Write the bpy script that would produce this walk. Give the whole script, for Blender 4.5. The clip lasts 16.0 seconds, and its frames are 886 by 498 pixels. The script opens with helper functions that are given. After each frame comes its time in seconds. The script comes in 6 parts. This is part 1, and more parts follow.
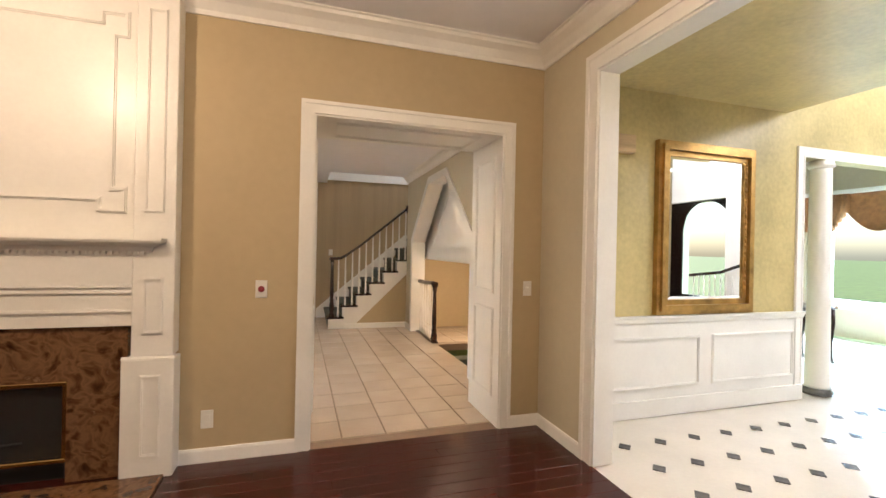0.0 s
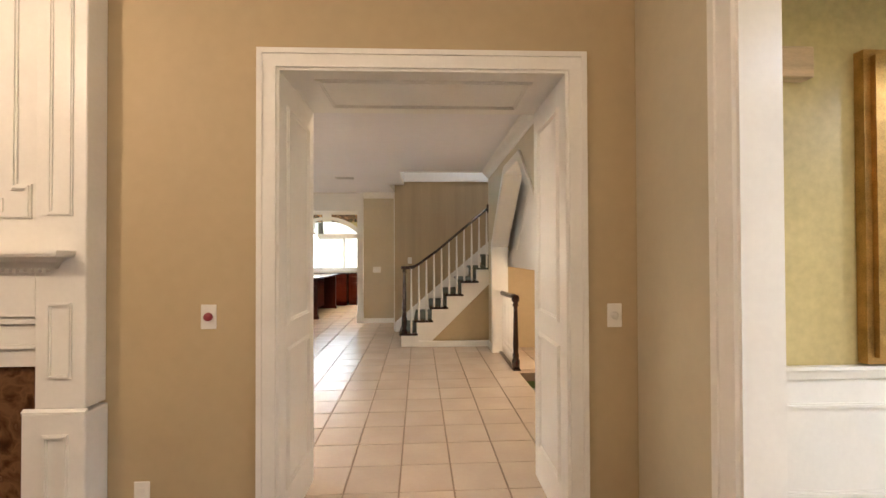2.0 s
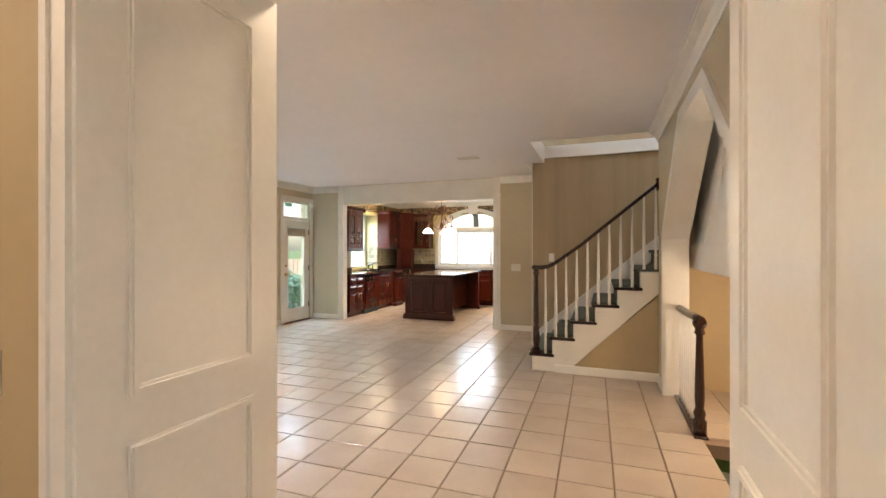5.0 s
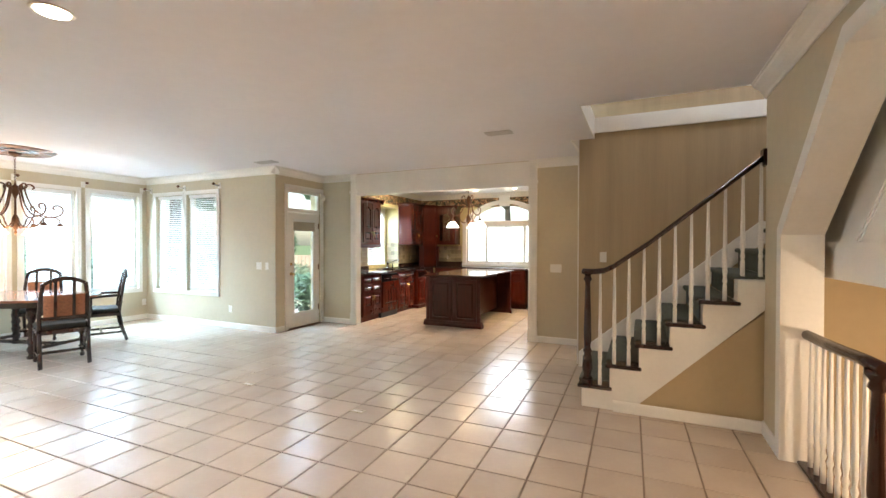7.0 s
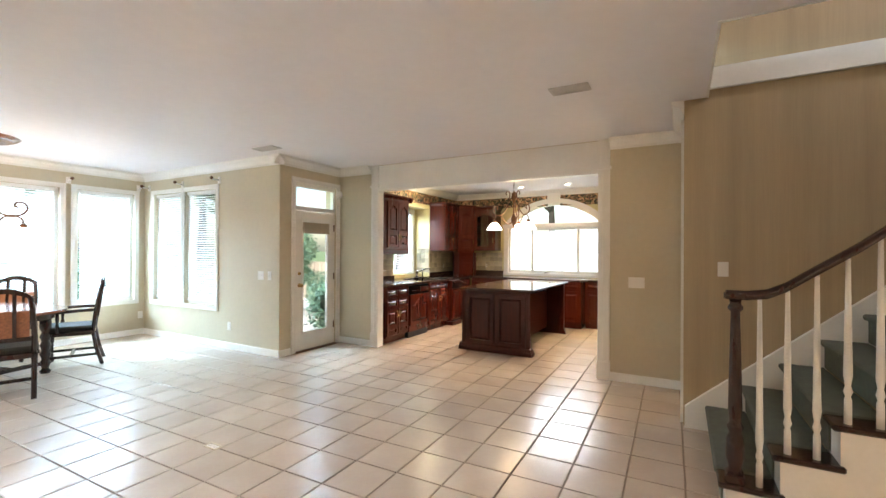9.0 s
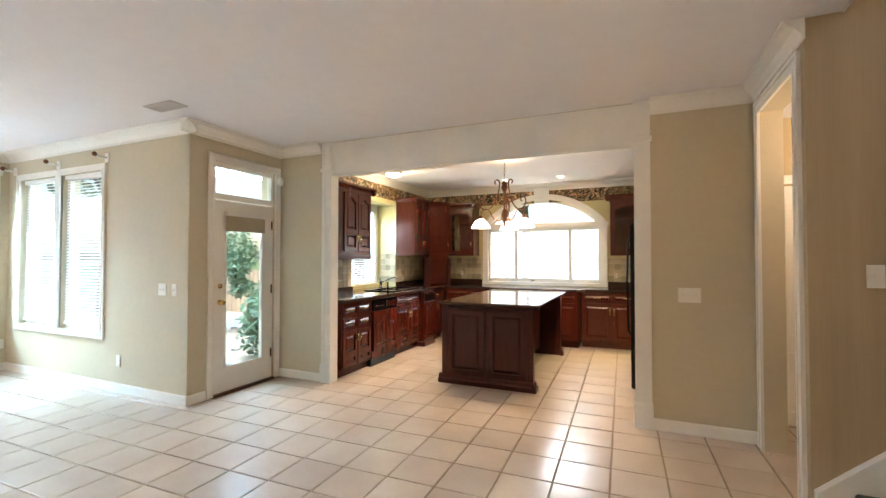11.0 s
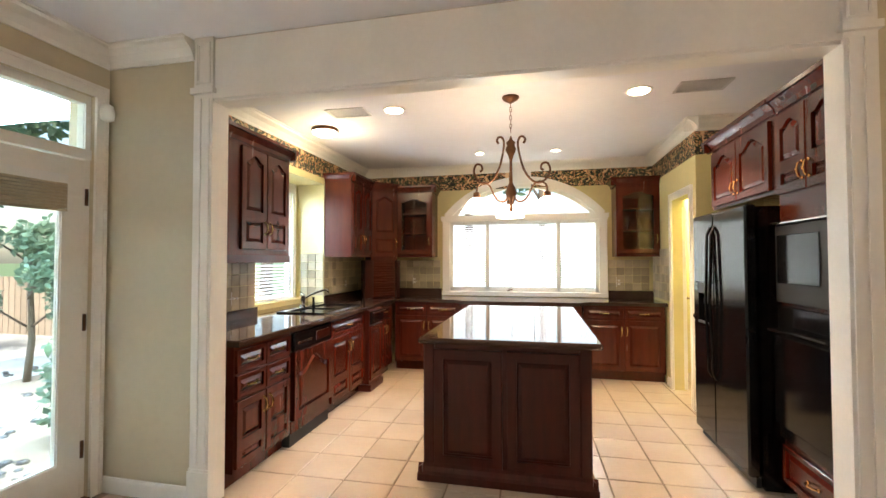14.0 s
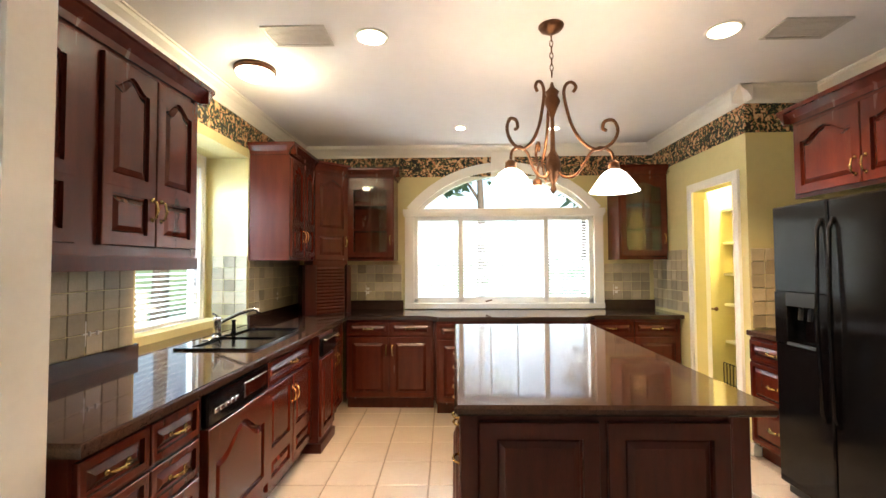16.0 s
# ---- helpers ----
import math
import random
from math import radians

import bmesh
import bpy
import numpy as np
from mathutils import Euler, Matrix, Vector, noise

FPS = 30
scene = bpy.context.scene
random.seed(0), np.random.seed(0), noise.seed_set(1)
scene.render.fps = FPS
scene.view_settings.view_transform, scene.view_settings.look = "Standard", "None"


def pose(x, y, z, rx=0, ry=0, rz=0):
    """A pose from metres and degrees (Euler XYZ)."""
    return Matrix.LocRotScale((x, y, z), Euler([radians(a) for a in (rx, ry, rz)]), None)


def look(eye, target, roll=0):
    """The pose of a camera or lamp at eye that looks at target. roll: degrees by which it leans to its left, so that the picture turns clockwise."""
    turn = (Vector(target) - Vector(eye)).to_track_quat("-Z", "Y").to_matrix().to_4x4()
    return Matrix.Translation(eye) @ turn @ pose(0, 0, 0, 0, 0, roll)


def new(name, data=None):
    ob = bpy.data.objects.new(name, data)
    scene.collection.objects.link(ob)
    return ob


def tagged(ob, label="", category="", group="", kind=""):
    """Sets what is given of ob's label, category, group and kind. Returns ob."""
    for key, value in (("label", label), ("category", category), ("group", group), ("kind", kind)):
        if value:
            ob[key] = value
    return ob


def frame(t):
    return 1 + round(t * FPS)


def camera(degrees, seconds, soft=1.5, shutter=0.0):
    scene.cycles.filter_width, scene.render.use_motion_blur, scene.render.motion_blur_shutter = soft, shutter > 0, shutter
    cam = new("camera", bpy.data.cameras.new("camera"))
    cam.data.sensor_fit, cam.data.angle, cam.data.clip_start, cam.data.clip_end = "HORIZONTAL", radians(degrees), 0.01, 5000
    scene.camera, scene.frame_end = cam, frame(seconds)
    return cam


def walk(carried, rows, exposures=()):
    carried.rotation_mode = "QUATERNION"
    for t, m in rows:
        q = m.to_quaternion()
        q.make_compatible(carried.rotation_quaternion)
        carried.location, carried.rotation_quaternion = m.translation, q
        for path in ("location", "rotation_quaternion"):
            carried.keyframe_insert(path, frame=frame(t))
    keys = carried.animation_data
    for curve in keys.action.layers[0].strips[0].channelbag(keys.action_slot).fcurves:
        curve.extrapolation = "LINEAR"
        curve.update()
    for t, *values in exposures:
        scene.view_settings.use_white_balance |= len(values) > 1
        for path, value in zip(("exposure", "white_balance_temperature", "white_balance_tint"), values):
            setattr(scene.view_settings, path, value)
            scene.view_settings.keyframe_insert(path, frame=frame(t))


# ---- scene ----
cam = camera(91.4, 16.0)
PATH = [
    (0, (0.324, -0.19, 1.432), (0.922, 1.718, 1.433), 1.2),
    (0.5, (0.55, 0.033, 1.429), (1.012, 1.979, 1.431), 1.1),
    (1, (0.746, 0.293, 1.437), (1.079, 2.265, 1.438), 0.7),
    (1.5, (0.929, 0.56, 1.438), (1.132, 2.55, 1.449), 0.2),
    (2, (1.099, 0.822, 1.438), (1.174, 2.82, 1.462), -0.2),
    (2.5, (1.283, 1.09, 1.45), (1.215, 3.089, 1.477), 0.5),
    (3, (1.429, 1.345, 1.442), (1.205, 3.332, 1.462), 0.9),
    (3.5, (1.51, 1.588, 1.44), (1.134, 3.552, 1.444), 1.5),
    (4, (1.547, 1.829, 1.452), (1.035, 3.762, 1.445), 1.1),
    (4.5, (1.536, 2.085, 1.447), (0.911, 3.985, 1.447), 0.4),
    (7, (1.177, 3.478, 1.474), (0.348, 5.298, 1.451), 0.1),
    (7.5, (1.043, 3.786, 1.475), (0.152, 5.576, 1.464), 0.2),
    (8, (0.863, 4.117, 1.476), (-0.069, 5.887, 1.478), 0.3),
    (8.5, (0.684, 4.461, 1.473), (-0.276, 6.215, 1.476), 0.2),
    (9, (0.489, 4.764, 1.461), (-0.479, 6.513, 1.468), 0.3),
    (11.5, (-0.617, 6.285, 1.41), (-1.355, 8.144, 1.453), 0.1),
    (12, (-0.853, 6.576, 1.411), (-1.533, 8.456, 1.444), 0.2),
    (12.5, (-1.054, 6.89, 1.407), (-1.681, 8.789, 1.431), 0.1),
    (13, (-1.277, 7.189, 1.417), (-1.83, 9.111, 1.444), 0.1),
    (13.5, (-1.46, 7.493, 1.426), (-1.952, 9.431, 1.466), -0.1),
    (14, (-1.658, 7.803, 1.418), (-2.083, 9.757, 1.47), -0.1),
    (14.5, (-1.85, 8.097, 1.419), (-2.206, 10.064, 1.47), -0.1),
    (15, (-2.042, 8.382, 1.426), (-2.32, 10.362, 1.475), -0.2),
    (15.5, (-2.227, 8.662, 1.419), (-2.405, 10.653, 1.48), -0.1),
    (16, (-2.406, 8.949, 1.421), (-2.459, 10.947, 1.491), -0.3),
]
walk(cam, [(t, look(eye, target, roll)) for t, eye, target, roll in PATH])

# ---- world, sun, large lights ----
world = bpy.data.worlds.new("world")
scene.world = world
world.use_nodes = True
wn = world.node_tree.nodes
sky = wn.new("ShaderNodeTexSky")
sky.sky_type = "NISHITA"
sky.sun_disc = False
sky.sun_elevation = radians(48)
sky.sun_rotation = radians(200)
sky.air_density, sky.dust_density = 1.2, 2.0
wn["Background"].inputs["Strength"].default_value = 0.13
world.node_tree.links.new(sky.outputs["Color"], wn["Background"].inputs["Color"])
EXPOSURE = 1.55
scene.view_settings.exposure = EXPOSURE


def sun_lamp():
    d = bpy.data.lights.new("sun", "SUN")
    d.energy, d.angle, d.color = 4.0, radians(0.6), (1.0, 0.95, 0.87)
    o = new("sun", d)
    o.matrix_world = look((10, -18, 22), (0, 10, 0))


def area(name, eye, target, sx, sy, watts, colour):
    d = bpy.data.lights.new(name, "AREA")
    d.shape, d.size, d.size_y, d.energy, d.color = "RECTANGLE", sx, sy, watts, colour
    o = new(name, d)
    o.matrix_world = look(eye, target)
    return o


def bulb(name, x, y, z, watts, colour, r=0.05):
    d = bpy.data.lights.new(name, "POINT")
    d.energy, d.color, d.shadow_soft_size = watts, colour, r
    o = new(name, d)
    o.location = (x, y, z)


def downlight(name, x, y, z, watts, colour, cone=130):
    d = bpy.data.lights.new(name, "SPOT")
    d.energy, d.color, d.shadow_soft_size = watts, colour, 0.06
    d.spot_size, d.spot_blend = radians(cone), 0.8
    o = new(name, d)
    o.location = (x, y, z)


DAY, DAYK, WARM, LAMP, SOFT = (0.50, 0.75, 1.0), (0.86, 0.94, 1.0), (1.0, 0.75, 0.53), (1.0, 0.67, 0.37), (0.92, 0.92, 1.0)
sun_lamp()
area("sky_light_west", (-9.3, 7.0, 3.5), (-6.6, 7.0, 1.5), 5.0, 1.9, 760, DAY)
area("sky_light_bay", (-6.5, 10.4, 3.5), (-6.5, 7.8, 1.5), 2.2, 1.9, 330, DAY)
area("sky_light_door", (-5.7, 9.5, 3.3), (-3.6, 9.4, 0.8), 1.0, 1.8, 520, DAY)
area("sky_light_kitchen", (-1.85, 15.5, 3.6), (-1.85, 12.6, 0.5), 2.4, 2.0, 300, DAYK)
area("sky_light_sink", (-5.6, 11.9, 3.2), (-3.7, 11.9, 0.7), 1.0, 1.5, 110, DAYK)
area("sky_light_dining", (10.9, 4.2, 3.3), (7.0, 3.4, 0.4), 2.6, 2.2, 1500, DAY)
downlight("lamp_kitchen", -2.88, 11.40, 2.70, 98, LAMP, 104)
downlight("lamp_kitchen", -0.87, 11.40, 2.70, 98, LAMP, 104)
downlight("lamp_kitchen", -2.34, 13.07, 2.70, 7, LAMP)
downlight("lamp_kitchen", -1.43, 13.12, 2.70, 7, LAMP)
bulb("lamp_flush", -3.66, 11.78, 2.56, 5, (1.0, 0.80, 0.46), 0.08)
bulb("lamp_pantry", 0.6, 13.0, 2.45, 55, (1.0, 0.86, 0.5))
# Added unseen bulb that brightens the stair wall and landing fascia.
bulb("fill_upper_stair", 2.6, 8.3, 4.3, 24, SOFT, 0.12)
bulb("lamp_lower_stair", 2.95, 5.9, 0.80, 15, WARM, 0.06)
# Added fill spot that brightens the soffit panel; no such source is known.
downlight("fill_stair_opening", 2.20, 5.36, 2.38, 10, WARM, 165)
downlight("lamp_and_fill_great", -1.74, 4.75, 2.71, 72, SOFT)
# The next two great room spots are added fill, kept out of view.
downlight("lamp_and_fill_great", 0.45, 3.98, 2.71, 28, WARM, 172)
downlight("lamp_and_fill_great", -4.6, 4.75, 2.71, 66, SOFT)
# Bulbs added out of view to fill the living room; no fixtures.
bulb("fill_living", -1.3, 1.3, 2.72, 26, WARM, 0.12)
bulb("fill_living", 0.9, 0.5, 2.72, 14, WARM, 0.12)
bulb("fill_living", -0.4, -1.6, 2.72, 20, WARM, 0.12)
# Added spot without a fixture, raises the brightness of the hall.
downlight("fill_hall", 3.6, 0.9, 2.84, 50, SOFT, 172)
# Added bulb in place of daylight on the high foyer wall.
bulb("fill_foyer", 6.3, 0.6, 3.5, 85, SOFT, 0.2)
# Added unseen bulb, lights the back hall behind the doorway.
bulb("fill_back_hall", 1.1, 9.7, 2.3, 9, WARM)


# ---- materials ----
def mat(name, col, rough=0.5, metal=0.0, var=0.1, scale=2.5, bump=0.05, bscale=120.0, stretch=(1, 1, 1), coat=0.0, rnd=0.0, spec=0.5, col2=None, fine=0.5):
    m = bpy.data.materials.new(name)
    m.use_nodes = True
    n, l = m.node_tree.nodes, m.node_tree.links
    b = n["Principled BSDF"]
    tc, mp = n.new("ShaderNodeTexCoord"), n.new("ShaderNodeMapping")
    l.new(tc.outputs["Object"], mp.inputs["Vector"])
    mp.inputs["Scale"].default_value = stretch
    big, small = n.new("ShaderNodeTexNoise"), n.new("ShaderNodeTexNoise")
    for node, s, d in ((big, scale, 4), (small, scale * 14, 6)):
        node.inputs["Scale"].default_value, node.inputs["Detail"].default_value = s, d
        l.new(mp.outputs["Vector"], node.inputs["Vector"])
    add = n.new("ShaderNodeMath")
    add.operation = "MULTIPLY_ADD"
    add.inputs[1].default_value = fine
    l.new(small.outputs["Fac"], add.inputs[0])
    l.new(big.outputs["Fac"], add.inputs[2])
    ramp = n.new("ShaderNodeValToRGB")
    c2 = col2 or tuple(min(1, c * (1 + var)) for c in col)
    c1 = col if col2 else tuple(c * (1 - var) for c in col)
    ramp.color_ramp.elements[0].position, ramp.color_ramp.elements[1].position = 0.32 + fine * 0.4, 0.68 + fine * 0.6
    ramp.color_ramp.elements[0].color, ramp.color_ramp.elements[1].color = (*c1, 1), (*c2, 1)
    l.new(add.outputs[0], ramp.inputs["Fac"])
    out = ramp.outputs["Color"]
    if rnd:
        info, hsv, mr = n.new("ShaderNodeObjectInfo"), n.new("ShaderNodeHueSaturation"), n.new("ShaderNodeMapRange")
        l.new(info.outputs["Random"], mr.inputs["Value"])
        mr.inputs["To Min"].default_value, mr.inputs["To Max"].default_value = 1 - rnd, 1 + rnd
        l.new(mr.outputs["Result"], hsv.inputs["Value"])
        l.new(out, hsv.inputs["Color"])
        out = hsv.outputs["Color"]
    l.new(out, b.inputs["Base Color"])
    r = n.new("ShaderNodeMapRange")
    r.inputs["To Min"].default_value, r.inputs["To Max"].default_value = max(0.0, rough * 0.82), min(1.0, rough * 1.2)
    l.new(big.outputs["Fac"], r.inputs["Value"])
    l.new(r.outputs["Result"], b.inputs["Roughness"])
    b.inputs["Metallic"].default_value = metal
    b.inputs["Specular IOR Level"].default_value = spec
    b.inputs["Coat Weight"].default_value = coat
    b.inputs["Coat Roughness"].default_value = 0.12
    if bump:
        bn, bt = n.new("ShaderNodeBump"), n.new("ShaderNodeTexNoise")
        bt.inputs["Scale"].default_value, bt.inputs["Detail"].default_value = bscale, 5
        l.new(mp.outputs["Vector"], bt.inputs["Vector"])
        bn.inputs["Strength"].default_value, bn.inputs["Distance"].default_value = bump, 0.004
        l.new(bt.outputs["Fac"], bn.inputs["Height"])
        l.new(bn.outputs["Normal"], b.inputs["Normal"])
    return m


def glow(name, col, strength):
    m = bpy.data.materials.new(name)
    m.use_nodes = True
    b = m.node_tree.nodes["Principled BSDF"]
    b.inputs["Base Color"].default_value = (*col, 1)
    b.inputs["Emission Color"].default_value = (*col, 1)
    b.inputs["Emission Strength"].default_value = strength
    return m


def clear_glass(name):
    m = bpy.data.materials.new(name)
    m.use_nodes = True
    b = m.node_tree.nodes["Principled BSDF"]
    b.inputs["Base Color"].default_value = (0.97, 1.0, 0.99, 1)
    b.inputs["Roughness"].default_value = 0.0
    b.inputs["IOR"].default_value = 1.45
    b.inputs["Transmission Weight"].default_value = 1.0
    return m


def patterned(name, stops, scale, rough, coat=0.0, second=7.0, mixw=0.5):
    """Blotches of several colours: stone, wallpaper."""
    m = bpy.data.materials.new(name)
    m.use_nodes = True
    n, l = m.node_tree.nodes, m.node_tree.links
    b = n["Principled BSDF"]
    tc = n.new("ShaderNodeTexCoord")
    warp, vor, ns = n.new("ShaderNodeTexNoise"), n.new("ShaderNodeTexVoronoi"), n.new("ShaderNodeTexNoise")
    warp.inputs["Scale"].default_value = scale * 0.6
    mixv = n.new("ShaderNodeVectorMath")
    mixv.operation = "MULTIPLY_ADD"
    mixv.inputs[1].default_value = (0.25, 0.25, 0.25)
    l.new(tc.outputs["Object"], warp.inputs["Vector"])
    l.new(warp.outputs["Color"], mixv.inputs[0])
    l.new(tc.outputs["Object"], mixv.inputs[2])
    vor.inputs["Scale"].default_value = scale
    ns.inputs["Scale"].default_value, ns.inputs["Detail"].default_value = scale * second / 7, 8
    l.new(mixv.outputs[0], vor.inputs["Vector"])
    l.new(mixv.outputs[0], ns.inputs["Vector"])
    mx = n.new("ShaderNodeMix")
    mx.inputs["Factor"].default_value = mixw
    l.new(vor.outputs["Distance"], mx.inputs["A"])
    l.new(ns.outputs["Fac"], mx.inputs["B"])
    ramp = n.new("ShaderNodeValToRGB")
    while len(ramp.color_ramp.elements) < len(stops):
        ramp.color_ramp.elements.new(0.5)
    for e, (p, c) in zip(ramp.color_ramp.elements, stops):
        e.position, e.color = p, (*c, 1)
    l.new(mx.outputs["Result"], ramp.inputs["Fac"])
    l.new(ramp.outputs["Color"], b.inputs["Base Color"])
    b.inputs["Roughness"].default_value = rough
    b.inputs["Specular IOR Level"].default_value = 0.36
    b.inputs["Coat Weight"].default_value = coat
    b.inputs["Coat Roughness"].default_value = 0.03
    return m


M_WALL = mat("wall_paint_khaki", (0.47, 0.37, 0.22), 0.62, var=0.05, scale=1.2, bump=0.06, bscale=260)
M_WALLG = mat("wall_paint_sage", (0.55, 0.485, 0.345), 0.62, var=0.05, scale=1.2, bump=0.06, bscale=260)
M_STRIPE = mat("stair_wall_paper", (0.42, 0.32, 0.19), 0.6, var=0.10, scale=1.6, bump=0.05, bscale=200, stretch=(6, 6, 0.15))
M_FAUX = mat("hall_sponged_paint", (0.50, 0.41, 0.19), 0.35, var=0.22, scale=1.6, bump=0.05, bscale=90)
M_YELLOW = mat("kitchen_yellow_paint", (0.62, 0.55, 0.27), 0.6, var=0.05, scale=1.4, bump=0.05, bscale=260)
M_TRIM = mat("white_trim_paint", (0.80, 0.78, 0.73), 0.32, var=0.04, scale=3, bump=0.02, bscale=90)
M_CEIL = mat("ceiling_paint", (0.80, 0.785, 0.80), 0.8, var=0.03, scale=0.8, bump=0.10, bscale=180)
M_CHERRY = mat("cherry_cabinet_wood", (0.060, 0.0092, 0.0045), 0.25, var=0.3, scale=3.5, bump=0.03, bscale=60, stretch=(5, 5, 0.7), coat=0.0, spec=0.45, col2=(0.092, 0.0145, 0.0065))
M_DARKW = mat("dark_stained_wood", (0.022, 0.008, 0.005), 0.25, var=0.35, scale=6, bump=0.03, bscale=60, stretch=(4, 4, 0.8), coat=0.2, col2=(0.036, 0.012, 0.008))
M_ISLAND = mat("island_dark_cherry", (0.034, 0.0055, 0.0033), 0.30, var=0.3, scale=5, bump=0.03, bscale=60, stretch=(5, 5, 0.7), coat=0.05, spec=0.3, col2=(0.062, 0.010, 0.0055))
M_TABLE = mat("mahogany_table_wood", (0.12, 0.035, 0.015), 0.2, var=0.3, scale=4, bump=0.02, bscale=60, stretch=(0.7, 5, 5), coat=0.5, col2=(0.24, 0.08, 0.035))
M_PARQUET = mat("red_mahogany_floor", (0.026, 0.0038, 0.0028), 0.20, var=0.3, scale=4, bump=0.02, bscale=50, stretch=(0.6, 6, 1), coat=0.0, rnd=0.2, col2=(0.062, 0.0085, 0.005), spec=0.35)
M_TILE = mat("beige_ceramic_tile", (0.475, 0.388, 0.31), 0.22, var=0.09, scale=2.2, bump=0.06, bscale=14, rnd=0.06, col2=(0.535, 0.445, 0.36), fine=0.25, spec=0.6)
M_GROUT = mat("floor_grout", (0.23, 0.165, 0.115), 0.85, var=0.15, scale=6, bump=0.2, bscale=200)
M_HALLT = mat("cream_marble_tile", (0.70, 0.64, 0.55), 0.10, var=0.05, scale=3, bump=0.0, rnd=0.03)
M_SLATE = mat("dark_stone_inset", (0.09, 0.085, 0.08), 0.15, var=0.3, scale=14, bump=0.02, bscale=50)
M_BLACK = mat("black_appliance", (0.005, 0.005, 0.006), 0.12, var=0.2, scale=3, bump=0.01, bscale=220, spec=0.22)
M_BLACKM = mat("black_matt", (0.012, 0.012, 0.012), 0.5, var=0.2, scale=8, bump=0.02)
M_BRASS = mat("polished_brass", (0.62, 0.42, 0.16), 0.2, metal=1.0, var=0.1, scale=10, bump=0)
M_STEEL = mat("chrome", (0.75, 0.76, 0.78), 0.12, metal=1.0, var=0.05, scale=8, bump=0)
M_BRONZE = mat("antique_bronze_metal", (0.13, 0.060, 0.030), 0.38, metal=0.75, var=0.35, scale=14, bump=0.1, bscale=60)
M_GOLD = mat("antique_gilt", (0.42, 0.25, 0.075), 0.36, metal=0.7, var=0.35, scale=9, bump=0.3, bscale=40)
M_MIRROR = mat("mirror_silver", (0.92, 0.93, 0.93), 0.01, metal=1.0, var=0.0, scale=1, bump=0)
M_PLATE = mat("white_plastic", (0.78, 0.76, 0.70), 0.35, var=0.03, scale=5, bump=0)
M_CARPET = mat("sage_stair_carpet", (0.095, 0.105, 0.078), 0.95, var=0.2, scale=20, bump=0.8, bscale=420)
M_SEAT = mat("green_seat_fabric", (0.028, 0.030, 0.022), 0.9, var=0.25, scale=20, bump=0.4, bscale=300)
M_CANE = mat("woven_cane", (0.32, 0.13, 0.06), 0.6, var=0.3, scale=50, bump=0.4, bscale=150)
M_DRAPE = mat("copper_drape_fabric", (0.33, 0.15, 0.055), 0.7, var=0.25, scale=12, bump=0.15, bscale=80)
M_BLIND = mat("white_blind_slat", (0.80, 0.80, 0.78), 0.45, var=0.03, scale=5, bump=0)
M_VENT = mat("white_vent_metal", (0.52, 0.50, 0.48), 0.5, var=0.05, scale=5, bump=0)
M_GLASS = clear_glass("window_glass")
M_SHADE = glow("lit_frosted_shade", (1.0, 0.93, 0.80), 6.0)
M_SHADE2 = glow("lit_frosted_shade_small", (1.0, 0.95, 0.86), 3.0)
M_LAMPON = glow("lit_lamp_disc", (1.0, 0.86, 0.62), 14.0)
M_GRANITE = patterned("brown_granite", [(0.2, (0.012, 0.007, 0.005)), (0.42, (0.034, 0.017, 0.012)), (0.55, (0.065, 0.034, 0.024)), (0.75, (0.018, 0.010, 0.008))], 60, 0.06, 0.0)
M_MARBLE = patterned("brown_emperador_marble", [(0.18, (0.012, 0.006, 0.004)), (0.36, (0.075, 0.034, 0.016)), (0.5, (0.19, 0.10, 0.05)), (0.66, (0.10, 0.048, 0.024)), (0.8, (0.33, 0.22, 0.13))], 9, 0.08, 0.3, 14.0, 0.6)
M_BORDER = patterned("floral_wallpaper_border", [(0.27, (0.52, 0.16, 0.09)), (0.34, (0.66, 0.42, 0.24)), (0.375, (0.55, 0.40, 0.20)), (0.40, (0.13, 0.15, 0.05)), (0.435, (0.012, 0.012, 0.012)), (0.53, (0.012, 0.013, 0.012)), (0.56, (0.15, 0.18, 0.06)), (0.60, (0.50, 0.17, 0.08)), (0.66, (0.66, 0.45, 0.25))], 17, 0.6, 0.0, 11.0, 0.5)
M_BACKSPL = mat("tumbled_backsplash_tile", (0.34, 0.29, 0.19), 0.35, var=0.2, scale=9, bump=0.25, bscale=40, rnd=0.30, col2=(0.46, 0.38, 0.25))
M_LAWN = mat("lawn_ground", (0.10, 0.15, 0.05), 0.9, var=0.3, scale=3, bump=0.5, bscale=30)
M_PATIO = mat("concrete_patio", (0.42, 0.40, 0.37), 0.8, var=0.15, scale=3, bump=0.2, bscale=60)
M_BARK = mat("tree_bark", (0.10, 0.075, 0.055), 0.9, var=0.3, scale=8, bump=0.6, bscale=30, stretch=(4, 4, 1))
M_LEAF = mat("green_leaves", (0.10, 0.16, 0.095), 0.5, var=0.4, scale=3, bump=0, col2=(0.15, 0.22, 0.14))


def let_light_through(m, share):
    """Thin leaves: part of the light passes to the other side."""
    n, l = m.node_tree.nodes, m.node_tree.links
    b, out = n["Principled BSDF"], n["Material Output"]
    tr, mx = n.new("ShaderNodeBsdfTranslucent"), n.new("ShaderNodeMixShader")
    l.new(b.inputs["Base Color"].links[0].from_socket, tr.inputs["Color"])
    mx.inputs["Fac"].default_value = share
    l.new(b.outputs[0], mx.inputs[1])
    l.new(tr.outputs[0], mx.inputs[2])
    l.new(mx.outputs[0], out.inputs["Surface"])


let_light_through(M_LEAF, 0.5)
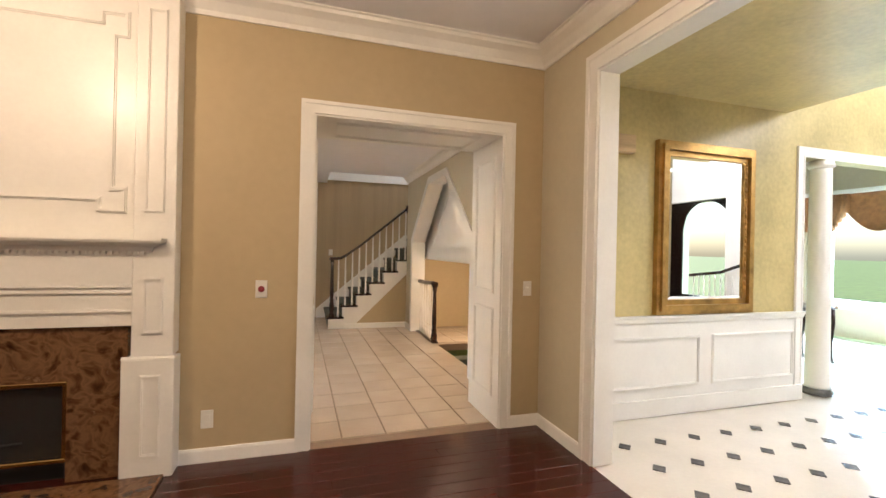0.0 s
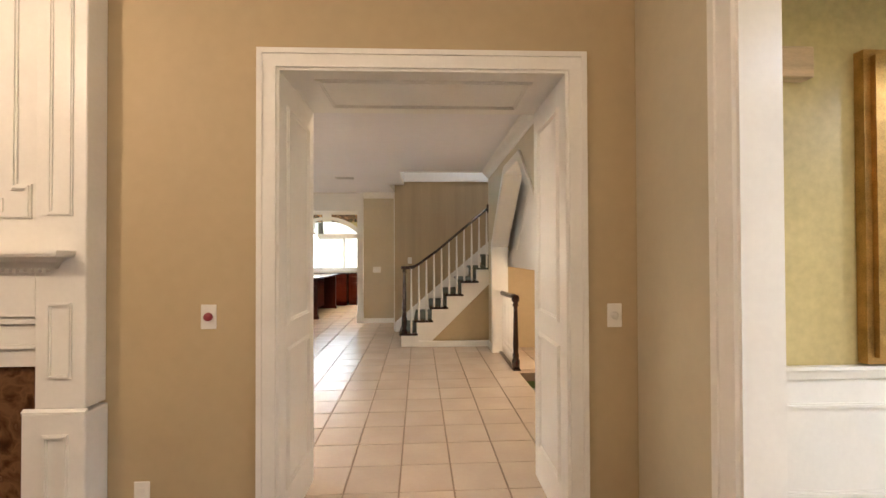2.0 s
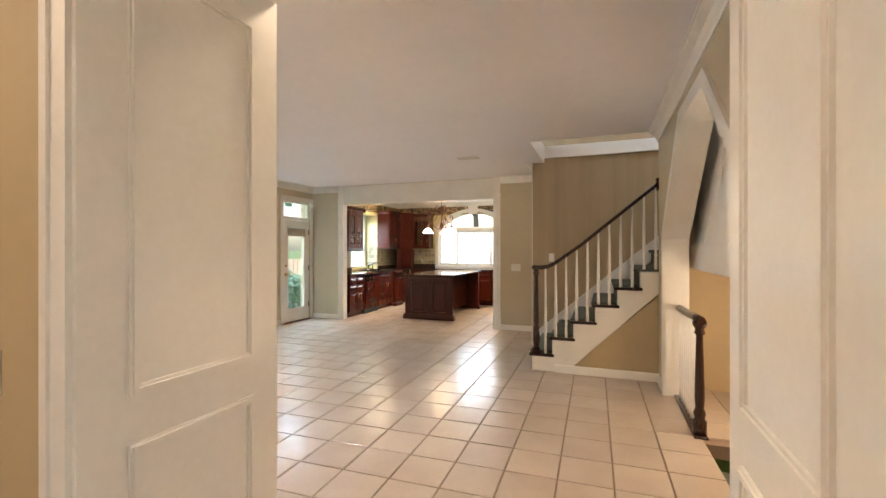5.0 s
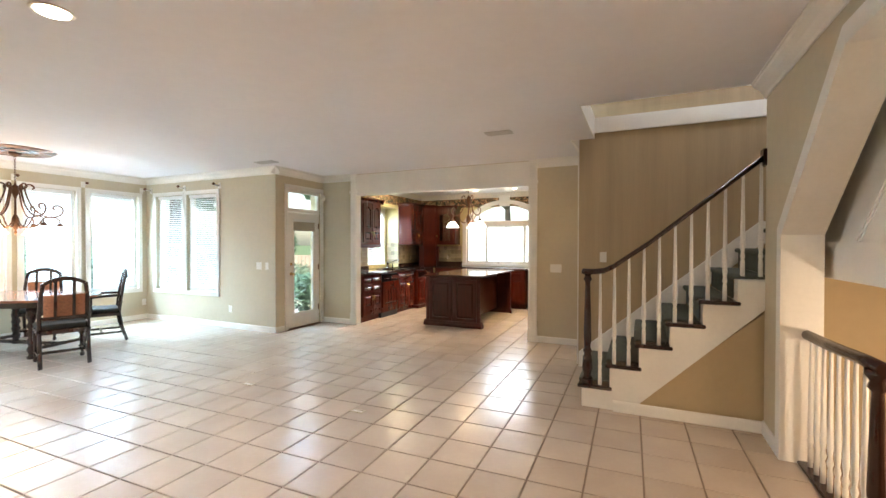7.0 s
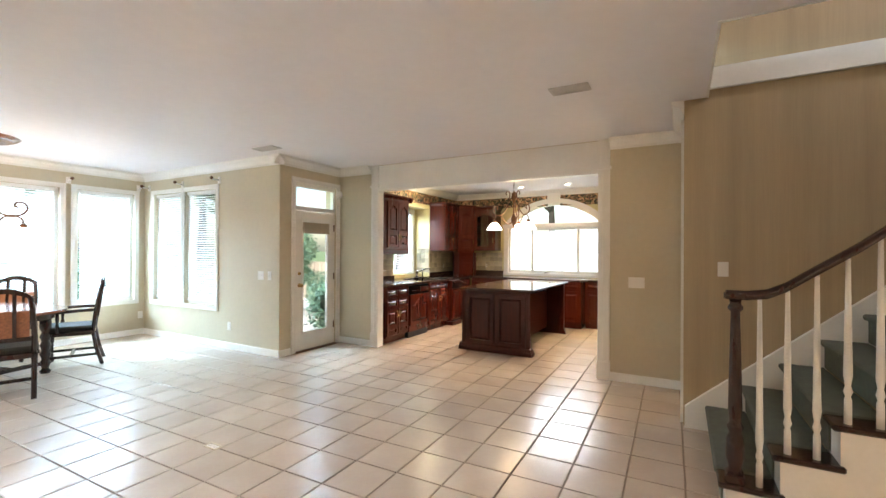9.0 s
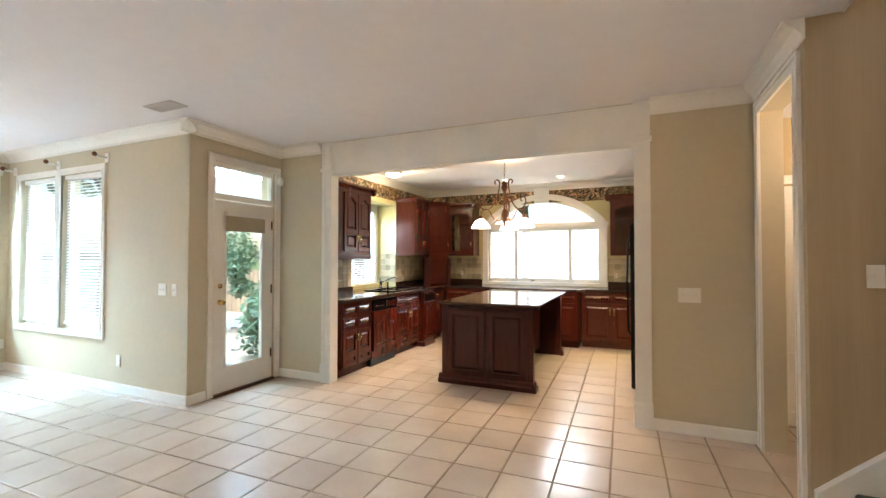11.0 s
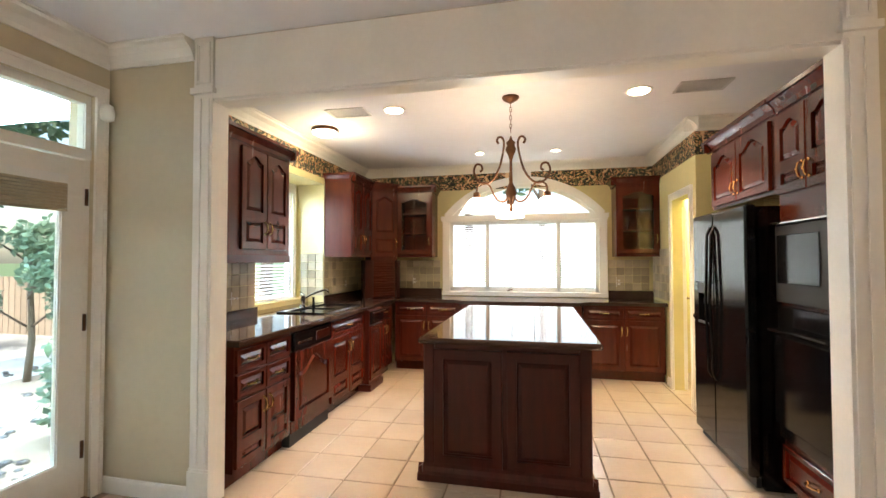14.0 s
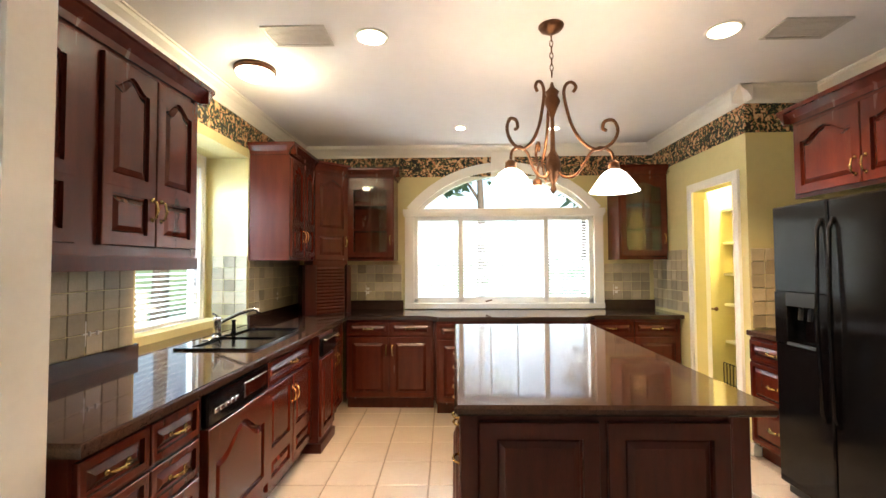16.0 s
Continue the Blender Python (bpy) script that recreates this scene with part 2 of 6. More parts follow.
M_FENCE = mat("weathered_fence_wood", (0.25, 0.19, 0.14), 0.8, var=0.25, scale=6, bump=0.2, bscale=40, rnd=0.15)


# ---- mesh helpers ----
def box(bm, x0, y0, z0, x1, y1, z1, m=None):
    v = [bm.verts.new(p) for p in ((x0, y0, z0), (x1, y0, z0), (x1, y1, z0), (x0, y1, z0), (x0, y0, z1), (x1, y0, z1), (x1, y1, z1), (x0, y1, z1))]
    for f in ((3, 2, 1, 0), (4, 5, 6, 7), (0, 1, 5, 4), (1, 2, 6, 5), (2, 3, 7, 6), (3, 0, 4, 7)):
        bm.faces.new([v[i] for i in f])
    if m is not None:
        bmesh.ops.transform(bm, matrix=m, verts=v)
    return v


def soft_box(bm, x0, y0, z0, x1, y1, z1, r=0.004, m=None):
    """A box with every edge bevelled."""
    v = box(bm, x0, y0, z0, x1, y1, z1)
    edges = list({e for w in v for e in w.link_edges})
    got = bmesh.ops.bevel(bm, geom=edges, offset=r, segments=1, profile=0.5, affect="EDGES")
    if m is not None:
        bmesh.ops.transform(bm, matrix=m, verts=list({w for f in got["faces"] for w in f.verts}))


def prism(bm, pts, d0, d1, m=None, axis="y"):
    """A polygon given in two coordinates, pushed along the third from d0 to d1."""
    def at(p, d):
        return {"y": (p[0], d, p[1]), "z": (p[0], p[1], d), "x": (d, p[0], p[1])}[axis]
    a = [bm.verts.new(at(p, d0)) for p in pts]
    b = [bm.verts.new(at(p, d1)) for p in pts]
    k = len(pts)
    bm.faces.new(a)
    bm.faces.new(b[::-1])
    for i in range(k):
        bm.faces.new((a[i], b[i], b[(i + 1) % k], a[(i + 1) % k]))
    if m is not None:
        bmesh.ops.transform(bm, matrix=m, verts=a + b)


def tube(bm, pts, r, n=8, r1=None):
    """A round bar along points."""
    pts = [Vector(p) for p in pts]
    rings, side = [], None
    for i, p in enumerate(pts):
        d = (pts[min(i + 1, len(pts) - 1)] - pts[max(i - 1, 0)]).normalized()
        if side is None:
            side = d.orthogonal().normalized()
        side = (side - d * side.dot(d)).normalized()
        up = d.cross(side)
        rr = r if r1 is None else r + (r1 - r) * i / (len(pts) - 1)
        rings.append([bm.verts.new(p + rr * (math.cos(a) * side + math.sin(a) * up)) for a in (2 * math.pi * k / n for k in range(n))])
    for a, b in zip(rings, rings[1:]):
        for k in range(n):
            f = bm.faces.new((a[k], a[(k + 1) % n], b[(k + 1) % n], b[k]))
            f.smooth = True
    bm.faces.new(rings[0][::-1])
    bm.faces.new(rings[-1])


def smooth(pts, n=4):
    """A rounder run of points through the given ones."""
    p = [Vector(q) for q in pts]
    p = [p[0] * 2 - p[1]] + p + [p[-1] * 2 - p[-2]]
    out = []
    for a, b, c, d in zip(p, p[1:], p[2:], p[3:]):
        for k in range(n):
            u = k / n
            out.append(0.5 * (2 * b + (c - a) * u + (2 * a - 5 * b + 4 * c - d) * u * u + (3 * b - a - 3 * c + d) * u ** 3))
    return out + [p[-2]]


def lathe(bm, prof, n=14, c=(0, 0, 0), m=None):
    """Turned shape: prof is (radius, height) from bottom to top."""
    rings = [[bm.verts.new((c[0] + r * math.cos(2 * math.pi * k / n), c[1] + r * math.sin(2 * math.pi * k / n), c[2] + z)) for k in range(n)] for r, z in prof]
    for a, b in zip(rings, rings[1:]):
        for k in range(n):
            f = bm.faces.new((a[k], a[(k + 1) % n], b[(k + 1) % n], b[k]))
            f.smooth = True
    bm.faces.new(rings[0][::-1])
    bm.faces.new(rings[-1])
    if m is not None:
        bmesh.ops.transform(bm, matrix=m, verts=[v for q in rings for v in q])


def moulding(bm, prof, p0, p1, out):
    """A profile of (outward, height) run from p0 to p1; out is the outward direction in plan."""
    o = Vector((out[0], out[1], 0))
    a = [bm.verts.new(Vector(p0) + o * q + Vector((0, 0, h))) for q, h in prof]
    b = [bm.verts.new(Vector(p1) + o * q + Vector((0, 0, h))) for q, h in prof]
    k = len(prof)
    for i in range(k):
        bm.faces.new((a[i], b[i], b[(i + 1) % k], a[(i + 1) % k]))
    bm.faces.new(a[::-1])
    bm.faces.new(b)


def mesh_of(bm, name, material):
    bmesh.ops.recalc_face_normals(bm, faces=bm.faces)
    me = bpy.data.meshes.new(name)
    bm.to_mesh(me)
    bm.free()
    me.materials.append(material)
    return me


def part(name, bm, material, parent=None, label=""):
    ob = new(name, mesh_of(bm, name, material))
    ob.parent = parent
    if label:
        ob["label"] = label
    return ob


def thing(name, label, category, m=None, group=""):
    ob = new(name)
    ob.empty_display_size = 0.1
    if m is not None:
        ob.matrix_basis = m
    return tagged(ob, label, category, group)


def setting(name, bm, material, label, category="", parent=None):
    ob = part(name, bm, material, parent)
    return tagged(ob, label, category or "wall", kind="structure")


def holder(name, label, category, m=None):
    ob = thing(name, label, category, m)
    ob["kind"] = "structure"
    return ob


def boxes(*rows):
    bm = bmesh.new()
    for r in rows:
        box(bm, *r)
    return bm


# ---- large structure ----
H1, HG, HK = 3.08, 2.74, 2.745
XW, YB, XD, YK, XR = -7.68, 8.82, -4.29, 10.0, 2.07


def build_walls():
    # living room
    setting("wall_living_north", boxes((-6, 2.99, 0, -0.2, 3.63, H1 + 0.3), (-0.2, 2.99, 0, 0.355, 3.63, H1 + 0.3), (1.82, 2.99, 0, 2.17, 3.63, H1 + 0.3), (0.355, 2.99, 2.37, 1.82, 3.63, H1 + 0.3)), M_WALL, "khaki painted wall round a wide panelled opening")
    setting("wall_living_east", boxes((2.17, 2.27, 0, 2.32, 2.987, H1 + 0.3), (2.17, -0.6, 2.66, 2.32, 2.27, H1 + 0.3), (2.17, -5, 0, 2.32, -0.6, H1 + 0.3)), M_WALLG, "khaki painted wall beside the cased hall opening")
    setting("wall_living_south", boxes((-6, -5.2, 0, 12, -5, 3.6)), M_WALL, "plain khaki wall closing the living room")
    setting("wall_living_west", boxes((-6.2, -5.2, 0, -6, 3.63, 3.6)), M_WALL, "plain khaki wall closing the living room")
    setting("ceiling_living", boxes((-6, -5, H1, 2.17, 2.99, H1 + 0.1)), M_CEIL, "white painted living room ceiling", "ceiling")
    # hall and dining room
    setting("wall_hall_north", boxes((2.32, 2.90, 0, 5.10, 3.62, 4.2), (5.10, 2.90, 2.44, 9.0, 3.05, 4.2)), M_FAUX, "sponged gold painted hall wall above white wainscot")
    setting("ceiling_hall", boxes((2.32, -1.2, 2.86, 4.85, 2.90, 2.98), ), M_FAUX, "sponged gold painted hall ceiling", "ceiling")
    setting("ceiling_foyer", boxes((2.32, -5, 4.2, 12, 6.5, 4.3)), M_CEIL, "white painted high foyer ceiling", "ceiling")
    setting("wall_dining_north", boxes((5.0, 6.3, 0, 10.2, 6.5, 4.2), (5.10, 3.62, 0, 5.14, 6.3, 4.2)), M_WALLG, "plain painted wall closing the dining room")
    setting("wall_dining_east", boxes((9.5, 0.2, 0, 9.7, 3.05, 4.2), (9.5, 5.35, 0, 9.7, 6.3, 4.2), (9.5, 3.05, 0, 9.7, 5.35, 0.60), (9.5, 3.05, 2.45, 9.7, 5.35, 4.2), (9.7, -5, 0, 9.9, 0.2, 0.4), (9.7, -5, 0.4, 9.9, -3.0, 4.2), (9.7, -1.6, 0.4, 9.9, 0.2, 4.2), (9.7, -3.0, 2.75, 9.9, -1.6, 4.2)), M_WALLG, "painted dining room wall with a wide window")
    # great room
    zb, zt = 0.60, 2.38
    setting("wall_bay_north", boxes((XW - 0.2, YB, 0, -7.39, YB + 0.2, HG + 0.3), (-5.68, YB, 0, XD - 0.003, YB + 0.2, HG + 0.3), (-7.39, YB, 0, -5.68, YB + 0.2, zb), (-7.39, YB, zt, -5.68, YB + 0.2, HG + 0.3), (-6.58, YB + 0.02, zb, -6.50, YB + 0.2, zt)), M_WALLG, "sage painted wall with two tall windows")
    w = [(XW - 0.2, 3.63, 0, XW, 5.0, HG + 0.3), (XW - 0.2, 8.66, 0, XW, YB, HG + 0.3), (XW - 0.2, 5.0, 0, XW, 8.66, zb), (XW - 0.2, 5.0, zt, XW, 8.66, HG + 0.3)]
    w += [(XW - 0.2, y, zb, XW - 0.02, y + 0.2, zt) for y in (7.65, 6.73, 5.8)]
    setting("wall_bay_west", boxes(*w), M_WALLG, "sage painted wall with a row of tall windows")
    setting("wall_patio_door", boxes((XD - 0.2, YB + 0.203, 0, XD, 9.09, HG + 0.3), (XD - 0.2, YB + 0.003, 0, XD, YB + 0.203, HG + 0.3), (XD - 0.2, 9.91, 0, XD, YK, HG + 0.3), (XD - 0.2, 9.09, 2.42, XD, 9.91, HG + 0.3)), M_WALLG, "sage painted wall with the glazed patio door")
    setting("wall_kitchen_south", boxes((-4.6, YK, 0, -3.525, YK + 0.095, HK + 0.3), (-0.345, YK, 0, 0.5, YK + 0.095, HK + 0.3), (-3.525, YK, 2.37, -0.345, YK + 0.095, HK + 0.3)), M_WALLG, "sage painted wall round the kitchen opening")
    setting("wall_back_hall", boxes((0.5, 9.86, 0, 0.64, YK + 0.095, HG + 0.3), (0.5, 9.10, 2.50, 0.64, 9.86, HG + 0.3), (0.5, 9.063, 0, 0.64, 9.10, HG + 0.3)), M_WALLG, "sage painted wall with a cased doorway to the back hall")
    setting("wall_back_hall_far", boxes((0.64, 10.55, 0, 2.2, 10.7, 2.8), (2.0, 9.07, 0, 2.2, 10.55, 2.8)), M_WALL, "beige back hall wall")
    setting("ceiling_back_hall", boxes((0.64, 9.06, 2.62, 2.2, 10.55, 2.75)), M_CEIL, "white back hall ceiling", "ceiling")
    setting("wall_stair", boxes((0.5, 8.95, HG + 0.302, 5.0, 9.06, 5.4), (0.5, 8.95, 0, 5.0, 9.06, HG + 0.301)), M_STRIPE, "striped tan paper on the tall stair wall")
    setting("wall_stair_upper", boxes((0.4, 6.5, HG + 0.4, 0.5, 9.06, 5.4), (0.5, 6.4, HG + 0.4, 5.0, 6.5, 5.4), (5.0, 6.4, 0, 5.1, 9.06, 5.4)), M_STRIPE, "tan wall closing the upper stairwell")
    setting("ceiling_stair", boxes((0.4, 6.4, 5.4, 5.1, 9.06, 5.5)), M_CEIL, "white ceiling over the stairwell", "ceiling")
    setting("ceiling_great", boxes((XW - 0.1, 3.63, HG, XR + 0.25, 7.60, HG + 0.12), (XW - 0.1, 7.60, HG, 0.66, 8.95, HG + 0.12), (XW - 0.1, 8.95, HG, 0.5, YK, HG + 0.12)), M_CEIL, "white painted great room ceiling", "ceiling")
    setting("ceiling_kitchen", boxes((-4.7, YK + 0.095, HK, 2.0, 14.0, HK + 0.12)), M_CEIL, "white painted kitchen ceiling", "ceiling")
    # wall with the octagonal stair opening, cut as a pierced slab
    bm = bmesh.new()
    t0, t1 = XR, XR + 0.20
    prism(bm, [(7.60, 0), (7.60, HG + 0.3), (6.13, HG + 0.3), (6.13, 2.44), (7.13, 1.55), (7.13, 0)], t0, t1, axis="x")
    prism(bm, [(6.13, 2.44), (6.13, HG + 0.3), (5.30, HG + 0.3), (5.30, 2.44)], t0, t1, axis="x")
    prism(bm, [(5.30, 2.44), (5.30, HG + 0.3), (3.63, HG + 0.3), (3.63, 0), (4.30, 0), (4.30, 1.55)], t0, t1, axis="x")
    setting("wall_great_east", bm, M_WALLG, "sage painted wall with an angled opening onto the stairs down")
    setting("wall_great_south", boxes((XW - 0.2, 3.43, 0, -6.2, 3.63, 3.0)), M_WALLG, "plain painted wall closing the great room")
    # kitchen
    setting("wall_kitchen_west", boxes((-4.35, YK + 0.095, 0, -4.15, 11.27, HK), (-4.35, 12.55, 0, -4.15, 13.8, HK), (-4.35, 11.27, 2.33, -4.15, 12.55, HK), (-4.56, 11.27, 0, -4.35, 12.55, 0.98), (-4.56, 11.27, 0.98, -4.50, 11.50, 2.33), (-4.56, 12.42, 0.98, -4.50, 12.55, 2.33), (-4.56, 11.50, 2.26, -4.50, 12.42, 2.45), (-4.56, 11.17, 0, -4.35, 11.27, 2.45), (-4.56, 12.55, 0, -4.35, 12.65, 2.45), (-4.56, 11.27, 2.33, -4.353, 12.55, 2.45)), M_YELLOW, "yellow painted kitchen wall with a recessed sink window")
    bm = bmesh.new()
    cx, hw, zs, rise = -1.86, 1.01, 2.00, 0.47
    rad = (hw * hw + rise * rise) / (2 * rise)
    arch = [(cx + hw - 2 * hw * i / 24, zs + math.sqrt(max(0, rad ** 2 - (hw - 2 * hw * i / 24) ** 2)) - (rad - rise)) for i in range(25)]
    box(bm, -4.5, 13.8, 0, cx - hw, 14.0, HK)
    box(bm, cx + hw, 13.8, 0, 1.5, 14.0, HK)
    box(bm, cx - hw, 13.8, 0, cx + hw, 14.0, 0.98)
    for a, b in zip(arch, arch[1:]):
        prism(bm, [(a[0], a[1]), (b[0], b[1]), (b[0], HK), (a[0], HK)], 13.8, 14.0)
    setting("wall_kitchen_north", bm, M_YELLOW, "yellow painted kitchen wall with an arched window")
    setting("wall_pantry", boxes((-0.2, 12.25, 0, -0.08, 12.40, HK), (-0.2, 12.98, 0, -0.08, 13.8, HK), (-0.2, 12.40, 2.07, -0.08, 12.98, HK), (-0.08, 12.25, 0, 0.5, 12.37, HK)), M_YELLOW, "yellow painted wall with the pantry doorway")
    setting("wall_kitchen_east", boxes((0.36, YK + 0.095, 0, 0.5, 12.25, HK), (1.3, 12.25, 0, 1.4, 13.8, HK)), M_YELLOW, "yellow painted kitchen wall behind the refrigerator")
    # floors
    setting("ground", boxes((-300, -300, -0.5, 2.2, 300, -0.12), (3.6, -300, -0.5, 300, 300, -0.12), (2.2, -300, -0.5, 3.6, 3.7, -0.12), (2.2, 6.1, -0.5, 3.6, 300, -0.12)), M_LAWN, "green lawn reaching the horizon", "ground")
    setting("floor_base", boxes((-7.8, 2.99, -0.11, 2.17, 13.95, -0.012), (2.17, 7.60, -0.11, 5.0, 13.95, -0.012)), M_GROUT, "grey-brown grout bed of the tiled floor", "floor")
    setting("floor_hall", boxes((2.17, -5, -0.11, 9.9, 3.62, -0.008), (5.12, 3.62, -0.11, 9.5, 6.3, -0.008)), M_HALLT, "polished cream marble hall floor", "floor")
    setting("floor_living", boxes((-6, -5, -0.11, 2.17, 2.99, -0.010)), M_DARKW, "dark timber under-floor of the living room", "floor")


build_walls()

CROWN = [(0, -0.12), (0.012, -0.12), (0.016, -0.095), (0.045, -0.055), (0.082, -0.03), (0.088, -0.012), (0.10, -0.010), (0.10, -0.001), (0, -0.001)]
CROWN1 = [(q * 1.25, h * 1.25) for q, h in CROWN]
BASE = [(0, 0), (0.020, 0), (0.020, 0.012), (0.014, 0.075), (0.008, 0.09), (0, 0.092)]


def build_trim():
    runs = [
        ((-6, 2.99, H1), (2.17, 2.99, H1), (0, -1), CROWN1), ((2.17, 2.99, H1), (2.17, -5, H1), (-1, 0), CROWN1),
    ]
    g = [((XW, 3.63, HG), (XW, YB, HG), (1, 0)), ((XW, YB, HG), (XD + 0.1, YB, HG), (0, -1)), ((XD, YB - 0.1, HG), (XD, YK, HG), (1, 0)), ((XD, YK, HG), (-3.66, YK, HG), (0, -1)), ((-0.235, YK, HG), (0.5, YK, HG), (0, -1)), ((0.5, YK, HG), (0.5, 8.93, HG), (-1, 0)), ((XR, 3.63, HG), (XR, 7.62, HG), (-1, 0)), ((XW, 3.63, HG), (XR, 3.63, HG), (0, 1))]
    k = [((-4.15, 10.14, HK), (-4.15, 13.8, HK), (1, 0)), ((-4.15, 13.8, HK), (-0.2, 13.8, HK), (0, -1)), ((-0.2, 13.8, HK), (-0.2, 12.15, HK), (-1, 0)), ((-0.3, 12.25, HK), (0.36, 12.25, HK), (0, -1)), ((0.36, 12.25, HK), (0.36, 10.14, HK), (-1, 0))]
    for name, rs, label in (("trim_crown_living", runs, "white crown moulding of the living room"), ("trim_crown_great", [r + (CROWN,) for r in g], "white crown moulding of the great room"), ("trim_crown_kitchen", [r + (CROWN,) for r in k], "white crown moulding of the kitchen")):
        bm = bmesh.new()
        for a, b, o, pr in rs:
            moulding(bm, pr, a, b, o)
        setting(name, bm, M_TRIM, label, "trim")
    bm = bmesh.new()
    for a, b, o in [((-0.46, 2.99), (0.265, 2.99), (0, -1)), ((1.91, 2.99), (2.17, 2.99), (0, -1)), ((2.17, 2.99), (2.17, 2.39), (-1, 0)), ((XW, 3.63), (XW, YB), (1, 0)), ((XW, YB), (XD, YB), (0, -1)), ((XD, YB - 0.02), (XD, 9.01), (1, 0)), ((XD, 9.97), (XD, YK), (1, 0)), ((XD, YK), (-3.66, YK), (0, -1)), ((-0.235, YK), (0.5, YK), (0, -1)), ((0.97, 7.575), (XR, 7.575), (0, -1)), ((XR, 7.60), (XR, 7.235), (-1, 0)), ((-0.2, 13.2), (-0.2, 13.06), (-1, 0)), ((-0.2, 12.32), (-0.2, 12.23), (-1, 0)), ((-0.22, 12.25), (0.36, 12.25), (0, -1)), ((XW, 3.63), (0.2, 3.63), (0, 1))]:
        moulding(bm, BASE, (*a, 0), (*b, 0), o)
    setting("baseboard", bm, M_TRIM, "white painted baseboard", "baseboard")


build_trim()


def casing(name, m, w, h, label, cw=0.09, parent=None, sill=False, proud=0.022):
    """A stepped casing round an opening of w by h whose lower left corner is the origin of m; the viewer stands at -y."""
    bm = bmesh.new()
    for a, b, d in ((0, cw, proud * 0.6), (cw * 0.72, cw + 0.001, proud), (-0.001, cw * 0.16, proud * 0.85)):
        z0 = -b if sill else 0
        box(bm, -b, -d, z0, -a, 0, h + b, m)
        box(bm, w + a, -d, z0, w + b, 0, h + b, m)
        box(bm, -a, -d, h + a, w + a, 0, h + b, m)
        if sill:
            box(bm, -a, -d, -b, w + a, 0, -a, m)
    if parent is None:
        return setting(name, bm, M_TRIM, label, "trim")
    return part(name, bm, M_TRIM, parent)


def panel_frame(bm, x0, z0, x1, z1, m, w=0.03, d=0.014):
    """A raised picture-frame moulding on a wall."""
    for a, b, dd in ((0, w, d * 0.55), (w * 0.25, w * 0.7, d)):
        box(bm, x0 + a, -dd, z0 + a, x0 + b, 0, z1 - a, m)
        box(bm, x1 - b, -dd, z0 + a, x1 - a, 0, z1 - a, m)
        box(bm, x0 + b, -dd, z0 + a, x1 - b, 0, z0 + b, m)
        box(bm, x0 + b, -dd, z1 - b, x1 - b, 0, z1 - a, m)


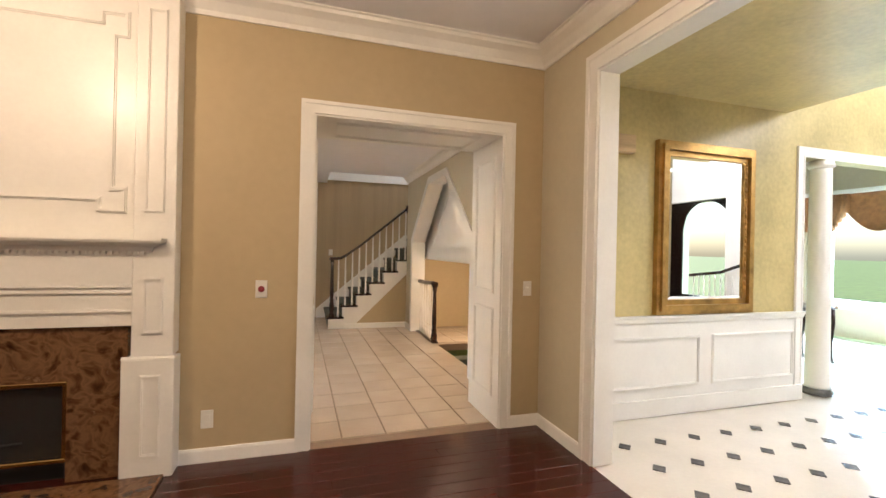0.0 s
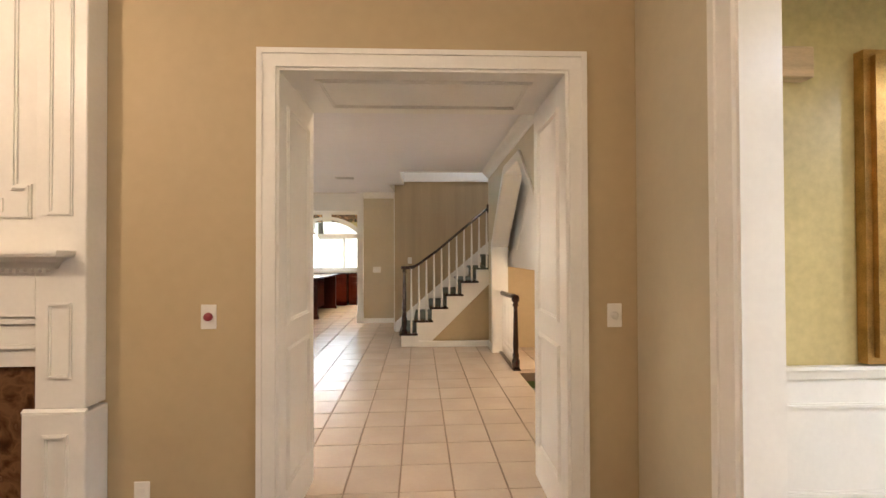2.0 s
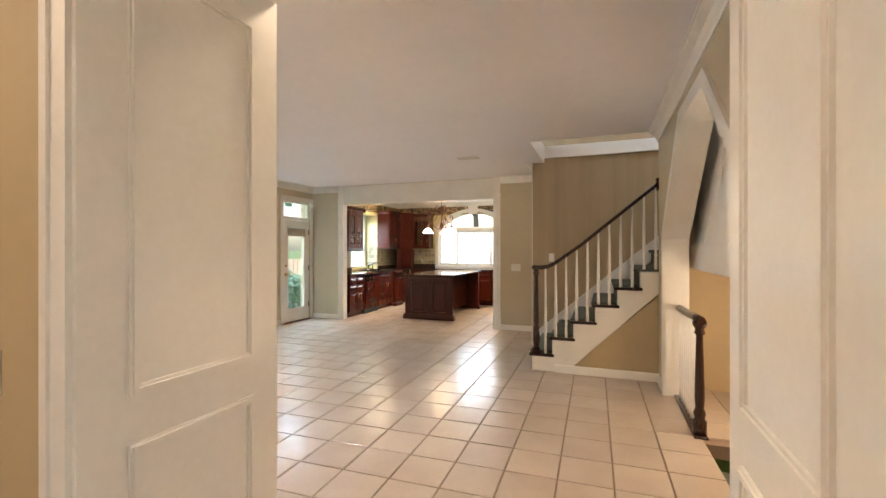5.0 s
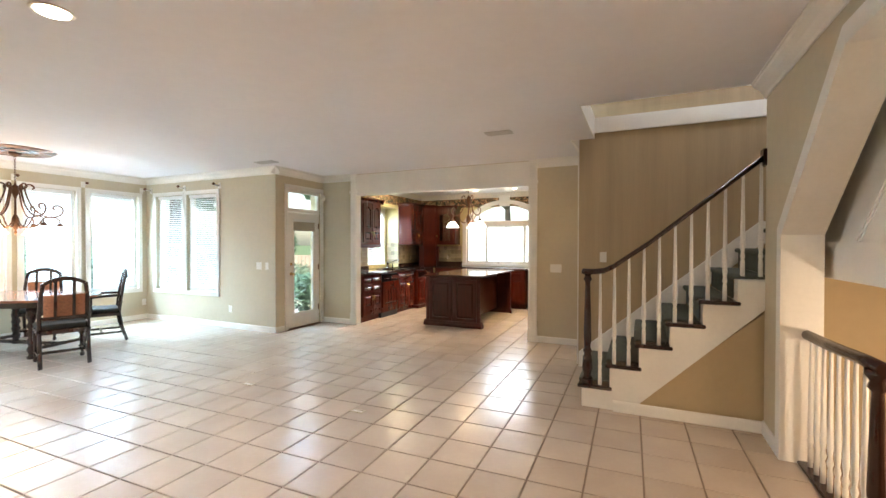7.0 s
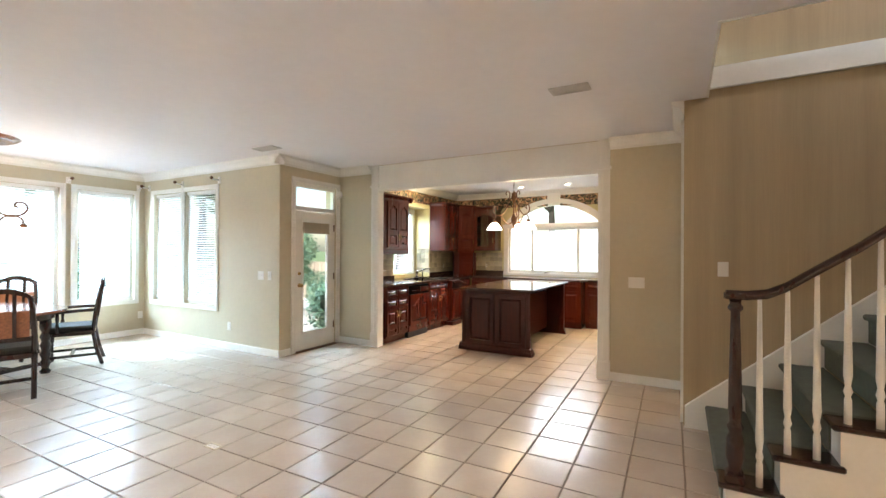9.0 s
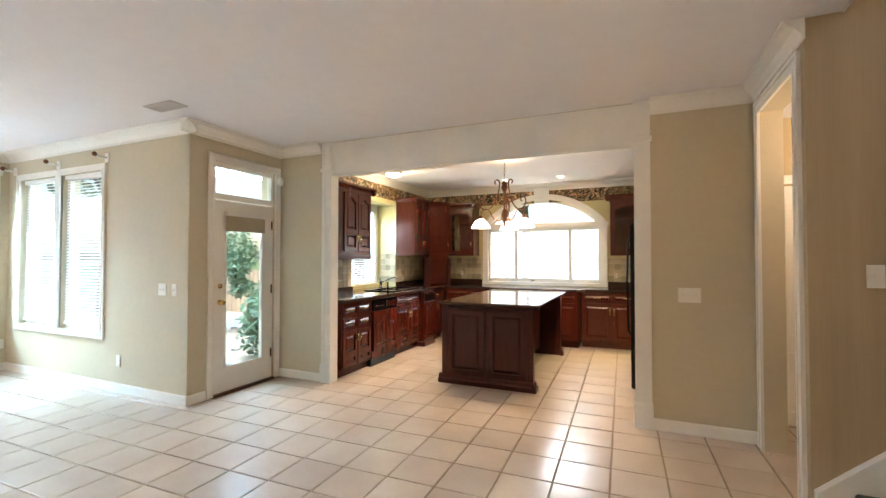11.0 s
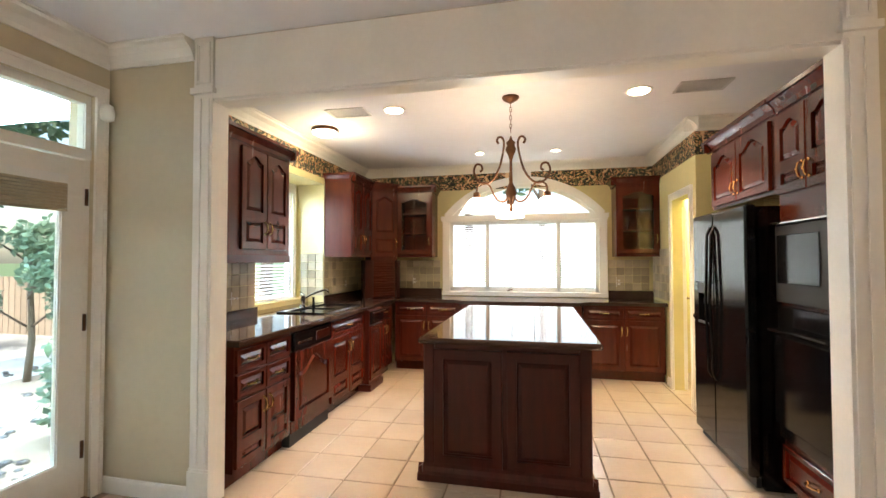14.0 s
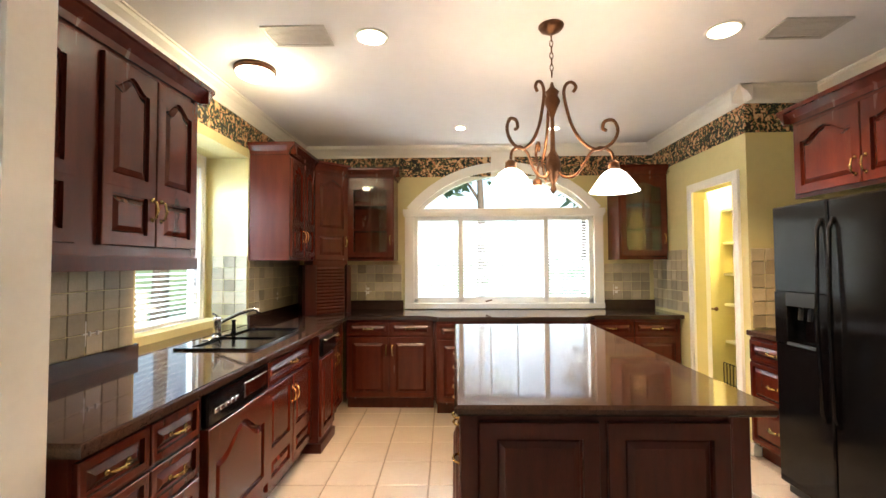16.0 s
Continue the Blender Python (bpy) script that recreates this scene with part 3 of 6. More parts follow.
def build_cased_opening():
    casing("trim_living_opening", pose(0.355, 2.99, 0), 1.465, 2.37, "white stepped casing of the wide opening", 0.09)
    bm = bmesh.new()
    box(bm, 0.345, 2.985, 0, 0.37, 3.635, 2.355)
    box(bm, 1.805, 2.985, 0, 1.83, 3.635, 2.355)
    box(bm, 0.345, 2.985, 2.355, 1.83, 3.635, 2.385)
    for m in (pose(0.37, 3.0, 0, 0, 0, 90), pose(1.805, 3.62, 0, 0, 0, -90)):
        panel_frame(bm, 0.10, 0.22, 0.52, 0.95, m)
        panel_frame(bm, 0.10, 1.07, 0.52, 2.22, m)
    panel_frame(bm, 0.14, 0.10, 1.30, 0.52, pose(0.37, 3.62, 2.355, 90, 0, 0))
    setting("door_lining", bm, M_TRIM, "white panelled lining of the deep opening", "trim")
    # hall opening
    casing("trim_hall_opening", pose(2.17, 2.27, 0, 0, 0, -90), 2.87, 2.66, "white casing of the hall opening", 0.12)
    setting("trim_hall_jamb", boxes((2.168, 2.255, 0, 2.322, 2.272, 2.645), (2.168, -0.6, 2.645, 2.322, 2.272, 2.662)), M_TRIM, "white jamb of the hall opening", "trim")
    # kitchen opening pilasters
    bm = bmesh.new()
    for x0 in (-3.638, -0.36):
        pw = 0.127
        box(bm, x0, YK - 0.03, 0, x0 + pw, YK, 2.74)
        box(bm, x0 - 0.008, YK - 0.042, 0, x0 + pw + 0.008, YK, 0.20)
        box(bm, x0 - 0.004, YK - 0.036, 0.20, x0 + pw + 0.004, YK, 0.215)
        for k in range(2):
            box(bm, x0 + 0.016 + k * 0.058, YK - 0.038, 0.24, x0 + 0.053 + k * 0.058, YK, 2.37)
        box(bm, x0 - 0.012, YK - 0.048, 2.40, x0 + pw + 0.012, YK, 2.435)
        panel_frame(bm, x0 + 0.014, 2.46, x0 + pw - 0.014, 2.71, pose(0, YK - 0.03, 0), 0.02, 0.01)
    box(bm, -3.511, YK - 0.026, 2.37, -0.36, YK, 2.40)
    box(bm, -3.511, YK - 0.012, 2.40, -0.36, YK, 2.73)
    box(bm, -3.526, YK - 0.012, 0, -3.512, YK + 0.107, 2.37)
    box(bm, -0.359, YK - 0.012, 0, -0.344, YK + 0.107, 2.37)
    box(bm, -3.512, YK - 0.013, 2.355, -0.359, YK + 0.107, 2.371)
    setting("trim_kitchen_opening", bm, M_TRIM, "white fluted pilasters and frieze of the kitchen opening", "trim")
    casing("trim_back_hall", pose(0.5, 9.86, 0, 0, 0, -90), 0.76, 2.50, "white casing of the back hall doorway", 0.09)
    casing("trim_pantry", pose(-0.2, 12.98, 0, 0, 0, -90), 0.58, 2.07, "white casing of the pantry doorway", 0.07)
    # octagonal opening lining
    bm = bmesh.new()
    o = [(7.13, 0), (7.13, 1.55), (6.13, 2.44), (5.30, 2.44), (4.30, 1.55), (4.30, 0)]
    i = [(7.11, 0), (7.11, 1.54), (6.12, 2.42), (5.31, 2.42), (4.32, 1.54), (4.32, 0)]
    q = [(7.21, 0), (7.21, 1.585), (6.16, 2.52), (5.27, 2.52), (4.22, 1.585), (4.22, 0)]
    for k in range(5):
        prism(bm, [o[k], o[k + 1], i[k + 1], i[k]], XR - 0.005, XR + 0.215, axis="x")
        prism(bm, [q[k], q[k + 1], i[k + 1], i[k]], XR - 0.02, XR - 0.001, axis="x")
    setting("trim_stair_opening", bm, M_TRIM, "cream lining of the angled stair opening", "trim")


build_cased_opening()


# ---- living room ----
def fireplace():
    t = thing("fireplace", "white panelled mantel with brown marble surround and black firebox", "fireplace", pose(-0.458, 2.86, 0))
    yb, L = 0.128, -2.36
    # overmantel panel and frieze, local x runs towards negative
    part("overmantel", boxes((L + 0.22, 0.035, 1.46, -0.22, yb, H1 - 0.001)), M_TRIM, t)
    bm = bmesh.new()
    box(bm, L + 0.225, 0.0, 1.16, -0.225, yb, 1.455)
    box(bm, L + 0.225, 0.012, 1.125, -0.225, yb, 1.16)
    box(bm, L + 0.225, 0.026, 1.03, -0.225, yb, 1.125)
    box(bm, L + 0.225, 0.020, 1.01, -0.225, yb, 1.03)
    box(bm, L + 0.225, 0.036, 0.925, -0.225, yb, 1.01)
    part("frieze", bm, M_TRIM, t)
    for x0, side in ((-0.225, -1), (L, 1)):
        bm = bmesh.new()
        soft_box(bm, x0, 0.0, 0.74, x0 + 0.225, yb, H1 - 0.002, 0.004)
        o = part("pilaster", bm, M_TRIM, t)
        bm = bmesh.new()
        soft_box(bm, x0 - 0.045 if side < 0 else x0 - 0.012, -0.016, 0.0, x0 + 0.237 if side < 0 else x0 + 0.27, yb, 0.725, 0.005)
        q = part("pedestal", bm, M_TRIM, t)
        bm = bmesh.new()
        moulding(bm, [(0, 0), (0.016, 0), (0.016, 0.006), (0.004, 0.018), (0, 0.018)], (x0 - 0.045, 0.0, 0.724), (x0 + 0.237, 0.0, 0.724), (0, -1))
        part("pedestal_cap", bm, M_TRIM, t)
        for z0, z1, p, y in ((0.875, 1.225, o, 0.0), (1.62, 2.87, o, 0.0), (0.13, 0.63, q, -0.016)):
            bm = bmesh.new()
            panel_frame(bm, x0 + 0.052, z0, x0 + 0.165, z1, pose(0, y, 0), 0.022, 0.012)
            part("panel_moulding", bm, M_TRIM, p)
    # overmantel frame moulding with square blocked corners
    bm = bmesh.new()
    mo = pose(0, 0.035, 0)
    xa, xb, za, zb, c = L + 0.35, -0.35, 1.69, 2.75, 0.065
    pts = [(xa - c, za - c), (xa + c, za - c), (xa + c, za), (xb - c, za), (xb - c, za - c), (xb + c, za - c), (xb + c, za + c), (xb, za + c), (xb, zb - c), (xb + c, zb - c), (xb + c, zb + c), (xb - c, zb + c), (xb - c, zb), (xa + c, zb), (xa + c, zb + c), (xa - c, zb + c), (xa - c, zb - c), (xa, zb - c), (xa, za + c), (xa - c, za + c)]
    for k, ((x0, z0), (x1, z1)) in enumerate(zip(pts, pts[1:] + pts[:1])):
        q = 0.0009 * (k % 2)
        for w, d in ((0.015 - q, 0.008 + q), (0.007 - q, 0.016 + q)):
            box(bm, min(x0, x1) - w, -d, min(z0, z1) - w, max(x0, x1) + w, 0, max(z0, z1) + w, mo)
    part("overmantel_moulding", bm, M_TRIM, t)
    bm = bmesh.new()
    prof = [(0, 0), (0.02, 0.0), (0.035, 0.03), (0.07, 0.05), (0.098, 0.055), (0.105, 0.068), (0.105, 0.082), (0, 0.082)]
    moulding(bm, prof, (L + 0.06, 0.0, 1.378), (-0.14, 0.0, 1.378), (0, -1))
    # mitred return at each end
    for x, sx in ((-0.14, 1), (L + 0.06, -1)):
        a = [bm.verts.new((x, -q, 1.378 + h)) for q, h in prof]
        b = [bm.verts.new((x + sx * q * 0.9, -q, 1.378 + h)) for q, h in prof]
        e = [bm.verts.new((x + sx * q * 0.9, 0, 1.378 + h)) for q, h in prof]
        for r0, r1 in ((a, b), (b, e)):
            for k in range(7):
                bm.faces.new((r0[k], r0[k + 1], r1[k + 1], r1[k]))
    part("mantel_shelf", bm, M_TRIM, t, "white mantel shelf with mitred ends")
    bm = bmesh.new()
    for k in range(66):
        box(bm, L + 0.07 + k * 0.0325, -0.022, 1.362, L + 0.088 + k * 0.0325, -0.0005, 1.380)
    dn = part("dentil_band", bm, M_TRIM, t)
    dn["kind"] = "stuff"
    bm = bmesh.new()
    box(bm, L + 0.26, 0.062, 0.0, L + 0.565, yb, 0.93)
    box(bm, -0.565, 0.062, 0.0, -0.26, yb, 0.93)
    box(bm, L + 0.565, 0.062, 0.60, -0.565, yb, 0.93)
    part("marble_surround", bm, M_MARBLE, t, "polished dark brown marble surround")
    bm = bmesh.new()
    box(bm, L + 0.565, 0.118, 0.0, -0.565, yb, 0.60)
    for k in range(4):
        tube(bm, [(-1.35 + k * 0.08, 0.108, 0.20 + k * 0.05), (-0.80 - k * 0.1, 0.108, 0.24 + k * 0.04)], 0.008, 8)
    part("firebox", bm, M_BLACKM, t, "black firebox with logs")
    for z0 in (0.575, 0.12):
        bm = bmesh.new()
        soft_box(bm, L + 0.565, 0.055, z0, -0.565, 0.075, z0 + 0.025, 0.004)
        part("brass_trim", bm, M_BRASS, t, "brass firescreen trim")
    part("screen_edge", boxes((-0.585, 0.060, 0.145, -0.565, 0.075, 0.575)), M_BRASS, t)
    g = part("glass_door", boxes((L + 0.57, 0.078, 0.145, -0.585, 0.083, 0.575)), M_GLASS, t)
    g.visible_shadow = False
    bm = bmesh.new()
    soft_box(bm, L - 0.1, -0.42, -0.008, -0.03, -0.018, 0.022, 0.006)
    part("hearth", bm, M_MARBLE, t, "brown marble hearth slab")


fireplace()


def wall_plate(m, w=0.075, h=0.12, kind="switch", label="white plastic light switch on the wall", cat="switch"):
    t = thing("wall_plate", label, cat, m)
    bm = bmesh.new()
    soft_box(bm, -w / 2, -0.007, -h / 2, w / 2, 0, h / 2, 0.003)
    part("plate", bm, M_PLATE, t)
    if kind == "switch":
        for k in range(max(1, round(w / 0.055) - (w < 0.1))):
            x = (k - (max(1, round(w / 0.055) - (w < 0.1)) - 1) / 2) * 0.046
            bm = bmesh.new()
            soft_box(bm, x - 0.005, -0.017, -0.012, x + 0.005, -0.006, 0.010, 0.002)
            part("toggle", bm, M_PLATE, t)
    elif kind == "knob":
        bm = bmesh.new()
        lathe(bm, [(0.020, 0), (0.018, 0.012), (0.014, 0.02), (0.004, 0.022)], 12, m=pose(0, -0.007, 0, 90))
        part("dimmer_knob", bm, M_PLATE, t)
    elif kind == "red":
        bm = bmesh.new()
        lathe(bm, [(0.022, 0), (0.020, 0.012), (0.012, 0.018), (0.003, 0.019)], 12, m=pose(0, -0.007, 0, 90))
        part("red_knob", bm, mat("red_plastic", (0.25, 0.02, 0.03), 0.35, bump=0), t, "dark red round knob")
    else:
        for z in (-0.027, 0.02):
            bm = bmesh.new()
            soft_box(bm, -0.016, -0.010, z - 0.013, 0.016, -0.006, z + 0.013, 0.002)
            part("socket", bm, M_PLATE, t)


wall_plate(pose(0.03, 2.99, 1.135), kind="red", label="white wall plate with a dark red knob")
wall_plate(pose(-0.285, 2.99, 0.28), kind="outlet", label="white power outlet low on the wall", cat="outlet")
wall_plate(pose(2.05, 2.99, 1.125), kind="knob", label="white dimmer switch on the khaki wall")
wall_plate(pose(0.045, 10.0, 1.115), 0.165, 0.12, label="cream triple light switch on the wall")
wall_plate(pose(-4.66, YB, 1.10), 0.12, 0.12, label="white double light switch on the wall")
wall_plate(pose(-4.48, YB, 1.10), 0.07, 0.12, label="white single light switch on the wall")
wall_plate(pose(-5.35, YB, 0.33), kind="outlet", label="white power outlet low on the wall", cat="outlet")
wall_plate(pose(XW, 8.76, 0.33, 0, 0, 90), kind="outlet", label="white power outlet under the windows", cat="outlet")
wall_plate(pose(0.78, 8.95, 1.32), label="cream light switch on the stair wall")
wall_plate(pose(-4.15, 10.99, 1.10, 0, 0, 90), 0.115, 0.12, label="cream switch plate on the tiled splashback")
wall_plate(pose(-4.15, 10.62, 1.10, 0, 0, 90), kind="outlet", label="cream outlet on the tiled splashback", cat="outlet")
wall_plate(pose(-3.38, 13.8, 1.13), kind="outlet", label="cream outlet on the tiled splashback", cat="outlet")
wall_plate(pose(-0.62, 13.8, 1.13), kind="outlet", label="cream outlet on the tiled splashback", cat="outlet")
wall_plate(pose(-4.15, 13.15, 1.12, 0, 0, 90), kind="outlet", label="cream outlet on the tiled splashback", cat="outlet")


# ---- hall and dining room ----
def hall():
    bm = bmesh.new()
    y = 2.90
    box(bm, 2.322, y - 0.012, 0, 5.10, y, 0.84)
    box(bm, 2.322, y - 0.03, 0, 5.10, y - 0.012, 0.15)
    moulding(bm, [(0, 0), (0.014, 0), (0.03, 0.035), (0.04, 0.05), (0.04, 0.065), (0, 0.065)], (2.322, y - 0.012, 0.82), (5.10, y - 0.012, 0.82), (0, -1))
    m = pose(0, y - 0.012, 0)
    for x0, x1 in ((2.42, 3.78), (3.92, 4.98)):
        panel_frame(bm, x0, 0.24, x1, 0.70, m, 0.03, 0.016)
    setting("wainscot", bm, M_TRIM, "white panelled wainscot with a chair rail", "trim")
    casing("trim_dining_opening", pose(5.10, y, 0), 3.4, 2.44, "white casing of the dining opening", 0.10)
    # mirror
    t = thing("wall_mirror", "large wall mirror in an ornate gilt frame", "mirror", pose(3.24, y, 0.895))
    w, h, f = 1.14, 1.54, 0.13
    bm = bmesh.new()
    for a, b, d in ((0, 0.045, 0.05), (0.035, 0.085, 0.075), (0.08, f, 0.04)):
        box(bm, a, -d, a, b, 0, h - a)
        box(bm, w - b, -d, a, w - a, 0, h - a)
        box(bm, b, -d, a, w - b, 0, b)
        box(bm, b, -d, h - b, w - b, 0, h - a)
    for k in range(22):
        lathe(bm, [(0.002, -0.03), (0.014, 0), (0.002, 0.03)], 6, (0.105, -0.042, f + 0.03 + k * (h - 2 * f - 0.06) / 21))
        lathe(bm, [(0.002, -0.03), (0.014, 0), (0.002, 0.03)], 6, (w - 0.105, -0.042, f + 0.03 + k * (h - 2 * f - 0.06) / 21))
    part("gilt_frame", bm, M_GOLD, t, "ornate antique gilt frame")
    bm = bmesh.new()
    g = [bm.verts.new(p) for p in ((f, -0.028, f), (w - f, -0.028, f), (w - f, -0.028, h - f), (f, -0.028, h - f))]
    q = [bm.verts.new(p) for p in ((f + 0.03, -0.034, f + 0.03), (w - f - 0.03, -0.034, f + 0.03), (w - f - 0.03, -0.034, h - f - 0.03), (f + 0.03, -0.034, h - f - 0.03))]
    bm.faces.new(q)
    for k in range(4):
        bm.faces.new((g[k], g[(k + 1) % 4], q[(k + 1) % 4], q[k]))
    part("mirror_glass", bm, M_MIRROR, t)
    # wooden door chime
    t = thing("door_chime", "pale wooden door chime box on the hall wall", "chime", pose(2.84, y, 2.36))
    bm = bmesh.new()
    soft_box(bm, -0.16, -0.075, -0.075, 0.13, 0, 0.075, 0.006)
    part("box", bm, mat("pale_wood", (0.55, 0.40, 0.24), 0.5, var=0.2, scale=6, stretch=(0.5, 5, 5)), t)
    # column
    t = thing("column", "white round column on a dark base", "column", pose(5.47, 2.97, 0))
    bm = bmesh.new()
    lathe(bm, [(0.135, 0), (0.135, 0.03), (0.122, 0.05), (0.117, 0.065)], 24)
    part("base", bm, M_SLATE, t, "dark stone column base")
    bm = bmesh.new()
    lathe(bm, [(0.110, 0.065), (0.105, 0.09), (0.103, 0.6), (0.094, 2.30), (0.092, 2.36)], 28)
    part("shaft", bm, M_TRIM, t)
    bm = bmesh.new()
    lathe(bm, [(0.094, 2.36), (0.115, 2.375), (0.118, 2.40), (0.108, 2.41), (0.108, 2.439)], 24)
    part("capital", bm, M_TRIM, t)
    # dining window and swag
    t = holder("window_dining", "wide white dining room window with garden behind", "window", pose(9.5, 5.35, 0.60, 0, 0, -90))
    bm = bmesh.new()
    for x in (0, 1.12, 2.23):
        box(bm, x, 0.04, 0, x + 0.07, 0.12, 1.85)
    box(bm, 0, 0.04, 0, 2.3, 0.12, 0.07)
    box(bm, 0, 0.04, 1.78, 2.3, 0.12, 1.85)
    part("window_frame", bm, M_TRIM, t)
    casing("casing", pose(0, 0, 0), 2.3, 1.85, "", 0.09, t, True)
    t = thing("swag_valance", "copper fabric swag valance over the dining window", "curtain", pose(9.40, 4.45, 2.0))
    for k in range(3):
        bm = bmesh.new()
        rows, cols = 9, 22
        vs = []
        for r in range(rows):
            row = []
            for c in range(cols):
                u, v = c / (cols - 1), r / (rows - 1)
                drop = (0.16 + 0.5 * math.sin(math.pi * u)) * v
                row.append(bm.verts.new((-0.06 - 0.05 * math.sin(v * 26) * math.sin(math.pi * u) - 0.04 * v, (u - 0.5) * 1.14 + (k - 1) * 1.0, 0.55 - drop)))
            vs.append(row)
        for r in range(rows - 1):
            for c in range(cols - 1):
                f = bm.faces.new((vs[r][c], vs[r][c + 1], vs[r + 1][c + 1], vs[r + 1][c]))
                f.smooth = True
        o = part("swag", bm, M_DRAPE, t)
        sol = o.modifiers.new("thick", "SOLIDIFY")
        sol.thickness = 0.012
    for y in (-1.72, 1.72, -0.57, 0.57):
        bm = bmesh.new()
        for k in range(5):
            lathe(bm, [(0.035, 0), (0.045, -0.3 - 0.08 * k), (0.02, -0.34 - 0.08 * k)], 8, (-0.10, y + (k - 2) * 0.055, 0.55))
        part("tail", bm, M_DRAPE, t)
    bm = bmesh.new()
    box(bm, -0.14, -1.9, 0.55, 0.10, 1.9, 0.62)
    part("cornice", bm, M_TRIM, t)
    # side table with curved legs
    t = thing("console_table", "dark wooden console table with slim curved legs", "table", pose(6.55, 3.95, 0))
    bm = bmesh.new()
    soft_box(bm, -0.55, -0.22, 0.74, 0.55, 0.22, 0.78, 0.008)
    part("tabletop", bm, M_DARKW, t)
    for sx in (-0.5, 0.5):
        for sy in (-0.18, 0.18):
            bm = bmesh.new()
            tube(bm, [(sx, sy, 0.74), (sx * 1.04, sy, 0.55), (sx * 0.96, sy, 0.3), (sx * 0.98, sy, 0.08), (sx * 1.06, sy, 0.015)], 0.025, 8, 0.016)
            part("leg", bm, M_DARKW, t)
    bm = bmesh.new()
    box(bm, -0.5, -0.18, 0.66, 0.5, 0.18, 0.74)
    part("apron", bm, M_DARKW, t)
    # dark study seen in the mirror
    setting("wall_study", boxes((8.0, -0.4, 0, 8.12, 0.2, 4.2), (8.0, -5.0, 0, 8.12, -2.2, 4.2), (8.0, -2.2, 2.55, 8.12, -0.4, 4.2)), M_TRIM, "white wall round the study opening")
    bm = bmesh.new()
    for q in ((9.66, -5, 0, 9.698, -3.0, 4.2), (9.66, -1.6, 0, 9.698, 0.2, 4.2), (9.66, -3.0, 0, 9.698, -1.6, 0.4), (8.12, 0.1, 0, 9.66, 0.2, 4.2)):
        box(bm, *q)
    for k in range(16):
        y0, y1 = -3.0 + 1.4 * k / 16, -3.0 + 1.4 * (k + 1) / 16
        f = lambda y: 2.05 + math.sqrt(max(0.0, 0.49 - (y + 2.3) ** 2))
        prism(bm, [(y0, f(y0)), (y1, f(y1)), (y1, 4.2), (y0, 4.2)], 9.66, 9.698, axis="x")
    setting("wall_study_panel", bm, M_DARKW, "dark wood panelled study wall with an arched window")
    t = thing("study_stair_rail", "white balusters under a dark rail", "railing", pose(7.9, -1.0, 0))
    bm = bmesh.new()
    tube(bm, [(0, -0.1, 1.0), (0, 0.6, 1.1), (0, 1.0, 1.25)], 0.03, 8)
    part("handrail", bm, M_DARKW, t)
    for k in range(8):
        bm = bmesh.new()
        lathe(bm, [(0.015, 0), (0.02, 0.2), (0.011, 0.5), (0.010, 1.03)], 8, (0, k * 0.12, 0))
        part("baluster", bm, M_TRIM, t)
    # small dark insets in the marble floor
    fl = bpy.data.objects["floor_hall"]
    bm = bmesh.new()
    prism(bm, [(-0.055, 0), (0, -0.055), (0.055, 0), (0, 0.055)], -0.006, 0.0, axis="z")
    me = mesh_of(bm, "stone_inset", M_SLATE)
    for i in range(16):
        for j in range(10):
            for o in ((0, 0),):
                q = new("stone_inset", me)
                q.parent = fl
                q.matrix_basis = pose(2.60 + i * 0.33, 2.46 - j * 0.33, -0.002, 0, 0, 45 * 0)


hall()


# ---- stairs ----
RISE, RUN, X0, Y0 = 0.2035, 0.238, 0.70, 7.60


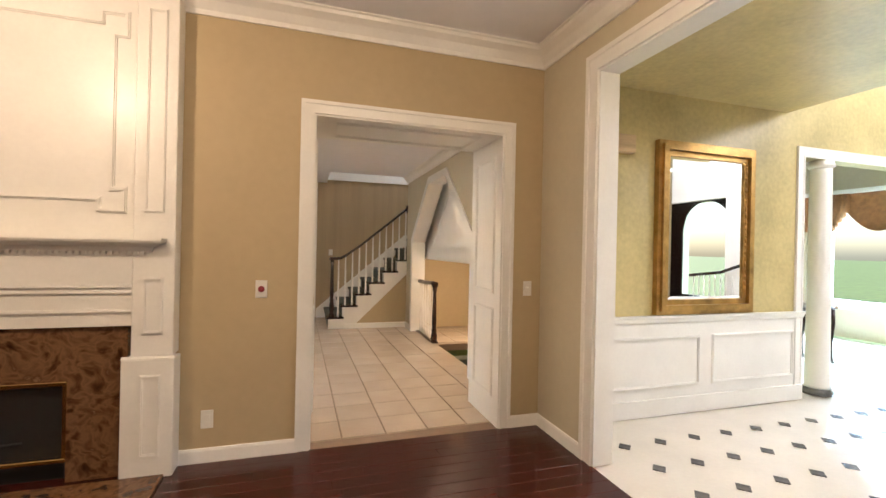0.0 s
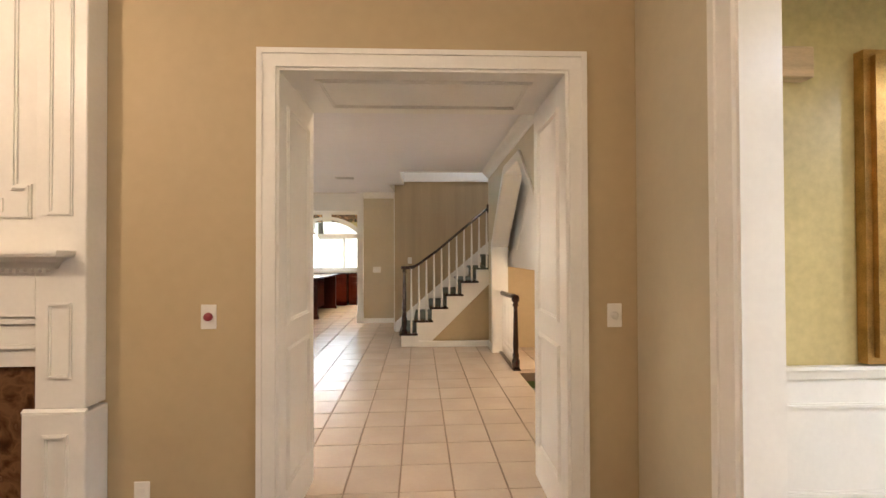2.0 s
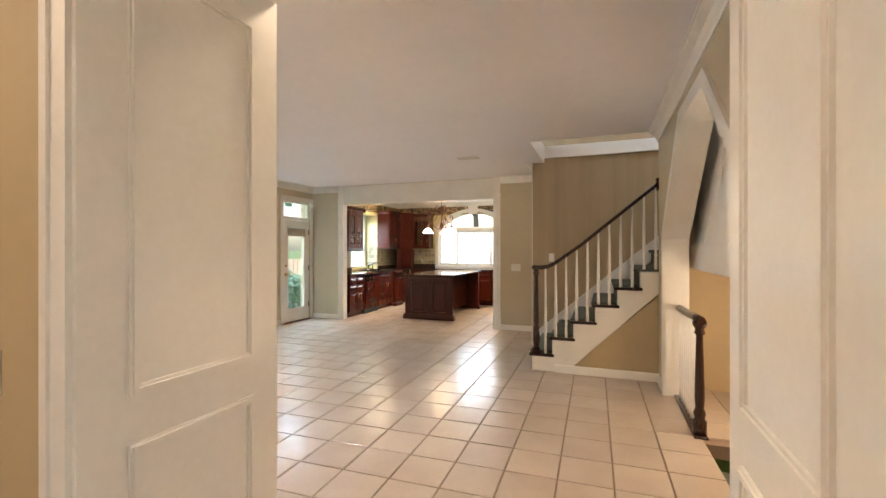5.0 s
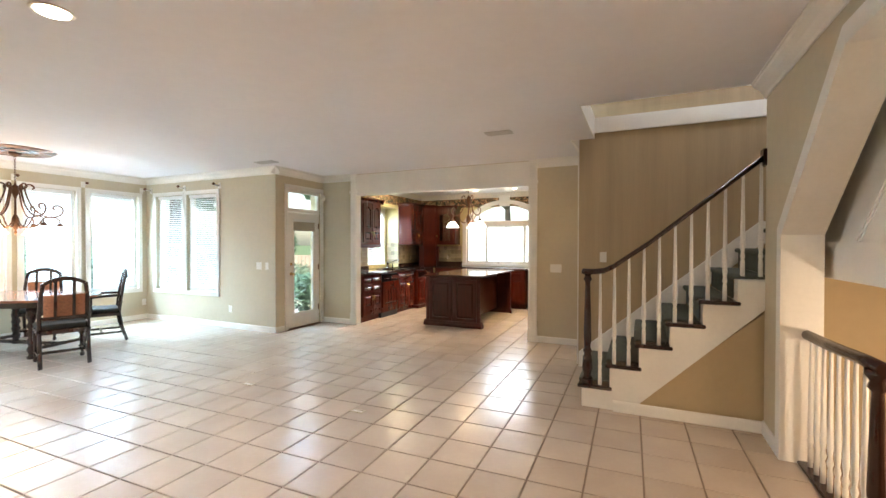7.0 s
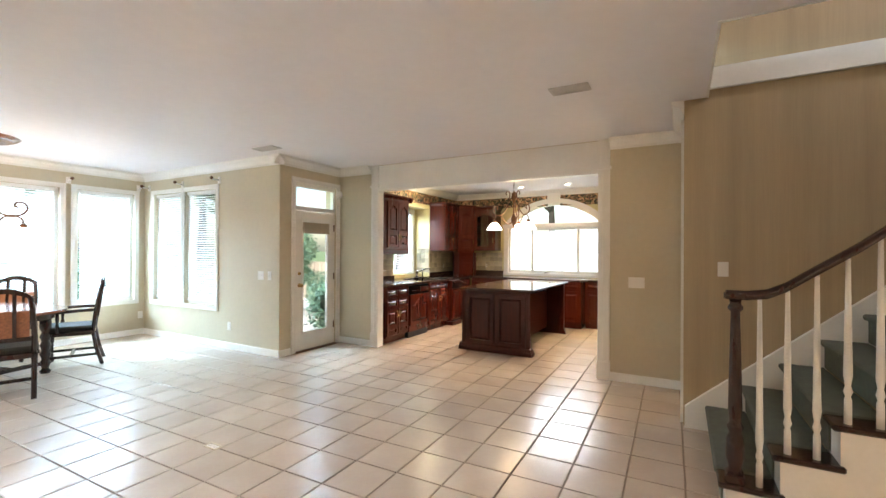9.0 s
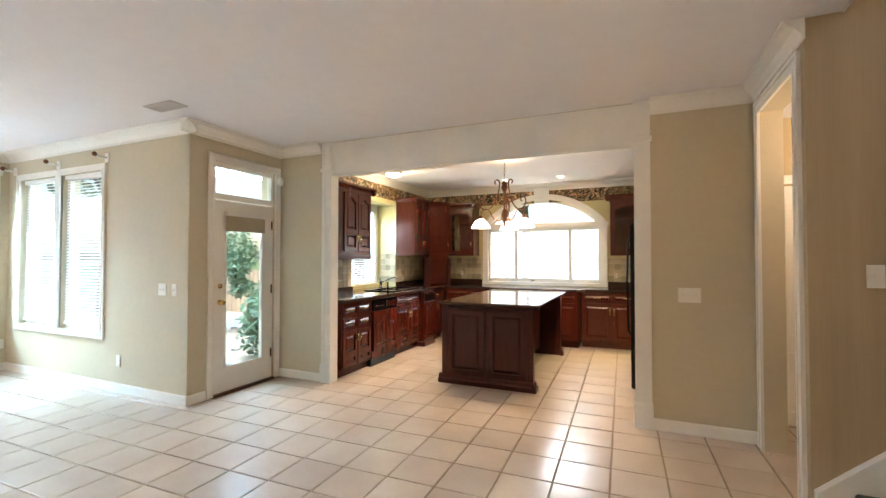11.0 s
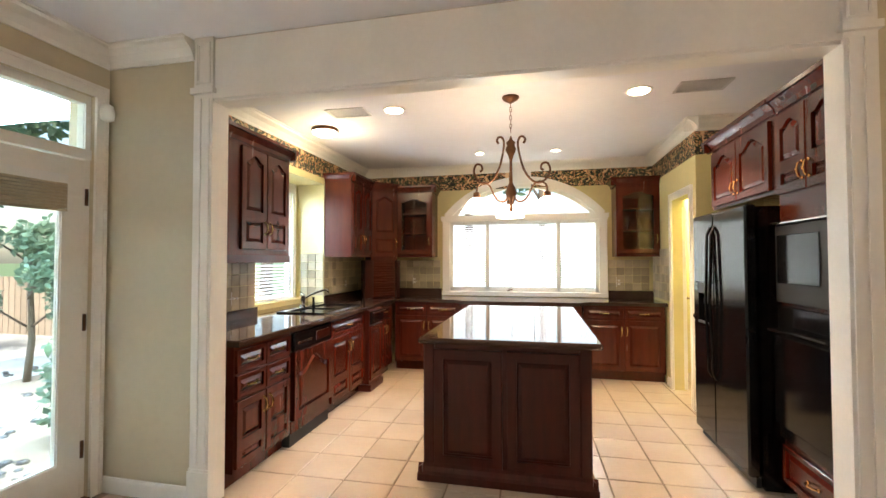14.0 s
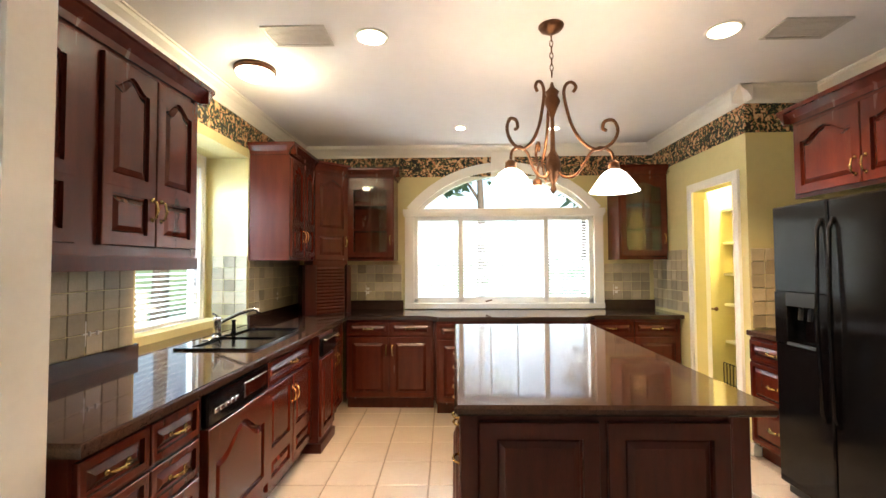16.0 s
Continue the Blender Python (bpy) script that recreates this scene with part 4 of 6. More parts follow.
def staircase():
    t = thing("staircase", "painted staircase with dark treads, carpet runner and white balusters", "staircase", pose(0, 0, 0))
    n = 12
    for k in range(n):
        bm = bmesh.new()
        x, z = X0 + k * RUN, (k + 1) * RISE
        yn = Y0 - 0.035
        y1 = Y0 + 0.34 if k < 6 else Y0 + 0.30
        soft_box(bm, x - 0.035, yn, z - 0.032, x + RUN + 0.02, Y0 + 0.20, z, 0.008)
        if x < XR - 0.25:
            part("tread", bm, M_DARKW, t, "dark stained tread end")
        else:
            bm.free()
        bm = bmesh.new()
        box(bm, x, Y0 + 0.0, z - RISE, x + RUN + 0.002, 8.945, z - 0.033)
        part("riser", bm, M_TRIM, t, "white painted riser")
        bm = bmesh.new()
        yc0, yc1 = Y0 + 0.14, 8.89
        soft_box(bm, x - 0.045, yc0, z - 0.032, x + RUN - 0.008, yc1, z + 0.010, 0.012)
        box(bm, x - 0.012, yc0, z - RISE + 0.010, x - 0.001, yc1, z - 0.03)
        part("carpet_step", bm, M_CARPET, t, "grey-green carpet on the step")
    # skirt on the wall side
    bm = bmesh.new()
    L = 1.62
    prism(bm, [(X0 - 0.19, 0), (X0 - 0.19, 0.17), (X0 - 0.02, 0.32), (X0 + L, 0.32 + (L + 0.02) * RISE / RUN), (X0 + L, 0.1 + L * RISE / RUN), (X0 + 0.1, 0)], 8.90, 8.948)
    box(bm, X0 + L, 8.90, 0.1 + L * RISE / RUN, 2.45, 8.948, 0.33 + L * RISE / RUN)
    part("wall_skirt", bm, M_TRIM, t)
    # stringer face and knee wall beneath
    bm = bmesh.new()
    low = lambda x: max(0.0, (x - 1.09) * 0.98)
    for k in range(6):
        xa, xb, zt = X0 + k * RUN, min(X0 + (k + 1) * RUN, XR + 0.1), (k + 1) * RISE - 0.033
        cuts = [xa] + ([1.09] if xa < 1.09 < xb else []) + [xb]
        for p, q in zip(cuts, cuts[1:]):
            prism(bm, [(p, low(p)), (q, low(q)), (q, zt), (p, zt)], Y0 - 0.012, Y0 + 0.012)
    bmesh.ops.remove_doubles(bm, verts=bm.verts, dist=0.0005)
    part("stringer", bm, M_TRIM, t, "white cut stringer")
    bm = bmesh.new()
    prism(bm, [(1.05, 0), (XR + 0.1, 0), (XR + 0.1, 1.02)], Y0 + 0.013, Y0 + 0.06)
    setting("wall_under_stair", bm, M_WALL, "tan wall beneath the staircase")
    # newel
    nx, ny = X0 + 0.045, Y0 + 0.02
    bm = bmesh.new()
    z0 = RISE
    soft_box(bm, nx - 0.045, ny - 0.045, z0, nx + 0.045, ny + 0.045, z0 + 0.05, 0.008)
    lathe(bm, [(0.043, 0.05), (0.03, 0.08), (0.045, 0.14), (0.04, 0.24), (0.028, 0.27), (0.04, 0.30), (0.026, 0.33), (0.034, 0.40), (0.030, 0.6), (0.023, 0.88), (0.022, 0.93), (0.036, 0.945), (0.036, 0.96), (0.026, 0.975), (0.03, 1.0)], 18, (nx, ny, z0))
    part("newel_post", bm, M_DARKW, t, "dark turned newel post")
    # handrail
    bm = bmesh.new()
    zt = z0 + 1.0
    slope = RISE / RUN
    pts = [(nx - 0.045, ny, zt + 0.02), (nx + 0.05, ny, zt + 0.018), (nx + 0.14, ny, zt + 0.03), (nx + 0.22, ny, zt + 0.07), (nx + 0.30, ny, zt + 0.13), (nx + 0.5, ny, zt + 0.13 + 0.2 * 0.72)]
    pts += [(XR - 0.01, ny, 2.155)]
    prof = [(-0.03, -0.02), (0.03, -0.02), (0.034, 0.005), (0.02, 0.028), (-0.02, 0.028), (-0.034, 0.005)]
    rings = []
    for i, p in enumerate(pts):
        rings.append([bm.verts.new((p[0], p[1] + a, p[2] + b)) for a, b in prof])
    for a, b in zip(rings, rings[1:]):
        for k in range(6):
            f = bm.faces.new((a[k], a[(k + 1) % 6], b[(k + 1) % 6], b[k]))
            f.smooth = True
    bm.faces.new(rings[0])
    bm.faces.new(rings[-1])
    lathe(bm, [(0.001, 0.0), (0.055, 0.004), (0.055, 0.035), (0.001, 0.045)], 16, (nx, ny, zt - 0.002))
    box(bm, XR - 0.025, ny - 0.05, 2.09, XR + 0.005, ny + 0.045, 2.22)
    part("handrail", bm, M_DARKW, t, "dark polished handrail")
    # balusters, two a tread
    def rail_z(x):
        for a, b in zip(pts, pts[1:]):
            if a[0] <= x <= b[0]:
                return a[2] + (b[2] - a[2]) * (x - a[0]) / (b[0] - a[0])
        return pts[-1][2]
    for k in range(6):
        for d in (0.035, 0.154):
            x, z = X0 + k * RUN + d, (k + 1) * RISE
            if k == 0 and d < 0.1:
                continue
            if x > XR - 0.02:
                continue
            hh = rail_z(x) - z - 0.015
            bm = bmesh.new()
            lathe(bm, [(0.016, 0), (0.016, 0.12), (0.011, 0.135), (0.019, 0.16), (0.012, 0.19), (0.019, 0.24), (0.017, 0.34), (0.012, hh * 0.8), (0.010, hh)], 10, (x, ny, z))
            part("baluster", bm, M_TRIM, t)
    # upper landing fascia on the back wall
    setting("trim_landing", boxes((0.5, 8.925, 2.81, 4.9, 8.949, 2.975), (0.5, 8.915, 2.80, 4.9, 8.949, 2.815)), M_TRIM, "white landing fascia on the stair wall", "trim")
    setting("trim_well_edge", boxes((0.662, 7.602, HG - 0.004, XR + 0.2, 7.615, HG + 0.25), (0.662, 7.615, HG - 0.004, 0.675, 8.95, HG + 0.25)), M_TRIM, "white edge of the stairwell opening", "trim")


staircase()


def lower_stair():
    t = thing("stair_guard", "dark rail and white balusters guarding the stairs down", "railing", pose(0, 0, 0))
    x = 2.20
    bm = bmesh.new()
    lathe(bm, [(0.05, 0), (0.05, 0.12), (0.034, 0.14), (0.044, 0.18), (0.03, 0.22), (0.036, 0.3), (0.024, 0.78), (0.04, 0.80), (0.03, 0.83), (0.05, 0.86), (0.05, 0.885)], 16, (x, 6.17, 0))
    part("newel_post", bm, M_DARKW, t, "dark turned newel post")
    bm = bmesh.new()
    tube(bm, [(x, 6.10, 0.90), (x, 6.3, 0.90), (x, 6.7, 0.88), (x, 7.11, 0.87)], 0.034, 8)
    part("handrail", bm, M_DARKW, t)
    for k in range(8):
        bm = bmesh.new()
        lathe(bm, [(0.014, 0), (0.014, 0.12), (0.010, 0.14), (0.018, 0.17), (0.011, 0.20), (0.017, 0.26), (0.011, 0.7), (0.010, 0.86)], 10, (x, 6.29 + k * 0.106, 0.02))
        part("baluster", bm, M_TRIM, t)
    bm = bmesh.new()
    soft_box(bm, x - 0.05, 6.1, 0.0, x + 0.05, 7.11, 0.022, 0.006)
    part("shoe_rail", bm, M_DARKW, t)
    # stairwell behind the opening
    setting("wall_lower_stair", boxes((3.55, 3.6, -2.2, 3.7, 7.6, 3.0), (2.27, 7.45, -2.2, 3.55, 7.598, 3.0), (2.27, 3.6, -2.2, 3.55, 3.75, 3.0)), M_WALL, "beige wall of the stairs down")
    bm = bmesh.new()
    box(bm, 2.37, 3.75, 1.49, 2.45, 7.45, 2.74)
    box(bm, 2.33, 3.75, 1.25, 2.45, 7.45, 1.46)
    box(bm, 2.31, 3.75, 1.46, 2.45, 7.45, 1.49)
    for w0, d0, o in ((0.05, 0.006, 0.0), (0.02, 0.012, 0.02)):
        prism(bm, [(6.92 - o, 1.492), (6.92 - o - w0 * 1.5, 1.492), (5.95 - o - w0 * 1.5, 2.44), (5.95 - o, 2.44)], 2.37 - d0, 2.372, axis="x")
    setting("ceiling_stair_soffit", bm, M_TRIM, "cream sloping soffit over the stairs down", "ceiling")
    setting("ceiling_lower", boxes((2.45, 3.75, 1.26, 3.55, 7.45, 1.34)), M_WALL, "beige underside above the stairs down", "ceiling")
    setting("trim_inner_stair", boxes((3.52, 6.3, -2.0, 3.55, 6.42, 1.26), (3.52, 5.2, 0.5, 3.55, 6.3, 0.62), (3.52, 5.1, -2.0, 3.55, 5.2, 1.26)), M_TRIM, "cream panel trim on the lower stair wall", "trim")
    s = thing("basement_stairs", "carpeted stairs going down", "staircase", pose(0, 0, 0))
    for k in range(9):
        bm = bmesh.new()
        soft_box(bm, 2.28, 6.05 - 0.24 * (k + 1), -0.19 * (k + 1) - 0.19, 3.54, 6.05 - 0.24 * k, -0.19 * (k + 1), 0.01)
        part("step", bm, M_CARPET, s)
    setting("floor_stair_landing", boxes((2.17, 6.06, -0.11, 3.54, 7.45, -0.011)), M_GROUT, "tile bed beside the stairs down", "floor")


lower_stair()


def panel_door(t, w, h, mtl, rows=((0.10, 0.62), (0.74, 1.42), (1.54, 1.92)), d=0.04, knob=True):
    bm = bmesh.new()
    box(bm, 0, 0, 0, w, d, h)
    for z0, z1 in rows:
        for x0, x1 in ((0.10, w / 2 - 0.04), (w / 2 + 0.04, w - 0.10)):
            panel_frame(bm, x0, z0, x1, z1, pose(0, 0, 0), 0.03, 0.010)
    part("leaf", bm, mtl, t)


t = holder("door_closet", "white six-panel door in the back hall", "door", pose(0.72, 10.54, 0))
panel_door(t, 0.8, 2.03, M_TRIM)
bm = bmesh.new()
for z in (0.3, 1.0, 1.75):
    tube(bm, [(0.0, -0.008, z), (0.0, -0.008, z + 0.09)], 0.008, 8)
part("hinge", bm, M_BRASS, t, "brass hinges")
casing("casing", pose(0, 0, 0), 0.8, 2.05, "", 0.07, t)


# ---- windows ----
def window(name, m, w, h, label, blind=True, drop=1.0, tilt=35, depth=0.12):
    """A white framed window in an opening of w by h; the room lies at -y."""
    t = holder(name, label, "window", m)
    bm = bmesh.new()
    f = 0.05
    for x0, x1, z0, z1 in ((0, f, 0, h), (w - f, w, 0, h), (f, w - f, 0, f), (f, w - f, h - f, h)):
        box(bm, x0, depth - 0.05, z0, x1, depth, z1)
    part("window_frame", bm, M_TRIM, t)
    bm = bmesh.new()
    box(bm, f, depth - 0.03, f, w - f, depth - 0.024, h - f)
    g = part("pane", bm, M_GLASS, t)
    g.visible_shadow = False
    casing("casing", pose(0, 0, 0), w, h, "", 0.065, t, True)
    if blind:
        hang_blind(t, w - 2 * f, h - 0.03, pose(f, depth - 0.085, 0.02), drop, tilt)
    return t


def hang_blind(t, w, h, m, drop, tilt, gap=0.036):
    b = part("blind", boxes((0.0, -0.02, h - 0.045, w, 0.02, h)), M_BLIND, t, "white slatted blind")
    b.matrix_basis = m
    bm = bmesh.new()
    n = int((h - 0.06) * drop / gap)
    c, s = math.cos(radians(tilt)) * 0.016, math.sin(radians(tilt)) * 0.016
    for k in range(n):
        z = h - 0.06 - k * gap
        v = [bm.verts.new(p) for p in ((0.01, -c, z - s), (w - 0.01, -c, z - s), (w - 0.01, c, z + s), (0.01, c, z + s))]
        bm.faces.new(v)
    sl = part("slats", bm, M_BLIND, b)
    sl["kind"] = "stuff"
    bm = bmesh.new()
    z = h - 0.06 - n * gap
    soft_box(bm, 0, -0.015, z - 0.01, w, 0.015, z + 0.012, 0.004)
    part("bottom_rail", bm, M_BLIND, b)


def curtain_bracket(m, rod=0.0):
    t = thing("curtain_bracket", "white curtain rod bracket above the window", "bracket", m, "curtain brackets")
    bm = bmesh.new()
    soft_box(bm, -0.03, -0.015, -0.05, 0.03, 0, 0.05, 0.004)
    tube(bm, [(0, -0.01, 0), (0, -0.10, 0.0), (0, -0.12, 0.02)], 0.012, 8)
    part("arm", bm, M_TRIM, t)
    bm = bmesh.new()
    lathe(bm, [(0.004, -0.025), (0.024, -0.01), (0.024, 0.01), (0.004, 0.025)], 10, (0, -0.13, 0.02), None)
    part("finial", bm, M_BRONZE, t, "dark metal finial")


n = 1
for x0, x1 in ((-7.39, -6.58), (-6.50, -5.68)):
    window("window_%d" % n, pose(x0, YB, 0.60), x1 - x0, 1.78, "tall white window with a slatted blind", True, 1.0, 36)
    n += 1
for y0, y1 in ((7.85, 8.66), (6.93, 7.65), (6.0, 6.73), (5.0, 5.8)):
    window("window_%d" % n, pose(XW, y0, 0.60, 0, 0, 90), y1 - y0, 1.78, "tall white window with a slatted blind", True, 1.0, 42)
    n += 1
for x in (-6.54, -5.60, -7.52):
    curtain_bracket(pose(x, YB, 2.50))
for y in (8.72, 7.75, 6.83):
    curtain_bracket(pose(XW, y, 2.50, 0, 0, 90))


def patio_door():
    t = holder("door_patio", "white glazed patio door with a transom and raised blind", "door", pose(XD, 9.09, 0, 0, 0, 90))
    w = 0.82
    casing("casing", pose(0, 0, 0), w, 2.42, "", 0.07, t)
    bm = bmesh.new()
    box(bm, 0.0, 0.02, 2.03, w, 0.10, 2.09)
    box(bm, 0.0, 0.03, 0.0, 0.03, 0.10, 2.42)
    box(bm, w - 0.03, 0.03, 0.0, w, 0.10, 2.42)
    box(bm, 0.03, 0.03, 2.37, w - 0.03, 0.10, 2.42)
    part("jamb", bm, M_TRIM, t)
    bm = bmesh.new()
    a, b = 0.035, w - 0.035
    box(bm, a, 0.025, 0.012, a + 0.13, 0.065, 2.02)
    box(bm, b - 0.13, 0.025, 0.012, b, 0.065, 2.02)
    box(bm, a + 0.13, 0.025, 0.012, b - 0.13, 0.065, 0.26)
    box(bm, a + 0.13, 0.025, 1.88, b - 0.13, 0.065, 2.02)
    panel_frame(bm, a + 0.115, 0.245, b - 0.115, 1.895, pose(0, 0.025, 0), 0.025, 0.012)
    leaf = part("leaf", bm, M_TRIM, t)
    for z0, z1 in ((0.26, 1.88), (2.09, 2.37)):
        bm = bmesh.new()
        box(bm, 0.03 if z0 > 2 else a + 0.13, 0.044, z0, w - 0.03 if z0 > 2 else b - 0.13, 0.050, z1)
        g = part("pane", bm, M_GLASS, t)
        g.visible_shadow = False
    bl = part("blind", boxes((a + 0.12, -0.012, 1.86, b - 0.12, 0.024, 1.91)), M_BLIND, t, "raised cream slatted blind")
    bm = bmesh.new()
    for k in range(9):
        soft_box(bm, a + 0.12, -0.012, 1.70 + k * 0.018, b - 0.12, 0.022, 1.716 + k * 0.018, 0.002)
    part("slats", bm, mat("cream_slats", (0.42, 0.36, 0.26), 0.6, bump=0), bl)
    bm = bmesh.new()
    lathe(bm, [(0.03, 0), (0.028, 0.008), (0.010, 0.012), (0.010, 0.035), (0.026, 0.045), (0.028, 0.06), (0.012, 0.072)], 14, m=pose(a + 0.065, 0.025, 0.95, 90))
    lathe(bm, [(0.026, 0), (0.024, 0.012), (0.008, 0.016), (0.008, 0.026)], 14, m=pose(a + 0.065, 0.025, 1.12, 90))
    part("door_handle", bm, M_BRASS, t, "brass door knob and deadbolt")
    for z in (0.25, 1.0, 1.75):
        bm = bmesh.new()
        tube(bm, [(b + 0.01, 0.02, z), (b + 0.01, 0.02, z + 0.10)], 0.009, 8)
        part("hinge", bm, M_BRONZE, t)
    bm = bmesh.new()
    box(bm, 0, -0.02, -0.01, w, 0.2, 0.011)
    part("threshold", bm, M_BRONZE, t)


patio_door()
t = thing("motion_sensor", "white motion sensor high in the wall corner", "sensor", pose(-4.25, 9.955, 2.33))
bm = bmesh.new()
lathe(bm, [(0.012, -0.05), (0.035, -0.04), (0.04, 0.0), (0.032, 0.045), (0.012, 0.055)], 12)
part("sensor_body", bm, M_PLATE, t)


def kitchen_window():
    cx, hw, zs, rise = -1.86, 1.01, 2.00, 0.47
    rad = (hw * hw + rise * rise) / (2 * rise)

    def arch(r0, y):
        a0 = math.asin(hw / rad)
        return [(cx + r0 * math.sin(a0 - 2 * a0 * i / 28), zs + r0 * math.cos(a0 - 2 * a0 * i / 28) - (rad - rise)) for i in range(29)]
    t = holder("window_kitchen", "arched white kitchen window in three parts with blinds", "window")
    bm = bmesh.new()
    o, i = arch(rad + 0.09, 0), arch(rad - 0.01, 0)
    for k in range(28):
        prism(bm, [o[k], o[k + 1], i[k + 1], i[k]], 13.765, 13.80)
        q, p = arch(rad, 0), arch(rad - 0.05, 0)
        prism(bm, [q[k], q[k + 1], p[k + 1], p[k]], 13.84, 13.92)
    for x0, x1 in ((cx - hw - 0.09, cx - hw + 0.01), (cx + hw - 0.01, cx + hw + 0.09)):
        box(bm, x0, 13.765, 0.93, x1, 13.80, zs + 0.02)
    box(bm, cx - hw - 0.11, 13.74, zs - 0.02, cx + hw + 0.11, 13.81, zs + 0.035)
    box(bm, cx - hw - 0.10, 13.75, zs - 0.045, cx + hw + 0.10, 13.81, zs - 0.02)
    box(bm, cx - hw - 0.09, 13.74, 0.93, cx + hw + 0.09, 13.86, 0.985)
    box(bm, cx - 0.13, 13.755, zs + rise + 0.0, cx + 0.13, 13.80, zs + rise + 0.205)
    part("casing", bm, M_TRIM, t, "white moulded casing with a keystone")
    bm = bmesh.new()
    for x in (cx - hw, cx - 0.50, cx + 0.46, cx + hw - 0.05):
        box(bm, x, 13.84, 0.98, x + 0.05, 13.92, zs)
    box(bm, cx - hw, 13.84, 0.98, cx + hw, 13.92, 1.03)
    box(bm, cx - hw, 13.84, zs - 0.05, cx + hw, 13.92, zs + 0.05)
    for k in (1, 2):
        box(bm, cx - 0.45 + k * 0.303, 13.86, 1.03, cx - 0.44 + k * 0.303, 13.89, zs - 0.05)
    part("window_frame", bm, M_TRIM, t)
    for x0, x1 in ((cx - hw + 0.05, cx - 0.50), (cx - 0.45, cx + 0.46), (cx + 0.51, cx + hw - 0.05)):
        bm = bmesh.new()
        box(bm, x0, 13.885, 1.03, x1, 13.89, zs - 0.05)
        g = part("pane", bm, M_GLASS, t)
        g.visible_shadow = False
        hang_blind(t, x1 - x0, 0.94, pose(x0, 13.855, 1.02), 1.0, 28, 0.032)
    tube_m = bmesh.new()
    tube(tube_m, [(cx - 0.2, 13.82, 1.0), (cx - 0.13, 13.80, 1.02)], 0.008, 6)
    part("latch", tube_m, M_BRONZE, t)


kitchen_window()
window("window_sink", pose(-4.50, 11.50, 0.98, 0, 0, 90), 0.92, 1.28, "white window over the sink with a slatted blind", True, 1.0, 15, 0.055)


# ---- kitchen cabinets ----
def arch_z(u, a):
    s = abs(2 * u - 1)
    k = max(0.0, min(1.0, (0.82 - s) / 0.82))
    return a * (k * k * (3 - 2 * k))


def door_bm(bm, x0, z0, w, h, y=0.0, a=0.0, st=0.055, th=0.02, panel=True):
    """A framed door or drawer front with a raised centre panel; a is the rise of an arched head."""
    iw = w - 2 * st
    n = 10 if a else 1
    zt = z0 + h - st - a
    inner = [(x0 + st, z0 + st), (x0 + w - st, z0 + st)] + [(x0 + st + iw * (1 - k / n), zt + arch_z(1 - k / n, a)) for k in range(n + 1)]
    outer = [(x0, z0), (x0 + w, z0)] + [(x0 + w - w * k / n, z0 + h) for k in range(n + 1)]
    # front and back rings, joined round the inner and outer edges, with an eased front arris
    e = 0.003

    def ease(p):
        return (min(max(p[0], x0 + e), x0 + w - e), min(max(p[1], z0 + e), z0 + h - e))
    loops = [[bm.verts.new((p[0], yy, p[1])) for p in q] for q, yy in ((inner, y), (inner, y - th), ([ease(p) for p in outer], y - th), (outer, y - th + e), (outer, y))]
    m = len(inner)
    for p, q in zip(loops, loops[1:] + loops[:1]):
        for k in range(m):
            bm.faces.new((p[k], p[(k + 1) % m], q[(k + 1) % m], q[k]))
    if panel:
        door_panel(bm, x0, z0, w, h, y, a, st)


def door_panel(bm, x0, z0, w, h, y=0.0, a=0.0, st=0.055):
    """The raised centre panel of a framed door."""
    iw = w - 2 * st
    n = 10 if a else 1
    zt = z0 + h - st - a

    def ring(ins, yy):
        lo = [(x0 + st + ins, z0 + st + ins), (x0 + w - st - ins, z0 + st + ins)]
        hi = [(x0 + st + ins + (iw - 2 * ins) * (1 - k / n), zt - ins + arch_z(1 - k / n, a)) for k in range(n + 1)]
        return [bm.verts.new((p[0], yy, p[1])) for p in lo + hi]
    r = [ring(0.0, y - 0.003), ring(0.009, y - 0.003), ring(0.013, y - 0.007), ring(0.034, y - 0.018)]
    for p, q in zip(r, r[1:]):
        for k in range(len(p)):
            bm.faces.new((p[k], p[(k + 1) % len(p)], q[(k + 1) % len(p)], q[k]))
    bm.faces.new(r[-1])


def pull(bm, x, z, y, vertical):
    l = 0.045
    e = [(-l, 0.0), (-l * 0.75, 0.022), (0, 0.028), (l * 0.75, 0.022), (l, 0.0)]
    tube(bm, [(x, y - d, z + s) if vertical else (x + s, y - d, z) for s, d in e], 0.0055, 6)
    for s in (-l, l):
        lathe(bm, [(0.011, 0), (0.009, 0.006), (0.004, 0.008)], 8, m=pose(x if vertical else x + s, y, z + s if vertical else z, 90))
    lathe(bm, [(0.001, -0.012), (0.009, 0), (0.001, 0.012)], 8, (x, y - 0.028, z))


def cabinet(name, m, w, z0, z1, d, cells, label, mtl=None, toe=0.0, group="kitchen cabinets", cat="cabinet"):
    """cells: (kind, x0, z0, w, h, arch) in the unit's own plane; kinds: door, drawer, glass, split."""
    mtl = mtl or M_CHERRY
    t = thing(name, label, cat, m, group)
    bm = bmesh.new()
    if toe:
        box(bm, 0, 0.06, z0, w, d, z0 + toe)
    if any(c[0] == "glass" for c in cells):
        box(bm, 0, 0, z0, 0.02, d, z1)
        box(bm, w - 0.02, 0, z0, w, d, z1)
        box(bm, 0.02, d - 0.015, z0, w - 0.02, d, z1)
